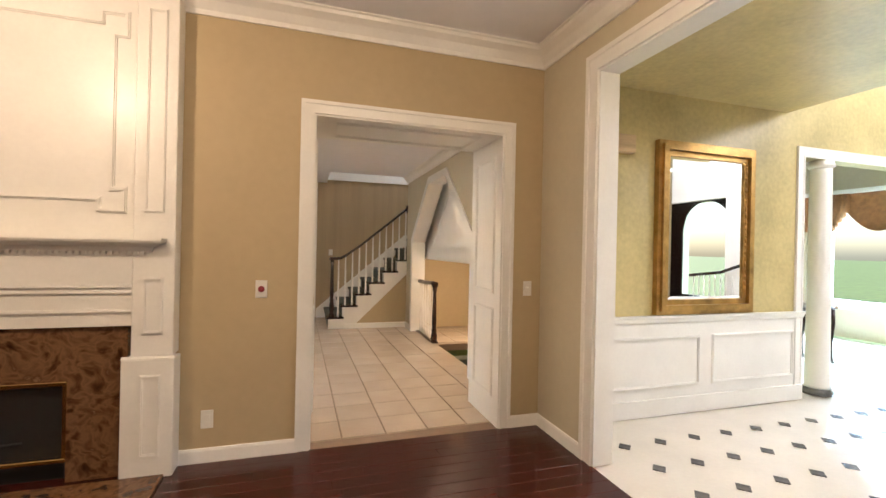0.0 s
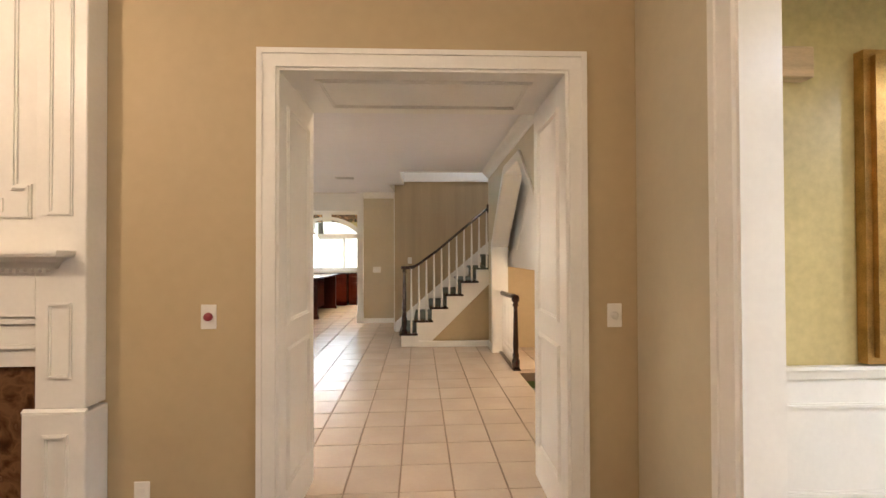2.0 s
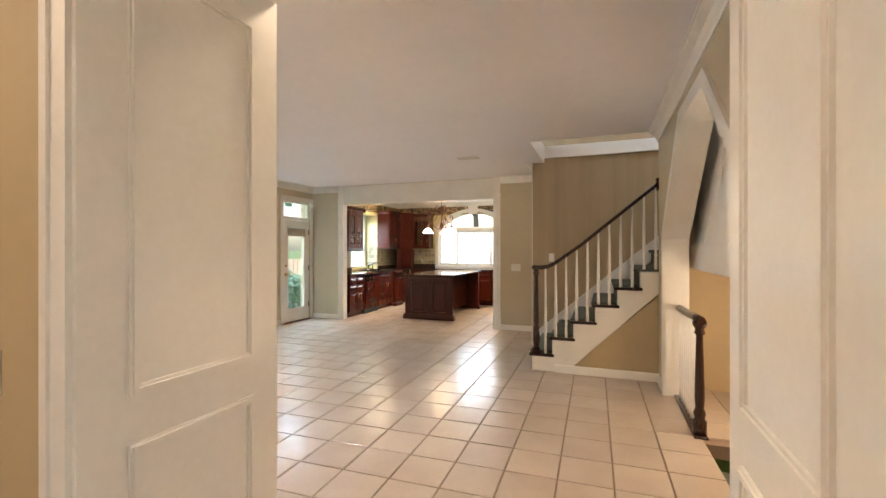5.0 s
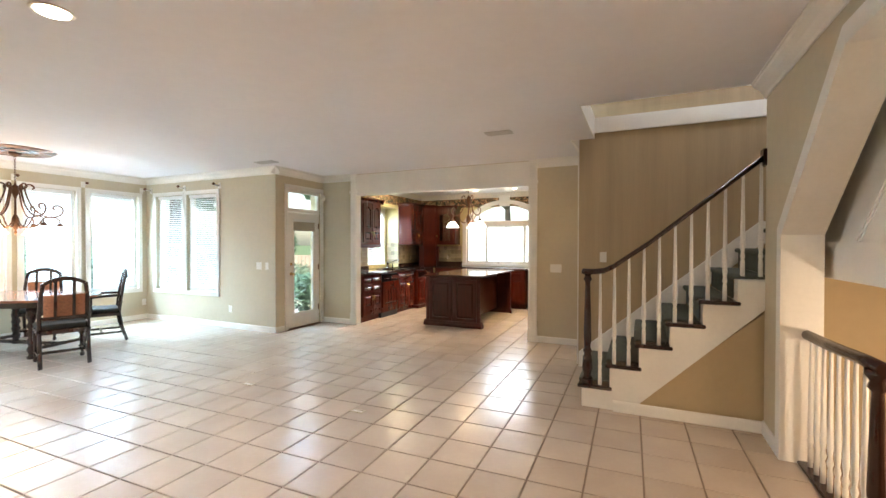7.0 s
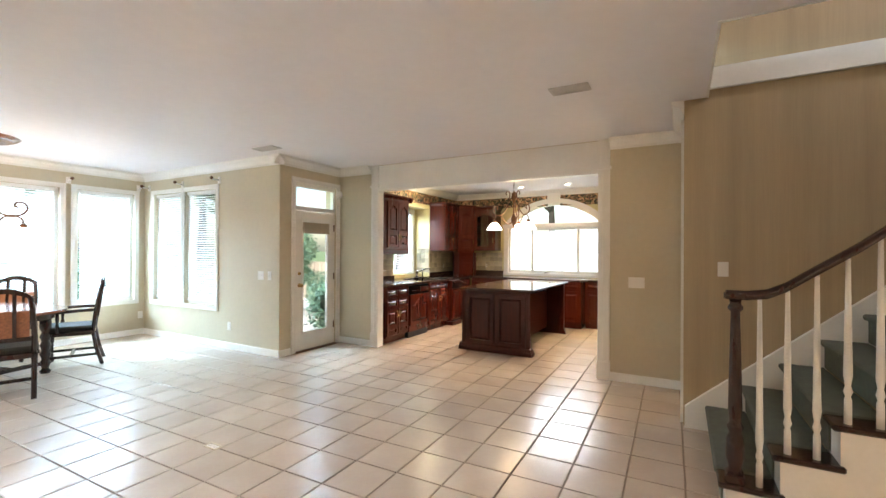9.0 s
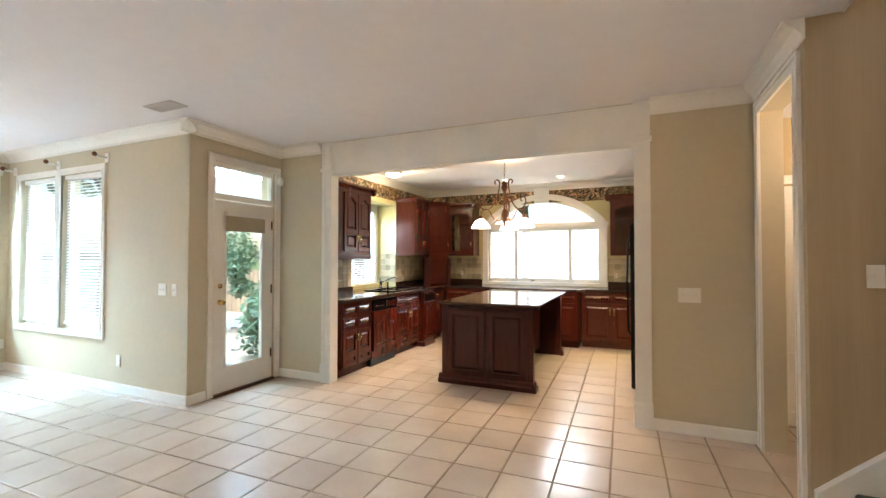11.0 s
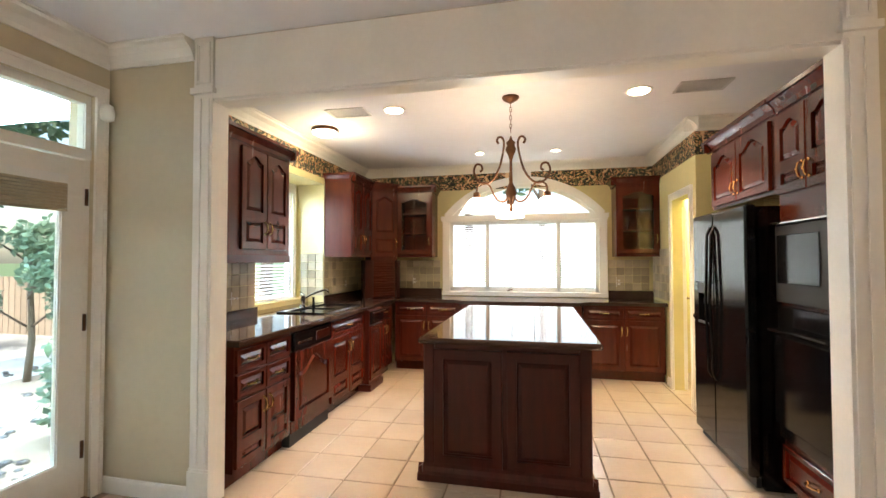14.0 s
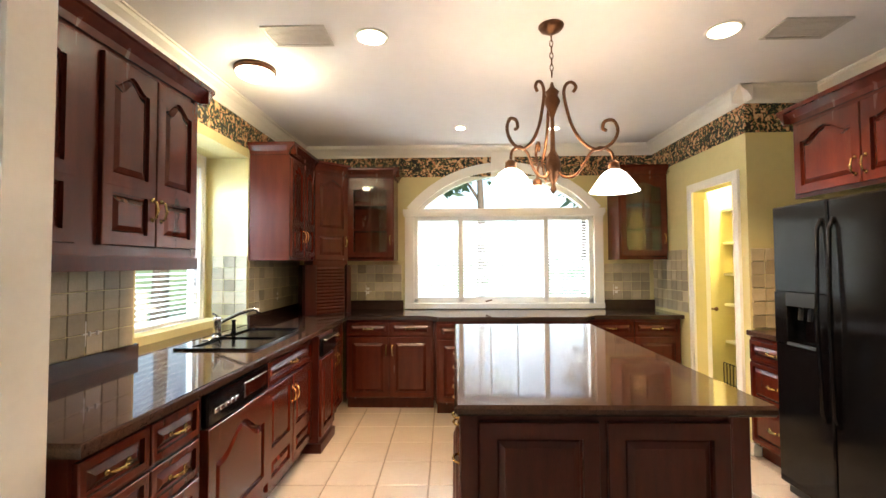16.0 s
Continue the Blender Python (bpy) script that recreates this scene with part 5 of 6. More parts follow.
        for z in (z0, z0 + (z1 - z0) * 0.36, z0 + (z1 - z0) * 0.66, z1 - 0.02):
            box(bm, 0.02, 0, z, w - 0.02, d - 0.015, z + 0.02)
    else:
        box(bm, 0, 0, z0 + toe, w, d, z1)
    part("body", bm, mtl, t)
    for kind, x, z, cw, ch, a in cells:
        bm = bmesh.new()
        g, fields = 0.004, []
        if kind == "split":
            k = ch * 0.34
            fields = [(x + g, z + g, cw - 2 * g, k, 0, 0, 0.05), (x + g, z + k - 0.02, cw - 2 * g, ch - k + 0.02 - g, -0.0005, a, 0.05)]
            for q in fields:
                door_bm(bm, *q, 0.02, False)
        elif kind == "glass":
            door_bm(bm, x + g, z + g, cw - 2 * g, ch - 2 * g, 0, a, 0.06, 0.02, False)
            for j in (1, 2):
                box(bm, x + 0.06, -0.016, z + ch * j * 0.32 + 0.02, x + cw - 0.06, -0.006, z + ch * j * 0.32 + 0.034)
            box(bm, x + cw / 2 - 0.007, -0.017, z + 0.06, x + cw / 2 + 0.007, -0.005, z + ch - 0.06)
        else:
            fields = [(x + g, z + g, cw - 2 * g, ch - 2 * g, 0, a, 0.05 if kind == "door" else 0.028)]
            door_bm(bm, *fields[0], 0.02, False)
        dn = part("drawer" if kind == "drawer" else "door", bm, mtl, t)
        for q in fields:
            bm = bmesh.new()
            door_panel(bm, *q)
            part("panel", bm, mtl, dn)
        if kind == "glass":
            bm = bmesh.new()
            box(bm, x + 0.05, -0.010, z + 0.05, x + cw - 0.05, -0.007, z + ch - 0.05)
            gl = part("pane", bm, M_GLASS, dn)
            gl.visible_shadow = False
        bm = bmesh.new()
        if kind == "drawer":
            pull(bm, x + cw / 2, z + ch / 2, -0.018, False)
        else:
            inner = sorted(c[1] for c in cells if c[0] == kind and abs(c[2] - z) < 0.01)
            hx = x + 0.03 if len(inner) > 1 and (len(inner) - inner.index(x)) % 2 else x + cw - 0.03
            pull(bm, hx, z + (ch * 0.78 if z1 < 1.2 else ch * 0.22), -0.021, True)
        part("handle", bm, M_BRASS, dn, "brass pull")
    return t


def wall_crown(t, w, z, d, left=True, right=True, mtl=None):
    bm = bmesh.new()
    pr = [(0, 0), (0.015, 0), (0.02, 0.03), (0.05, 0.065), (0.062, 0.07), (0.062, 0.095), (0, 0.095)]
    moulding(bm, pr, (-0.06 * left, 0, z), (w + 0.06 * right, 0, z), (0, -1))
    if right:
        moulding(bm, pr, (w, -0.06, z), (w, d, z), (1, 0))
    if left:
        moulding(bm, pr, (0, -0.06, z), (0, d, z), (-1, 0))
    part("crown", bm, mtl or M_CHERRY, t)


def drawer_base(name, m, w, label, mtl=None):
    return cabinet(name, m, w, 0, 0.88, 0.58, [("drawer", 0.01, 0.72, w / 2 - 0.01, 0.14, 0), ("drawer", w / 2, 0.72, w / 2 - 0.01, 0.14, 0), ("door", 0.01, 0.12, w / 2 - 0.01, 0.59, 0), ("door", w / 2, 0.12, w / 2 - 0.01, 0.59, 0)], label, mtl, 0.10)


def kitchen():
    L = lambda y: pose(-3.50, y, 0, 0, 0, 90)
    c = []
    w = 0.66
    for y, ww in ((10.16, 0.62),):
        cells = []
        for k in range(2):
            x = 0.01 + k * 0.30
            cells += [("drawer", x, 0.71, 0.30, 0.15, 0), ("drawer", x, 0.55, 0.30, 0.15, 0), ("split", x, 0.12, 0.30, 0.42, 0)]
        cabinet("base_cabinet", L(y), ww, 0, 0.88, 0.64, cells, "cherry base cabinet with brass pulls and drawers", None, 0.10)
    dishwasher(L(10.785))
    cabinet("sink_cabinet", L(11.42), 0.80, 0, 0.88, 0.64, [("drawer", 0.01, 0.71, 0.78, 0.15, 0), ("split", 0.01, 0.12, 0.39, 0.58, 0), ("split", 0.40, 0.12, 0.39, 0.58, 0)], "cherry sink base cabinet below the granite counter", None, 0.10)
    t = thing("trash_compactor", "black topped trash compactor with a cherry front", "appliance", pose(-3.44, 12.225, 0, 0, 0, 90))
    part("body", boxes((0, 0.0, 0.08, 0.38, 0.68, 0.875), (0.0, -0.02, 0.0, 0.38, 0.66, 0.07)), M_ISLAND, t)
    bm = bmesh.new()
    soft_box(bm, 0.01, -0.03, 0.72, 0.37, 0, 0.86, 0.008)
    part("control_panel", bm, M_BLACK, t)
    bm = bmesh.new()
    soft_box(bm, 0.02, -0.06, 0.835, 0.36, -0.03, 0.852, 0.005)
    part("handle", bm, M_STEEL, t)
    bm = bmesh.new()
    door_bm(bm, 0.01, 0.12, 0.36, 0.58)
    part("door", bm, M_CHERRY, t)
    cabinet("base_cabinet", L(12.61), 0.56, 0, 0.88, 0.64, [("drawer", 0.01, 0.71, 0.46, 0.15, 0), ("split", 0.01, 0.12, 0.23, 0.58, 0), ("split", 0.24, 0.12, 0.23, 0.58, 0)], "narrow cherry base cabinet in the corner", None, 0.10)
    # back run
    drawer_base("base_cabinet", pose(-3.48, 13.22, 0), 0.86, "cherry base cabinet with two drawers under granite")
    cabinet("cooktop_cabinet", pose(-2.58, 13.06, 0), 1.42, 0, 0.88, 0.74, [("drawer", 0.01, 0.72, 1.40, 0.14, 0), ("door", 0.01, 0.12, 0.36, 0.59, 0), ("door", 0.37, 0.12, 0.35, 0.59, 0), ("door", 0.72, 0.12, 0.35, 0.59, 0), ("door", 1.07, 0.12, 0.34, 0.59, 0)], "cherry cabinet projecting under the arched window", None, 0.10)
    for x0, x1, ya, yb in ((-2.62, -2.58, 13.22, 13.06), (-1.16, -1.12, 13.06, 13.22)):
        t = thing("filler_panel", "angled cherry filler beside the projecting cabinet", "cabinet", None)
        bm = bmesh.new()
        prism(bm, [(x0, ya), (x1, yb), (x1, 13.7), (x0, 13.7)], 0.1, 0.88, axis="z")
        part("panel", bm, M_CHERRY, t)
    drawer_base("base_cabinet", pose(-1.12, 13.22, 0), 0.90, "cherry base cabinet with two drawers under granite")
    # counters
    bm = bmesh.new()
    prism(bm, [(-4.145, 10.145), (-3.45, 10.145), (-3.45, 13.17), (-2.68, 13.17), (-2.56, 13.03), (-1.18, 13.03), (-1.06, 13.17), (-0.205, 13.17), (-0.205, 13.795), (-4.145, 13.795)], 0.882, 0.922, axis="z")
    e = [q for q in bm.edges if all(abs(v.co.z - 0.922) < 1e-4 for v in q.verts)]
    bmesh.ops.bevel(bm, geom=e, offset=0.010, segments=2, profile=0.5, affect="EDGES")
    t = thing("countertop", "polished brown granite countertop round the kitchen", "countertop")
    part("slab", bm, M_GRANITE, t)
    for q in ((-4.147, 10.16, 0.922, -4.125, 11.27, 1.0), (-4.147, 12.55, 0.922, -4.125, 13.79, 1.0), (-4.125, 13.775, 0.922, -2.98, 13.797, 1.02), (-0.75, 13.775, 0.922, -0.205, 13.797, 1.02)):
        part("upstand", boxes(q), M_GRANITE, t)
    part("sill", boxes((-4.50, 11.275, 0.90, -4.147, 12.545, 0.924)), M_GRANITE, t)
    # upper cabinets, window wall
    U = lambda y: pose(-3.80, y, 0, 0, 0, 90)
    t = cabinet("wall_cabinet", U(10.15), 1.09, 1.46, 2.30, 0.345, [("split", 0.0, 1.50, 0.33, 0.78, 0.05), ("split", 0.44, 1.50, 0.31, 0.78, 0.05), ("split", 0.75, 1.50, 0.31, 0.78, 0.05)], "cherry wall cabinet with arched panel doors")
    wall_crown(t, 1.09, 2.30, 0.34, False, True)
    part("light_rail", boxes((0, -0.01, 1.40, 1.09, 0.02, 1.46), (1.06, 0.02, 1.40, 1.09, 0.34, 1.46)), M_ISLAND, t)
    t = cabinet("wall_cabinet", U(12.56), 0.62, 1.46, 2.36, 0.345, [("split", 0.01, 1.49, 0.30, 0.85, 0.05), ("split", 0.31, 1.49, 0.30, 0.85, 0.05)], "cherry wall cabinet with arched panel doors")
    wall_crown(t, 0.62, 2.36, 0.34, True, False)
    # diagonal corner cabinet and appliance garage
    ang = 45
    m = pose(-3.80, 13.18, 0, 0, 0, ang)
    wd = 0.36 / math.cos(radians(45)) * 0.76
    t = cabinet("corner_cabinet", m, wd, 1.42, 2.36, 0.20, [("split", 0.005, 1.46, wd - 0.01, 0.88, 0.05)], "cherry diagonal corner wall cabinet")
    wall_crown(t, wd, 2.36, 0.2, False, False)
    t = thing("appliance_garage", "cherry appliance garage with a slatted tambour door", "cabinet", m)
    part("body", boxes((-0.05, 0.02, 0.924, wd + 0.05, 0.22, 1.42)), M_CHERRY, t)
    part("side_panel", boxes((-0.10, -0.04, 0.924, 0.02, 0.02, 1.42), (wd - 0.02, -0.02, 0.924, wd + 0.03, 0.02, 1.42)), M_ISLAND, t)
    for k in range(14):
        bm = bmesh.new()
        soft_box(bm, 0.03, -0.004, 0.935 + k * 0.033, wd - 0.03, 0.02, 0.963 + k * 0.033, 0.006)
        part("slat", bm, M_CHERRY, t)
    # glazed cabinets beside the window
    for x in (-3.54, -0.70):
        wdt = 0.50
        t = cabinet("glass_cabinet", pose(x, 13.47, 0), wdt, 1.46, 2.34, 0.325, [("glass", 0.01, 1.49, wdt - 0.02, 0.83, 0.05)], "cherry wall cabinet with a leaded glass door")
        wall_crown(t, wdt, 2.34, 0.32)
        bm = bmesh.new()
        for k in range(2):
            lathe(bm, [(0.028, 0), (0.006, 0.01), (0.006, 0.07), (0.034, 0.12), (0.030, 0.16)], 10, (0.16 + 0.18 * k, 0.16, 1.797))
        part("glassware", bm, M_GLASS, t)


def dishwasher(m):
    t = thing("dishwasher", "dishwasher with a black control panel and cherry front", "dishwasher", m)
    part("body", boxes((0.005, 0.0, 0.0, 0.62, 0.62, 0.875)), M_BLACKM, t)
    bm = bmesh.new()
    soft_box(bm, 0.01, -0.035, 0.72, 0.615, 0.0, 0.865, 0.008)
    p = part("control_panel", bm, M_BLACK, t, "black control panel with grey buttons")
    bm = bmesh.new()
    for k in range(5):
        soft_box(bm, 0.06 + k * 0.045, -0.040, 0.77, 0.09 + k * 0.045, -0.034, 0.79, 0.002)
    soft_box(bm, 0.33, -0.040, 0.755, 0.58, -0.034, 0.83, 0.003)
    part("buttons", bm, M_STEEL, p)
    bm = bmesh.new()
    box(bm, 0.01, -0.02, 0.20, 0.615, 0, 0.715)
    door_bm(bm, 0.01, 0.20, 0.605, 0.515, -0.02, 0.10, 0.06)
    part("front_panel", bm, M_CHERRY, t, "cherry arched door panel")
    part("kick_plate", boxes((0.01, -0.01, 0.10, 0.615, 0, 0.19)), M_CHERRY, t)


kitchen()


def sink():
    t = thing("kitchen_sink", "black double-bowl sink set in the granite counter", "sink", pose(-3.50, 11.46, 0.922, 0, 0, 90))
    bm = bmesh.new()
    x1, y0, y1 = 0.84, 0.07, 0.56
    box(bm, 0, y0, 0.0, 0.035, y1, 0.014)
    box(bm, x1 - 0.035, y0, 0.0, x1, y1, 0.014)
    box(bm, 0.035, y0, 0.0, x1 - 0.035, y0 + 0.035, 0.014)
    box(bm, 0.035, y1 - 0.08, 0.0, x1 - 0.035, y1, 0.014)
    box(bm, 0.40, y0 + 0.035, 0.0, 0.44, y1 - 0.08, 0.012)
    box(bm, 0.035, y0 + 0.035, 0.0005, x1 - 0.035, y1 - 0.08, 0.003)
    part("rim", bm, M_BLACK, t)
    bm = bmesh.new()
    soft_box(bm, 0.25, 0.485, 0.014, 0.52, 0.535, 0.022, 0.003)
    lathe(bm, [(0.03, 0.022), (0.027, 0.05), (0.024, 0.12), (0.03, 0.135), (0.024, 0.15), (0.008, 0.158)], 14, (0.38, 0.51, 0))
    tube(bm, [(0.38, 0.51, 0.10), (0.40, 0.46, 0.13), (0.43, 0.38, 0.17), (0.45, 0.30, 0.195), (0.455, 0.27, 0.19), (0.455, 0.262, 0.165)], 0.012, 8)
    tube(bm, [(0.38, 0.51, 0.155), (0.33, 0.50, 0.175), (0.30, 0.49, 0.18)], 0.007, 8)
    part("faucet", bm, M_STEEL, t, "chrome single-lever faucet")
    bm = bmesh.new()
    lathe(bm, [(0.018, 0.014), (0.014, 0.03), (0.012, 0.09), (0.018, 0.1), (0.006, 0.105)], 10, (0.60, 0.51, 0))
    part("sprayer", bm, M_BLACK, t)


sink()


def island():
    t = thing("kitchen_island", "dark cherry kitchen island with a polished granite top", "island", pose(-2.39, 10.56, 0))
    w, d = 1.05, 1.98
    bm = bmesh.new()
    box(bm, 0.02, 0.02, 0.0, w - 0.02, 0.06, 0.88)
    box(bm, 0.02, 0.06, 0.10, w - 0.30, d - 0.06, 0.88)
    box(bm, 0.02, d - 0.06, 0.0, w - 0.02, d - 0.02, 0.88)
    part("body", bm, M_ISLAND, t)
    for y, m in ((0.02, pose(0, 0.02, 0)),):
        for x in (0.07, 0.54):
            bm = bmesh.new()
            door_bm(bm, x, 0.10, 0.44, 0.74, 0.02, 0.0, 0.06)
            part("end_panel", bm, M_ISLAND, t)
    for px, py in ((0, 0), (w - 0.07, 0), (0, d - 0.07), (w - 0.07, d - 0.07)):
        bm = bmesh.new()
        soft_box(bm, px, py, 0.0, px + 0.07, py + 0.07, 0.88, 0.006)
        part("corner_post", bm, M_ISLAND, t)
    bm = bmesh.new()
    foot = [(0, 0), (0.035, 0), (0.035, 0.045), (0.022, 0.06), (0.016, 0.09), (0, 0.105)]
    moulding(bm, foot, (-0.03, 0.0, 0), (w + 0.03, 0.0, 0), (0, -1))
    moulding(bm, foot, (0.0, -0.03, 0), (0.0, d, 0), (-1, 0))
    part("plinth", bm, M_ISLAND, t)
    bm = bmesh.new()
    moulding(bm, foot, (w, -0.03, 0), (w, 0.09, 0), (1, 0))
    part("foot", bm, M_ISLAND, t)
    bm = bmesh.new()
    moulding(bm, foot, (w, d - 0.09, 0), (w, d, 0), (1, 0))
    part("foot", bm, M_ISLAND, t)
    for y0, ww in ((0.12, 0.42), (0.56, 0.42), (1.0, 0.42), (1.44, 0.42)):
        for z, h in ((0.66, 0.19), (0.14, 0.50)):
            bm = bmesh.new()
            door_bm(bm, 0, z, ww, h, 0.0, 0, 0.045)
            o = part("drawer" if z > 0.5 else "door", bm, M_CHERRY, t)
            o.matrix_basis = pose(0.02, y0 + ww, 0, 0, 0, -90)
            bm = bmesh.new()
            pull(bm, ww / 2, z + h * (0.5 if z > 0.5 else 0.85), -0.018, z > 0.5 and False)
            part("handle", bm, M_BRASS, o, "brass pull")
    bm = bmesh.new()
    soft_box(bm, -0.02, -0.07, 0.882, w + 0.06, d + 0.04, 0.922, 0.012)
    part("island_top", bm, M_GRANITE, t, "polished brown granite top")


island()


def refrigerator():
    t = thing("refrigerator", "black side-by-side refrigerator with a water dispenser", "refrigerator", pose(-0.32, 11.735, 0, 0, 0, -90))
    w = 0.91
    part("cabinet", boxes((0, 0.0, 0.03, w, 0.62, 1.75), (0.02, 0.02, 0.0, w - 0.02, 0.6, 0.03)), M_BLACK, t)
    for x0, x1 in ((0.003, 0.40), (0.408, w - 0.003)):
        bm = bmesh.new()
        if x0 < 0.1:
            dx0, dx1, dz0, dz1 = 0.10, 0.31, 0.93, 1.24
            soft_box(bm, x0, -0.075, 0.08, x1, -0.006, dz0, 0.008)
            soft_box(bm, x0, -0.075, dz1, x1, -0.006, 1.765, 0.008)
            box(bm, x0, -0.075, dz0, dx0, -0.006, dz1)
            box(bm, dx1, -0.075, dz0, x1, -0.006, dz1)
            box(bm, dx0, -0.02, dz0, dx1, -0.006, dz1)
        else:
            soft_box(bm, x0, -0.075, 0.08, x1, -0.006, 1.765, 0.012)
        d = part("door", bm, M_BLACK, t)
        bm = bmesh.new()
        hx = x1 - 0.035 if x0 < 0.1 else x0 + 0.035
        tube(bm, [(hx, -0.075, 0.55), (hx, -0.10, 0.60), (hx, -0.108, 0.9), (hx, -0.115, 1.1), (hx, -0.108, 1.3), (hx, -0.10, 1.6), (hx, -0.075, 1.66)], 0.011, 8)
        part("handle", bm, M_BLACK, d, "long black curved handle")
        if x0 < 0.1:
            bm = bmesh.new()
            box(bm, 0.10, -0.080, 1.16, 0.31, -0.07, 1.24)
            box(bm, 0.10, -0.080, 0.925, 0.31, -0.06, 0.94)
            tube(bm, [(0.17, -0.045, 1.15), (0.17, -0.05, 1.08)], 0.012, 8)
            tube(bm, [(0.24, -0.045, 1.15), (0.24, -0.05, 1.08)], 0.012, 8)
            part("dispenser", bm, M_BLACKM, d)
    part("grille", boxes((0.02, -0.03, 0.015, w - 0.02, 0.0, 0.075)), M_BLACKM, t)


refrigerator()


def oven_tower():
    m = pose(-0.235, 10.755, 0, 0, 0, -90)
    t = cabinet("oven_cabinet", m, 0.60, 0, 2.30, 0.59, [("split", 0.0, 1.80, 0.30, 0.48, 0.04), ("split", 0.30, 1.80, 0.30, 0.48, 0.04), ("drawer", 0.01, 0.12, 0.58, 0.22, 0)], "tall cherry cabinet housing a black microwave and oven", None, 0.10)
    wall_crown(t, 0.60, 2.30, 0.58, False, False)
    t = thing("wall_oven", "black built-in wall oven with a glass door", "oven", m)
    bm = bmesh.new()
    soft_box(bm, 0.01, -0.03, 0.38, 0.59, -0.001, 1.15, 0.006)
    part("front", bm, M_BLACK, t)
    bm = bmesh.new()
    soft_box(bm, 0.01, -0.055, 0.46, 0.59, -0.031, 0.98, 0.008)
    part("oven_door", bm, M_BLACK, t)
    bm = bmesh.new()
    soft_box(bm, 0.03, -0.10, 1.0, 0.57, -0.08, 1.025, 0.008)
    box(bm, 0.06, -0.08, 1.0, 0.08, -0.03, 1.02)
    box(bm, 0.52, -0.08, 1.0, 0.54, -0.03, 1.02)
    part("handle", bm, M_BLACK, t)
    t = thing("microwave", "black built-in microwave with a dark window", "microwave", m)
    bm = bmesh.new()
    soft_box(bm, 0.01, -0.035, 1.17, 0.59, -0.001, 1.62, 0.006)
    part("front", bm, M_BLACKM, t)
    bm = bmesh.new()
    soft_box(bm, 0.04, -0.042, 1.28, 0.43, -0.034, 1.56, 0.004)
    part("window", bm, M_BLACK, t)
    bm = bmesh.new()
    soft_box(bm, 0.01, -0.06, 1.62, 0.59, -0.001, 1.635, 0.004)
    part("trim_bar", bm, M_STEEL, t)
    # cabinet over the refrigerator
    t = cabinet("wall_cabinet", pose(-0.24, 11.74, 0, 0, 0, -90), 0.98, 1.82, 2.30, 0.595, [("door", 0.02, 1.84, 0.45, 0.44, 0.06), ("door", 0.47, 1.84, 0.45, 0.44, 0.06)], "cherry wall cabinet above the refrigerator")
    wall_crown(t, 0.98, 2.30, 0.58, True, False)
    t = cabinet("base_cabinet", pose(-0.22, 12.23, 0, 0, 0, -90), 0.48, 0, 0.88, 0.56, [("drawer", 0.01, 0.71, 0.46, 0.15, 0), ("drawer", 0.01, 0.42, 0.46, 0.28, 0), ("drawer", 0.01, 0.12, 0.46, 0.29, 0)], "small cherry drawer cabinet beside the refrigerator", None, 0.10)
    t = thing("small_countertop", "short granite countertop beside the refrigerator", "countertop")
    bm = bmesh.new()
    soft_box(bm, -0.245, 11.74, 0.882, 0.355, 12.245, 0.922, 0.008)
    part("slab", bm, M_GRANITE, t)


oven_tower()


def pantry():
    for k, z in enumerate((0.55, 0.95, 1.28, 1.62, 1.98)):
        t = thing("pantry_shelf", "yellow lit white pantry shelf", "shelf", None, "pantry shelves")
        bm = bmesh.new()
        soft_box(bm, 0.55, 12.40, z, 1.298, 13.79, z + 0.025, 0.003)
        part("board", bm, M_TRIM, t)
    t = thing("wire_rack", "small dark wire rack on the pantry floor", "rack", pose(0.35, 13.25, 0))
    for k in range(6):
        bm = bmesh.new()
        tube(bm, [(0, k * 0.05, 0.0), (0, k * 0.05, 0.40)], 0.005, 6)
        part("wire", bm, M_BLACKM, t)
    bm = bmesh.new()
    for z in (0.02, 0.2, 0.4):
        tube(bm, [(0, 0, z), (0, 0.25, z)], 0.005, 6)
    part("rail", bm, M_BLACKM, t)
    t = holder("door_pantry", "white pantry door standing open inside", "door", pose(-0.07, 12.97, 0, 0, 0, 78))
    part("leaf", boxes((0.0, 0.0, 0.01, 0.03, 0.035, 2.0)), M_TRIM, t)
    bm = bmesh.new()
    lathe(bm, [(0.02, 0), (0.008, 0.01), (0.008, 0.03), (0.024, 0.05), (0.01, 0.065)], 10, m=pose(0.02, 0, 1.0, 90))
    part("knob", bm, M_BRONZE, t)


pantry()


def border_and_splash():
    b = setting("trim_border", boxes((-4.15, 10.145, 2.405, -4.145, 13.8, 2.645), (-4.145, 13.794, 2.405, -1.99, 13.799, 2.645), (-1.73, 13.794, 2.405, -0.205, 13.799, 2.645), (-0.206, 12.245, 2.405, -0.2005, 13.794, 2.645), (-0.206, 12.243, 2.405, 0.355, 12.2495, 2.645)), M_BORDER, "dark floral wallpaper border below the crown moulding", "trim")
    rng = random.Random(4)
    bm = bmesh.new()
    soft_box(bm, -0.048, -0.008, -0.048, 0.048, 0, 0.048, 0.003)
    me = mesh_of(bm, "splash_tile", M_BACKSPL)

    def field(parent, m, w, z0, z1, skip=None):
        s = 0.1
        for i in range(int(w / s + 0.01)):
            for j in range(int((z1 - z0) / s + 0.01)):
                x, z = (i + 0.5) * s, z0 + (j + 0.5) * s
                if skip and skip(x, z):
                    continue
                q = new("splash_tile", me)
                q.parent = parent
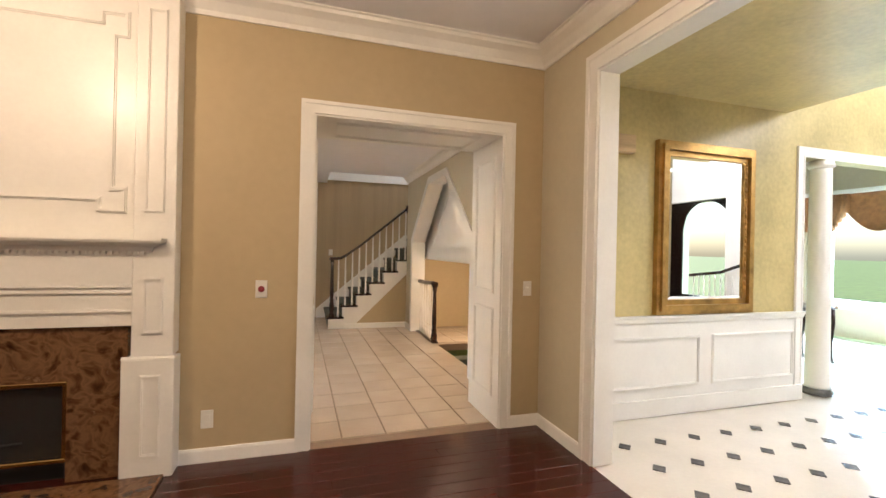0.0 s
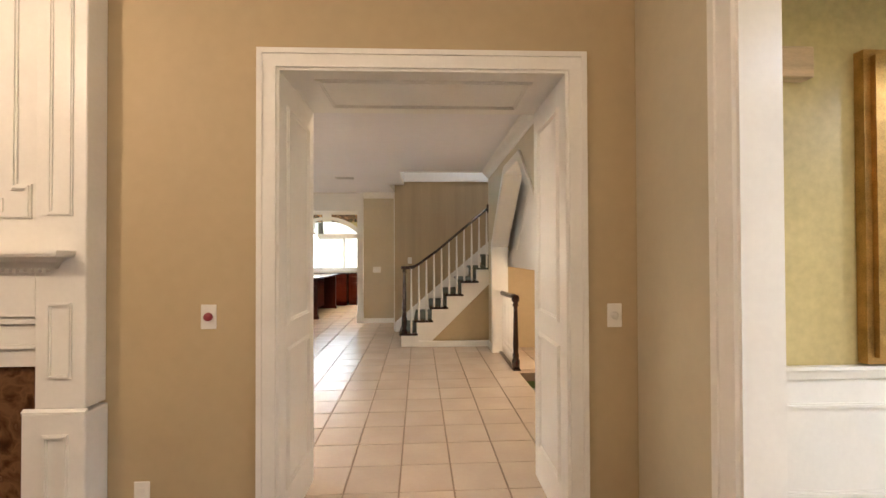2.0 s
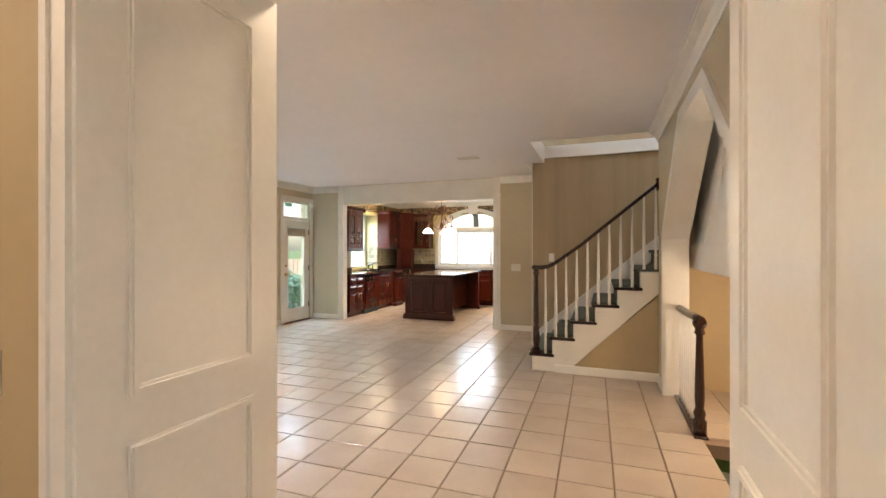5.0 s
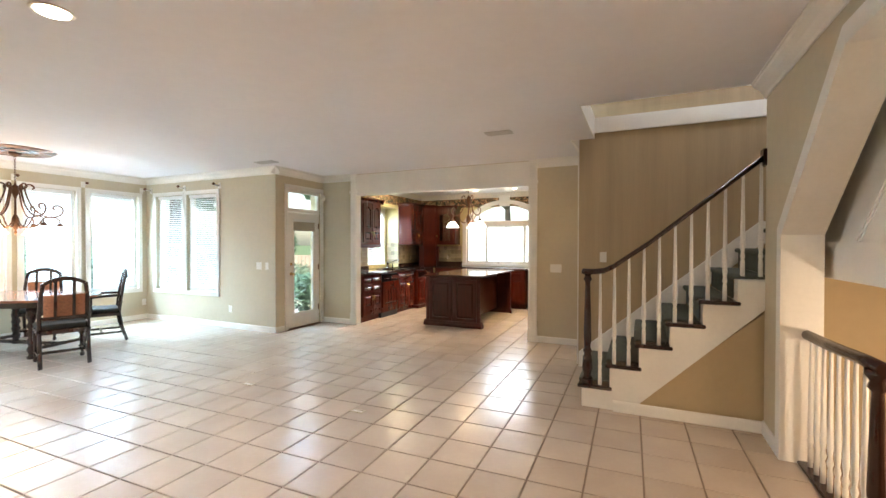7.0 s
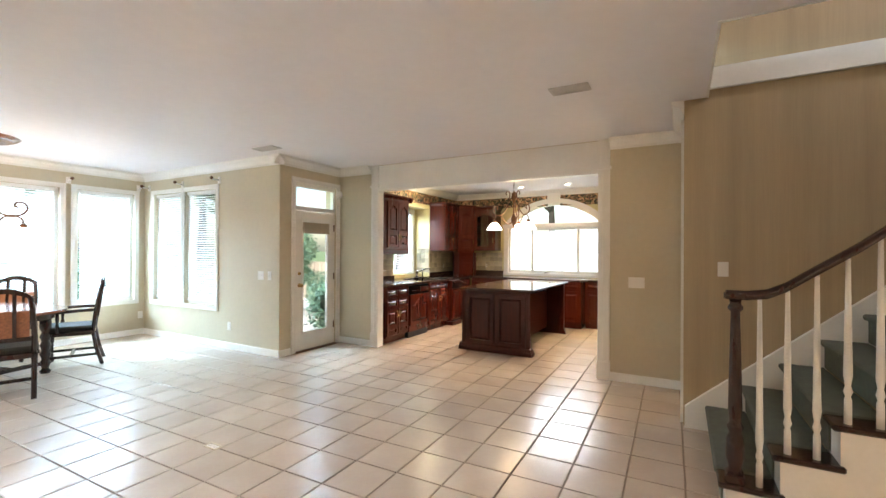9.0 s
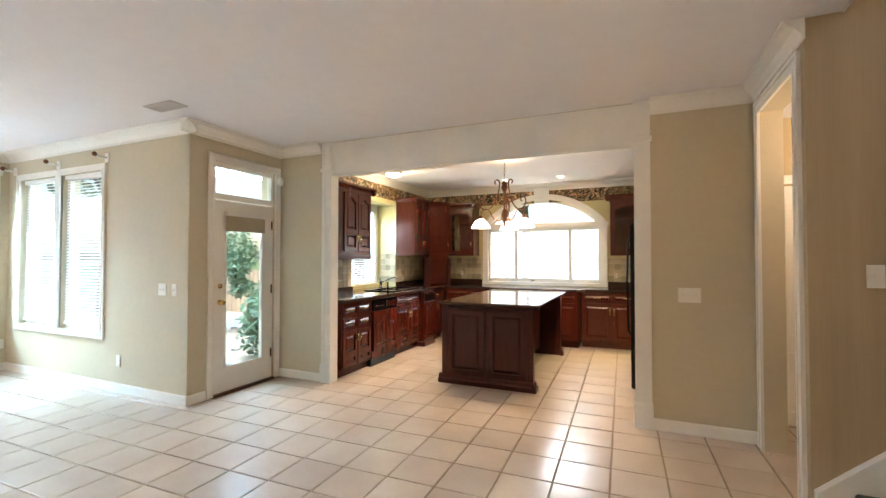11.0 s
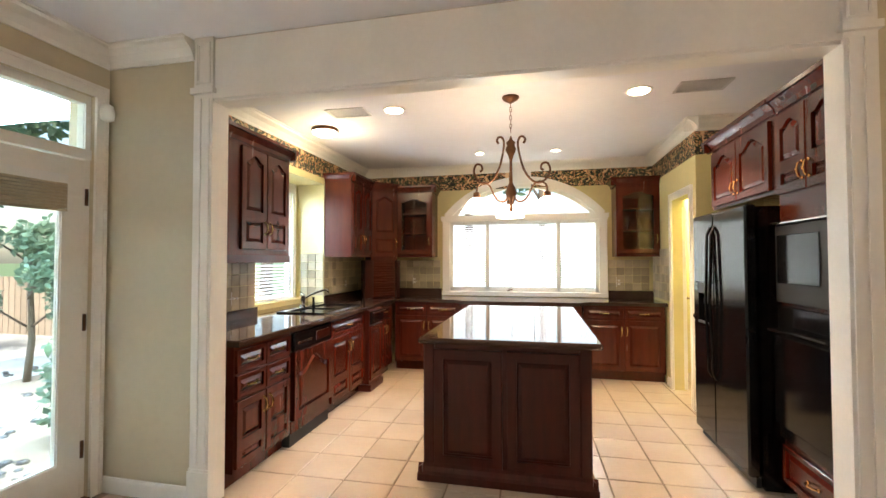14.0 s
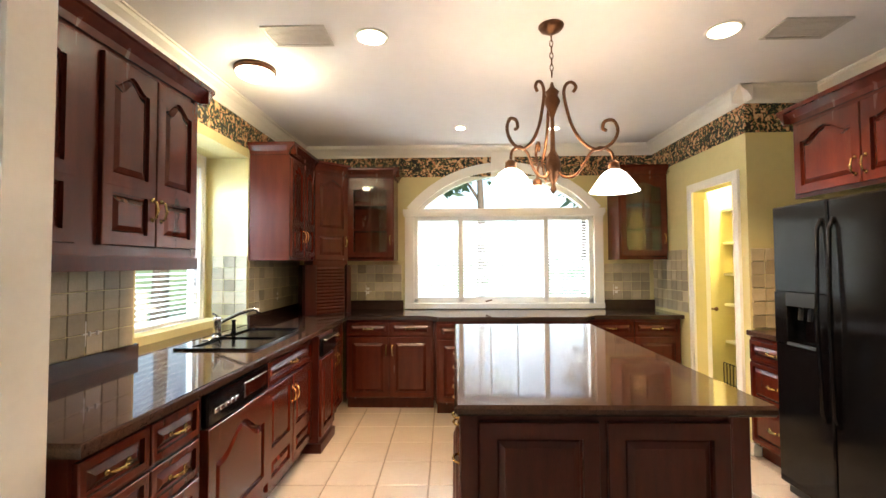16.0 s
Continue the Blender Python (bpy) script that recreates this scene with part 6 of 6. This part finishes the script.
                q.matrix_basis = m @ pose(x, -0.0005, z, rng.uniform(-0.6, 0.6), rng.uniform(-1, 1), rng.uniform(-0.6, 0.6))
    W, N, E = bpy.data.objects["wall_kitchen_west"], bpy.data.objects["wall_kitchen_north"], bpy.data.objects["wall_pantry"]
    field(W, pose(-4.15, 10.15, 0, 0, 0, 90), 1.12, 1.0, 1.45)
    field(W, pose(-4.15, 12.56, 0, 0, 0, 90), 1.24, 1.0, 1.55)
    field(W, pose(-4.45, 12.549, 0, 0, 0, 0), 0.30, 1.0, 1.55)
    field(N, pose(-4.1, 13.8, 0), 1.12, 1.02, 1.45)
    field(N, pose(-0.75, 13.8, 0), 0.55, 1.02, 1.45)
    field(E, pose(-0.2, 13.8, 0, 0, 0, -90), 0.7, 0.95, 1.55)
    field(E, pose(-0.19, 12.25, 0), 0.55, 0.93, 1.55)


# ---- ceiling fixtures ----
def ceiling_vent(m, w=0.34, d=0.16):
    t = thing("ceiling_vent", "white metal air register in the ceiling", "vent", m, "ceiling registers")
    bm = bmesh.new()
    for a in ((-w / 2, -d / 2, w / 2, -d / 2 + 0.02), (-w / 2, d / 2 - 0.02, w / 2, d / 2), (-w / 2, -d / 2 + 0.02, -w / 2 + 0.02, d / 2 - 0.02), (w / 2 - 0.02, -d / 2 + 0.02, w / 2, d / 2 - 0.02)):
        box(bm, a[0], a[1], -0.010, a[2], a[3], 0.0)
    part("frame", bm, M_VENT, t)
    n = int((d - 0.05) / 0.018)
    for k in range(n):
        bm = bmesh.new()
        y = -d / 2 + 0.028 + k * 0.018
        box(bm, -w / 2 + 0.02, y, -0.008, w / 2 - 0.02, y + 0.011, -0.003)
        part("slat", bm, M_VENT, t)


ceiling_vent(pose(-0.29, 8.22, HG), 0.30, 0.16)
ceiling_vent(pose(-4.10, 8.45, HG), 0.36, 0.16)
ceiling_vent(pose(-3.30, 11.38, HK), 0.36, 0.22)
ceiling_vent(pose(-0.42, 11.40, HK), 0.36, 0.22)


def can_light(x, y, z, r=0.085):
    t = thing("recessed_light", "lit recessed ceiling light with a white ring", "ceiling light", pose(x, y, z), "recessed lights")
    bm = bmesh.new()
    lathe(bm, [(r, 0.0), (r + 0.015, -0.004), (r + 0.012, -0.010), (r - 0.004, -0.008)], 24)
    part("ring", bm, M_TRIM, t)
    bm = bmesh.new()
    lathe(bm, [(r - 0.01, -0.013), (r - 0.012, -0.0125)], 20)
    o = part("lamp_disc", bm, M_LAMPON, t)


# Added ring for the fill spot in the stair opening, set out of view.
can_light(2.17, 5.36, 2.418, 0.03)
for x, y, r in ((-2.88, 11.40, 0.085), (-0.87, 11.40, 0.085), (-2.34, 13.10, 0.05), (-1.43, 13.14, 0.05)):
    can_light(x, y, HK, r)
# The last two rings are added to go with the fill spots.
for x, y in ((-1.74, 4.75), (0.45, 3.98), (-4.6, 4.75)):
    can_light(x, y, HG)
t = thing("flush_light", "lit frosted flush ceiling light with a metal band", "ceiling light", pose(-3.74, 11.78, HK))
bm = bmesh.new()
lathe(bm, [(0.13, 0), (0.135, -0.02), (0.125, -0.035)], 24)
part("band", bm, M_BRONZE, t)
bm = bmesh.new()
lathe(bm, [(0.02, -0.085), (0.07, -0.075), (0.11, -0.055), (0.122, -0.034)], 24)
part("shade", bm, M_SHADE, t)


def chandelier(m, drop, arms, scale, label, reach=1.0, start=22.5, bell=1.0):
    t = thing("chandelier", label, "chandelier", m)
    bm = bmesh.new()
    lathe(bm, [(0.012, -0.05), (0.03, -0.04), (0.06, -0.022), (0.07, -0.008), (0.07, 0)], 18)
    part("canopy", bm, M_BRONZE, t)
    bm = bmesh.new()
    k = int(drop / 0.034)
    for i in range(k):
        z = -0.05 - i * 0.034
        pts = [(0.009 * math.cos(a) * (i % 2), 0.009 * math.cos(a) * (1 - i % 2), z - 0.017 + 0.021 * math.sin(a)) for a in (2 * math.pi * j / 8 for j in range(9))]
        tube(bm, pts, 0.0028, 5)
    part("chain", bm, M_BRONZE, t)
    z0 = -0.05 - drop
    s = scale
    bm = bmesh.new()
    lathe(bm, [(0.004, -0.62 * s), (0.018, -0.60 * s), (0.010, -0.57 * s), (0.03, -0.53 * s), (0.045, -0.47 * s), (0.035, -0.42 * s), (0.014, -0.38 * s), (0.010, -0.20 * s), (0.022, -0.16 * s), (0.045, -0.11 * s), (0.03, -0.075 * s), (0.04, -0.055 * s), (0.015, -0.03 * s), (0.006, 0.0)], 16, (0, 0, z0))
    part("stem", bm, M_BRONZE, t)
    for i in range(arms):
        a = radians(start) + 2 * math.pi * i / arms
        c, q = math.cos(a), math.sin(a)
        P = lambda r, z: (r * c * s * reach, r * q * s * reach, z0 + z * s)
        bm = bmesh.new()
        # long S arm from the crown to the lamp, with a curl
        tube(bm, smooth([P(0.145, -0.075), P(0.165, -0.05), P(0.14, -0.02), P(0.10, -0.025), P(0.082, -0.07), P(0.10, -0.16), P(0.14, -0.27), P(0.21, -0.36), P(0.30, -0.405), P(0.39, -0.38), P(0.43, -0.32), P(0.405, -0.262), P(0.35, -0.26), P(0.335, -0.295), P(0.36, -0.31)]), 0.009 * s, 7)
        tube(bm, smooth([P(0.03, -0.48), P(0.07, -0.53), P(0.14, -0.535), P(0.20, -0.49), P(0.25, -0.42), P(0.32, -0.395), P(0.385, -0.425), P(0.40, -0.47)]), 0.008 * s, 7)
        arm = part("arm", bm, M_BRONZE, t)
        bm = bmesh.new()
        lathe(bm, [(0.03 * s, -0.035 * s), (0.028 * s, 0.0), (0.012 * s, 0.012 * s)], 12, P(0.40, -0.485))
        part("cup", bm, M_BRONZE, arm)
        bm = bmesh.new()
        n, pr = 16, [(0.11, -0.115), (0.098, -0.10), (0.075, -0.065), (0.052, -0.035), (0.030, -0.02), (0.012, -0.015)]
        lathe(bm, [(r * s * bell, z * s * bell) for r, z in pr], n, P(0.40, -0.50))
        part("shade", bm, M_SHADE2, arm, "frosted white glass bell shade")
    return t


chandelier(pose(-1.86, 11.33, HK), 0.27, 3, 1.0, "bronze scrolled chandelier with frosted bell shades", 0.78, 95.0, 1.15)
chandelier(pose(-6.55, 6.42, HG - 0.045), 0.34, 6, 1.15, "bronze scrolled chandelier over the dining table", 1.0, 15.0)
t = thing("ceiling_medallion", "round dark wooden ceiling medallion above the chandelier", "medallion", pose(-6.55, 6.42, HG))
bm = bmesh.new()
lathe(bm, [(0.12, -0.045), (0.2, -0.045), (0.22, -0.03), (0.30, -0.028), (0.33, -0.04), (0.38, -0.036), (0.42, -0.012), (0.44, 0.0)], 40)
part("disc", bm, M_TABLE, t)
bulb("lamp_kitchen_chandelier", -1.86, 11.33, 1.95, 10, LAMP, 0.15)
bulb("lamp_dining_chandelier", -6.55, 6.42, 1.55, 12, LAMP, 0.2)


# ---- dining corner ----
def twist_leg(bm, x, y, h, r):
    lathe(bm, [(r * 0.8, 0), (r, 0.03), (r * 0.6, 0.05)] + [(r * (1.0 if k % 2 else 0.62), 0.07 + (h - 0.2) * k / 9) for k in range(10)] + [(r * 1.0, h - 0.10), (r * 1.0, h)], 12, (x, y, 0))


def dining_table():
    t = thing("dining_table", "oval mahogany dining table on turned twist legs", "table", pose(-6.52, 6.48, 0, 0, 0, 15))
    bm = bmesh.new()
    pts = [(0.98 * math.copysign(abs(math.cos(a)) ** 0.8, math.cos(a)), 0.60 * math.copysign(abs(math.sin(a)) ** 0.8, math.sin(a))) for a in (2 * math.pi * k / 44 for k in range(44))]
    prism(bm, pts, 0.735, 0.765, axis="z")
    e = [q for q in bm.edges if abs(q.verts[0].co.z - q.verts[1].co.z) < 1e-5]
    bmesh.ops.bevel(bm, geom=e, offset=0.008, segments=2, profile=0.5, affect="EDGES")
    part("tabletop", bm, M_TABLE, t)
    bm = bmesh.new()
    prism(bm, [(x * 0.86, y * 0.86) for x, y in pts], 0.655, 0.735, axis="z")
    part("apron", bm, M_DARKW, t)
    for x in (-0.58, 0.58):
        for y in (-0.33, 0.33):
            bm = bmesh.new()
            twist_leg(bm, x, y, 0.66, 0.055)
            part("leg", bm, M_DARKW, t)
    bm = bmesh.new()
    box(bm, -0.58, -0.02, 0.10, 0.58, 0.02, 0.14)
    box(bm, -0.60, -0.33, 0.10, -0.56, 0.33, 0.14)
    box(bm, 0.56, -0.33, 0.10, 0.60, 0.33, 0.14)
    part("stretcher", bm, M_DARKW, t)


dining_table()


def dining_chair(m, arms, label):
    """The sitter faces +x... the back stands at -y, the seat opens to +y."""
    t = thing("dining_chair", label, "chair", m, "dining chairs")
    bm = bmesh.new()
    soft_box(bm, -0.25, -0.22, 0.44, 0.25, 0.25, 0.50, 0.022)
    part("seat", bm, M_SEAT, t, "dark green upholstered seat")
    bm = bmesh.new()
    soft_box(bm, -0.25, -0.23, 0.385, 0.25, 0.25, 0.44, 0.006)
    part("seat_frame", bm, M_DARKW, t)
    for x in (-0.225, 0.225):
        bm = bmesh.new()
        twist_leg(bm, x, 0.22, 0.39, 0.026)
        part("leg", bm, M_DARKW, t)
        bm = bmesh.new()
        tube(bm, [(x, -0.31, 0.0), (x, -0.25, 0.2), (x, -0.215, 0.42)], 0.022, 8)
        part("leg", bm, M_DARKW, t)
        bm = bmesh.new()
        tube(bm, [(x, -0.215, 0.42), (x, -0.235, 0.62), (x * 0.94, -0.27, 0.85), (x * 0.86, -0.30, 1.0)], 0.022, 8)
        part("back_post", bm, M_DARKW, t)
    bm = bmesh.new()
    pts = []
    n = 14
    up = [(-0.21 + 0.42 * k / n, 0.99 + 0.09 * max(0, math.sin(math.pi * k / n)) ** 0.7) for k in range(n + 1)]
    lo = [(0.21 - 0.42 * k / n, 0.95 + 0.08 * max(0, math.sin(math.pi * k / n)) ** 0.7) for k in range(n + 1)]
    for k in range(n):
        prism(bm, [up[k], up[k + 1], lo[n - k - 1], lo[n - k]], -0.325, -0.285)
    part("top_rail", bm, M_DARKW, t)
    bm = bmesh.new()
    soft_box(bm, -0.21, -0.26, 0.56, 0.21, -0.225, 0.60, 0.005)
    part("cross_rail", bm, M_DARKW, t)
    for x0, x1 in ((-0.10, -0.07), (0.07, 0.10)):
        bm = bmesh.new()
        prism(bm, [(-0.262, 0.58), (-0.232, 0.58), (-0.295, 1.03), (-0.325, 1.03)], x0, x1, axis="x")
        part("splat", bm, M_DARKW, t)
    bm = bmesh.new()
    prism(bm, [(-0.245, 0.59), (-0.240, 0.59), (-0.282, 0.86), (-0.287, 0.86)], -0.19, 0.19, axis="x")
    part("cane_panel", bm, M_CANE, t, "reddish cane back panel")
    bm = bmesh.new()
    for x in (-0.225, 0.225):
        box(bm, x - 0.012, -0.27, 0.12, x + 0.012, 0.22, 0.15)
    box(bm, -0.225, -0.02, 0.12, 0.225, 0.01, 0.15)
    part("stretcher", bm, M_DARKW, t)
    if arms:
        for x in (-0.27, 0.27):
            bm = bmesh.new()
            tube(bm, [(x * 0.85, -0.24, 0.69), (x, -0.10, 0.695), (x * 1.03, 0.10, 0.685), (x * 1.06, 0.20, 0.67)], 0.020, 8)
            lathe(bm, [(0.018, 0), (0.022, 0.08), (0.012, 0.12), (0.02, 0.17), (0.016, 0.25)], 8, (x, 0.12, 0.43))
            part("arm", bm, M_DARKW, t)


dining_chair(pose(-6.30, 7.30, 0, 0, 0, 155), True, "dark carved armchair with a cane back and green seat")
dining_chair(pose(-5.37, 6.40, 0, 0, 0, 72), False, "dark carved dining chair with a cane back")
dining_chair(pose(-7.25, 6.95, 0, 0, 0, 235), False, "dark carved dining chair with a cane back against the windows")


def floor_register(m, label="cream metal register in the tiled floor"):
    t = thing("floor_vent", label, "vent", m)
    bm = bmesh.new()
    for a in ((-0.09, -0.045, 0.09, -0.03), (-0.09, 0.03, 0.09, 0.045), (-0.09, -0.03, -0.075, 0.03), (0.075, -0.03, 0.09, 0.03)):
        box(bm, a[0], a[1], 0.0, a[2], a[3], 0.006)
    part("frame", bm, mat("cream_register", (0.50, 0.42, 0.28), 0.4, bump=0), t)
    for k in range(5):
        bm = bmesh.new()
        box(bm, -0.065 + k * 0.028, -0.03, 0.0, -0.053 + k * 0.028, 0.03, 0.004)
        part("slat", bm, M_PLATE, t)


floor_register(pose(-1.08, 6.62, 0.0) @ Matrix.Scale(0.75, 4))
floor_register(pose(-2.55, 6.75, 0.0) @ Matrix.Scale(0.75, 4))


# ---- outdoors ----
def leaf_cloud(rng, blobs, count, size):
    verts, faces = [], []
    for i in range(count):
        cx, cy, cz, r = rng.choice(blobs)
        d = Vector((rng.gauss(0, 1), rng.gauss(0, 1), rng.gauss(0, 1))).normalized() * r * rng.uniform(0.45, 1.05)
        p = Vector((cx, cy, cz)) + d
        a = Vector((rng.gauss(0, 1), rng.gauss(0, 1), rng.gauss(0, 0.6))).normalized()
        b = a.orthogonal().normalized() * size * rng.uniform(0.3, 0.6)
        a = a * size * rng.uniform(0.7, 1.3)
        k = len(verts)
        verts += [p - a, p - b, p + a, p + b]
        faces.append((k, k + 1, k + 2, k + 3))
    me = bpy.data.meshes.new("crown")
    me.from_pydata([tuple(v) for v in verts], [], faces)
    me.materials.append(M_LEAF)
    return me


def tree(x, y, h, r, seed, label, leaves=1500, size=0.14):
    rng = random.Random(seed)
    t = thing("tree", label, "tree", pose(x, y, -0.12))
    bm = bmesh.new()
    tube(bm, [(0, 0, 0), (0.05, 0.02, h * 0.3), (-0.03, 0.05, h * 0.6), (0.02, 0, h * 0.85)], 0.035 * h * 0.6, 8, 0.02)
    blobs = []
    for k in range(9):
        a, z = rng.uniform(0, 6.28), rng.uniform(0.5, 0.95) * h
        e = (math.cos(a) * r * rng.uniform(0.4, 0.8), math.sin(a) * r * rng.uniform(0.4, 0.8), z)
        tube(bm, [(0, 0, z - h * 0.15), (e[0] * 0.5, e[1] * 0.5, z - h * 0.05), e], 0.02 * h * 0.35, 6, 0.008)
        blobs.append((*e, r * rng.uniform(0.28, 0.5)))
    part("trunk", bm, M_BARK, t)
    c = new("crown", leaf_cloud(rng, blobs, leaves, size))
    c.parent = t
    c["kind"] = "stuff"


def shrub(x, y, h, r, seed, label):
    rng = random.Random(seed)
    t = thing("shrub", label, "shrub", pose(x, y, -0.12))
    bm = bmesh.new()
    for k in range(5):
        a = k * 1.3
        tube(bm, [(0, 0, 0), (math.cos(a) * r * 0.5, math.sin(a) * r * 0.5, h * 0.7)], 0.015, 6, 0.006)
    part("stems", bm, M_BARK, t)
    c = new("foliage", leaf_cloud(rng, [(rng.uniform(-0.3, 0.3) * r, rng.uniform(-0.3, 0.3) * r, h * rng.uniform(0.3, 0.8), r * 0.7) for k in range(7)], 900, 0.06))
    c.parent = t
    c["kind"] = "stuff"


def outdoors():
    setting("pavement", boxes((-13.0, 9.03, -0.118, -4.5, 14.4, -0.03)), M_PATIO, "pale concrete patio outside the glazed door", "pavement")
    tree(-7.6, 11.8, 2.0, 0.70, 3, "small round-headed garden tree on a thin trunk", 3400, 0.05)
    shrub(-5.35, 10.75, 0.95, 0.36, 5, "dark green potted shrub beside the patio")
    k = 0
    for x, y, h, r in ((-13, 4, 7, 2.6), (-15, 8.5, 8, 3.0), (-12.5, 12.5, 7, 2.6), (-8, 17, 8, 3), (-3.6, 20, 8, 2.8), (0.6, 19, 7, 2.6), (16, 1, 7, 2.8), (15, 5, 6, 2.4), (-1.5, 24, 9, 3.2), (-16, 15, 9, 3)):
        k += 1
        tree(x, y, h, r, 20 + k, "leafy garden tree beyond the windows", 1500, 0.26)
    for i, (x, y) in enumerate(((-10.6, 6.2), (-10.8, 7.7), (-10.4, 9.2), (12.3, 1.6), (12.4, 2.9), (-4.0, 17.0), (-0.2, 17.2))):
        shrub(x, y, 1.4, 0.9, 40 + i, "rounded green garden shrub beyond the windows")
    for i, (x, y, h, r) in enumerate(((-10.4, 12.4, 1.2, 0.8), (-8.6, 14.0, 0.9, 0.6))):
        shrub(x, y, h, r, 60 + i, "full green garden shrub behind the patio")
    rng = random.Random(31)
    bm = bmesh.new()
    for k in range(150):
        a = rng.uniform(0, 6.283)
        q = rng.uniform(0.55, 0.85)
        cx, cy = ((-5.35, 10.75) if k % 2 else (-7.6, 11.8))
        sz = rng.uniform(0.02, 0.045)
        lathe(bm, [(sz * 0.6, 0), (sz, sz * 0.4), (sz * 0.7, sz * 0.9), (sz * 0.2, sz)], 6, (cx + q * math.cos(a), cy + q * math.sin(a), -0.03))
    o = part("bed_stones", bm, M_SLATE)
    tagged(o, "grey stones edging the planting beds", "stones", kind="stuff")
    f = thing("fence", "weathered wooden garden fence", "fence")
    me = mesh_of(boxes((-0.07, -0.012, -0.12, 0.07, 0.012, 1.1)), "slat", M_FENCE)
    for i in range(60):
        q = new("slat", me)
        q.parent = f
        q.matrix_basis = pose(-16 + 0.16 * i, 14.6, 0)
    part("rail", boxes((-16.1, 14.612, 0.2, -6.4, 14.65, 0.3), (-16.1, 14.612, 0.8, -6.4, 14.65, 0.9)), M_FENCE, f)


outdoors()
border_and_splash()


# ---- floor pieces ----
def tile_mesh(s, name, material, h=0.012, r=0.004):
    bm = bmesh.new()
    a, b = s / 2, s / 2 - r
    lo = [bm.verts.new((x * a, y * a, -h)) for x, y in ((-1, -1), (1, -1), (1, 1), (-1, 1))]
    mid = [bm.verts.new((x * a, y * a, -r * 0.7)) for x, y in ((-1, -1), (1, -1), (1, 1), (-1, 1))]
    top = [bm.verts.new((x * b, y * b, 0)) for x, y in ((-1, -1), (1, -1), (1, 1), (-1, 1))]
    bm.faces.new(top)
    for p, q in ((lo, mid), (mid, top)):
        for k in range(4):
            bm.faces.new((p[k], p[(k + 1) % 4], q[(k + 1) % 4], q[k]))
    return mesh_of(bm, name, material)


def tiled_floor():
    P, ox, oy, turn = 0.3352, 0.5665, 4.799, radians(1.07)
    base = bpy.data.objects["floor_base"]
    rng = random.Random(9)
    me = tile_mesh(P - 0.010, "floor_tile", M_TILE)
    cells = []
    ct, st = math.cos(turn), math.sin(turn)
    for i in range(-27, 10):
        for j in range(-6, 29):
            u, v = (i + 0.5) * P, (j + 0.5) * P
            x, y = ox + u * ct - v * st, oy + u * st + v * ct
            if y < 3.10 or y > 13.75 or x < XW - 0.1 or x > 3.4:
                continue
            if y < 3.7 and not 0.2 < x < 1.95:
                continue
            if x > 2.1 and not (6.2 < y < 7.4 or 9.0 < y < 10.5):
                continue
            if y > 10.1 and (x < -4.2 or x > 0.3) and not (0.3 < x < 2.1 and (y < 10.5 or 12.3 < y)):
                continue
            if x < XD - 0.05 and y > YB + 0.15:
                continue
            cells.append((x, y))
    near = [c for c in cells if -3.3 < c[0] < 1.9 and 3.1 < c[1] < 11.6]
    near.sort(key=lambda c: abs((c[0] - 1.4) * 0.8 + (c[1] - 3.4) * 0.5 - 0.0))
    keep = set(near[:300])
    rest = [c for c in cells if c not in keep]
    for x, y in keep:
        q = new("floor_tile", me)
        q.parent = base
        q.matrix_basis = pose(x, y, rng.uniform(-0.0006, 0.0006), rng.uniform(-0.08, 0.08), rng.uniform(-0.08, 0.08), rng.choice((0, 90, 180, 270)) + 1.1)
    vs, fs = [], []
    src_v = [v.co.copy() for v in me.vertices]
    src_f = [tuple(p.vertices) for p in me.polygons]
    for x, y in rest:
        k = len(vs)
        m = pose(x, y, rng.uniform(-0.0006, 0.0006), rng.uniform(-0.08, 0.08), rng.uniform(-0.08, 0.08), 1.1)
        vs += [tuple(m @ v) for v in src_v]
        fs += [tuple(k + i for i in f) for f in src_f]
    mj = bpy.data.meshes.new("floor_tiles")
    mj.from_pydata(vs, [], fs)
    mj.materials.append(M_TILE)
    o = new("floor_tiles", mj)
    o.parent = base
    o["kind"] = "stuff"


tiled_floor()


def parquet():
    base = bpy.data.objects["floor_living"]
    bm = bmesh.new()
    soft_box(bm, -0.6, -0.0555, -0.01, 0.6, 0.0555, 0.0, 0.0012)
    me = mesh_of(bm, "plank", M_PARQUET)
    rng = random.Random(2)
    for j in range(30):
        x, y = 2.168, 2.934 - j * 0.1125
        length = rng.uniform(0.25, 1.2)
        for i in range(6):
            q = new("plank", me)
            q.parent = base
            q.matrix_basis = pose(x - length / 2, y, rng.uniform(-0.0004, 0.0004)) @ Matrix.Diagonal(((length - 0.001) / 1.2, 1, 1, 1))
            x -= length
            length = 1.2


parquet()
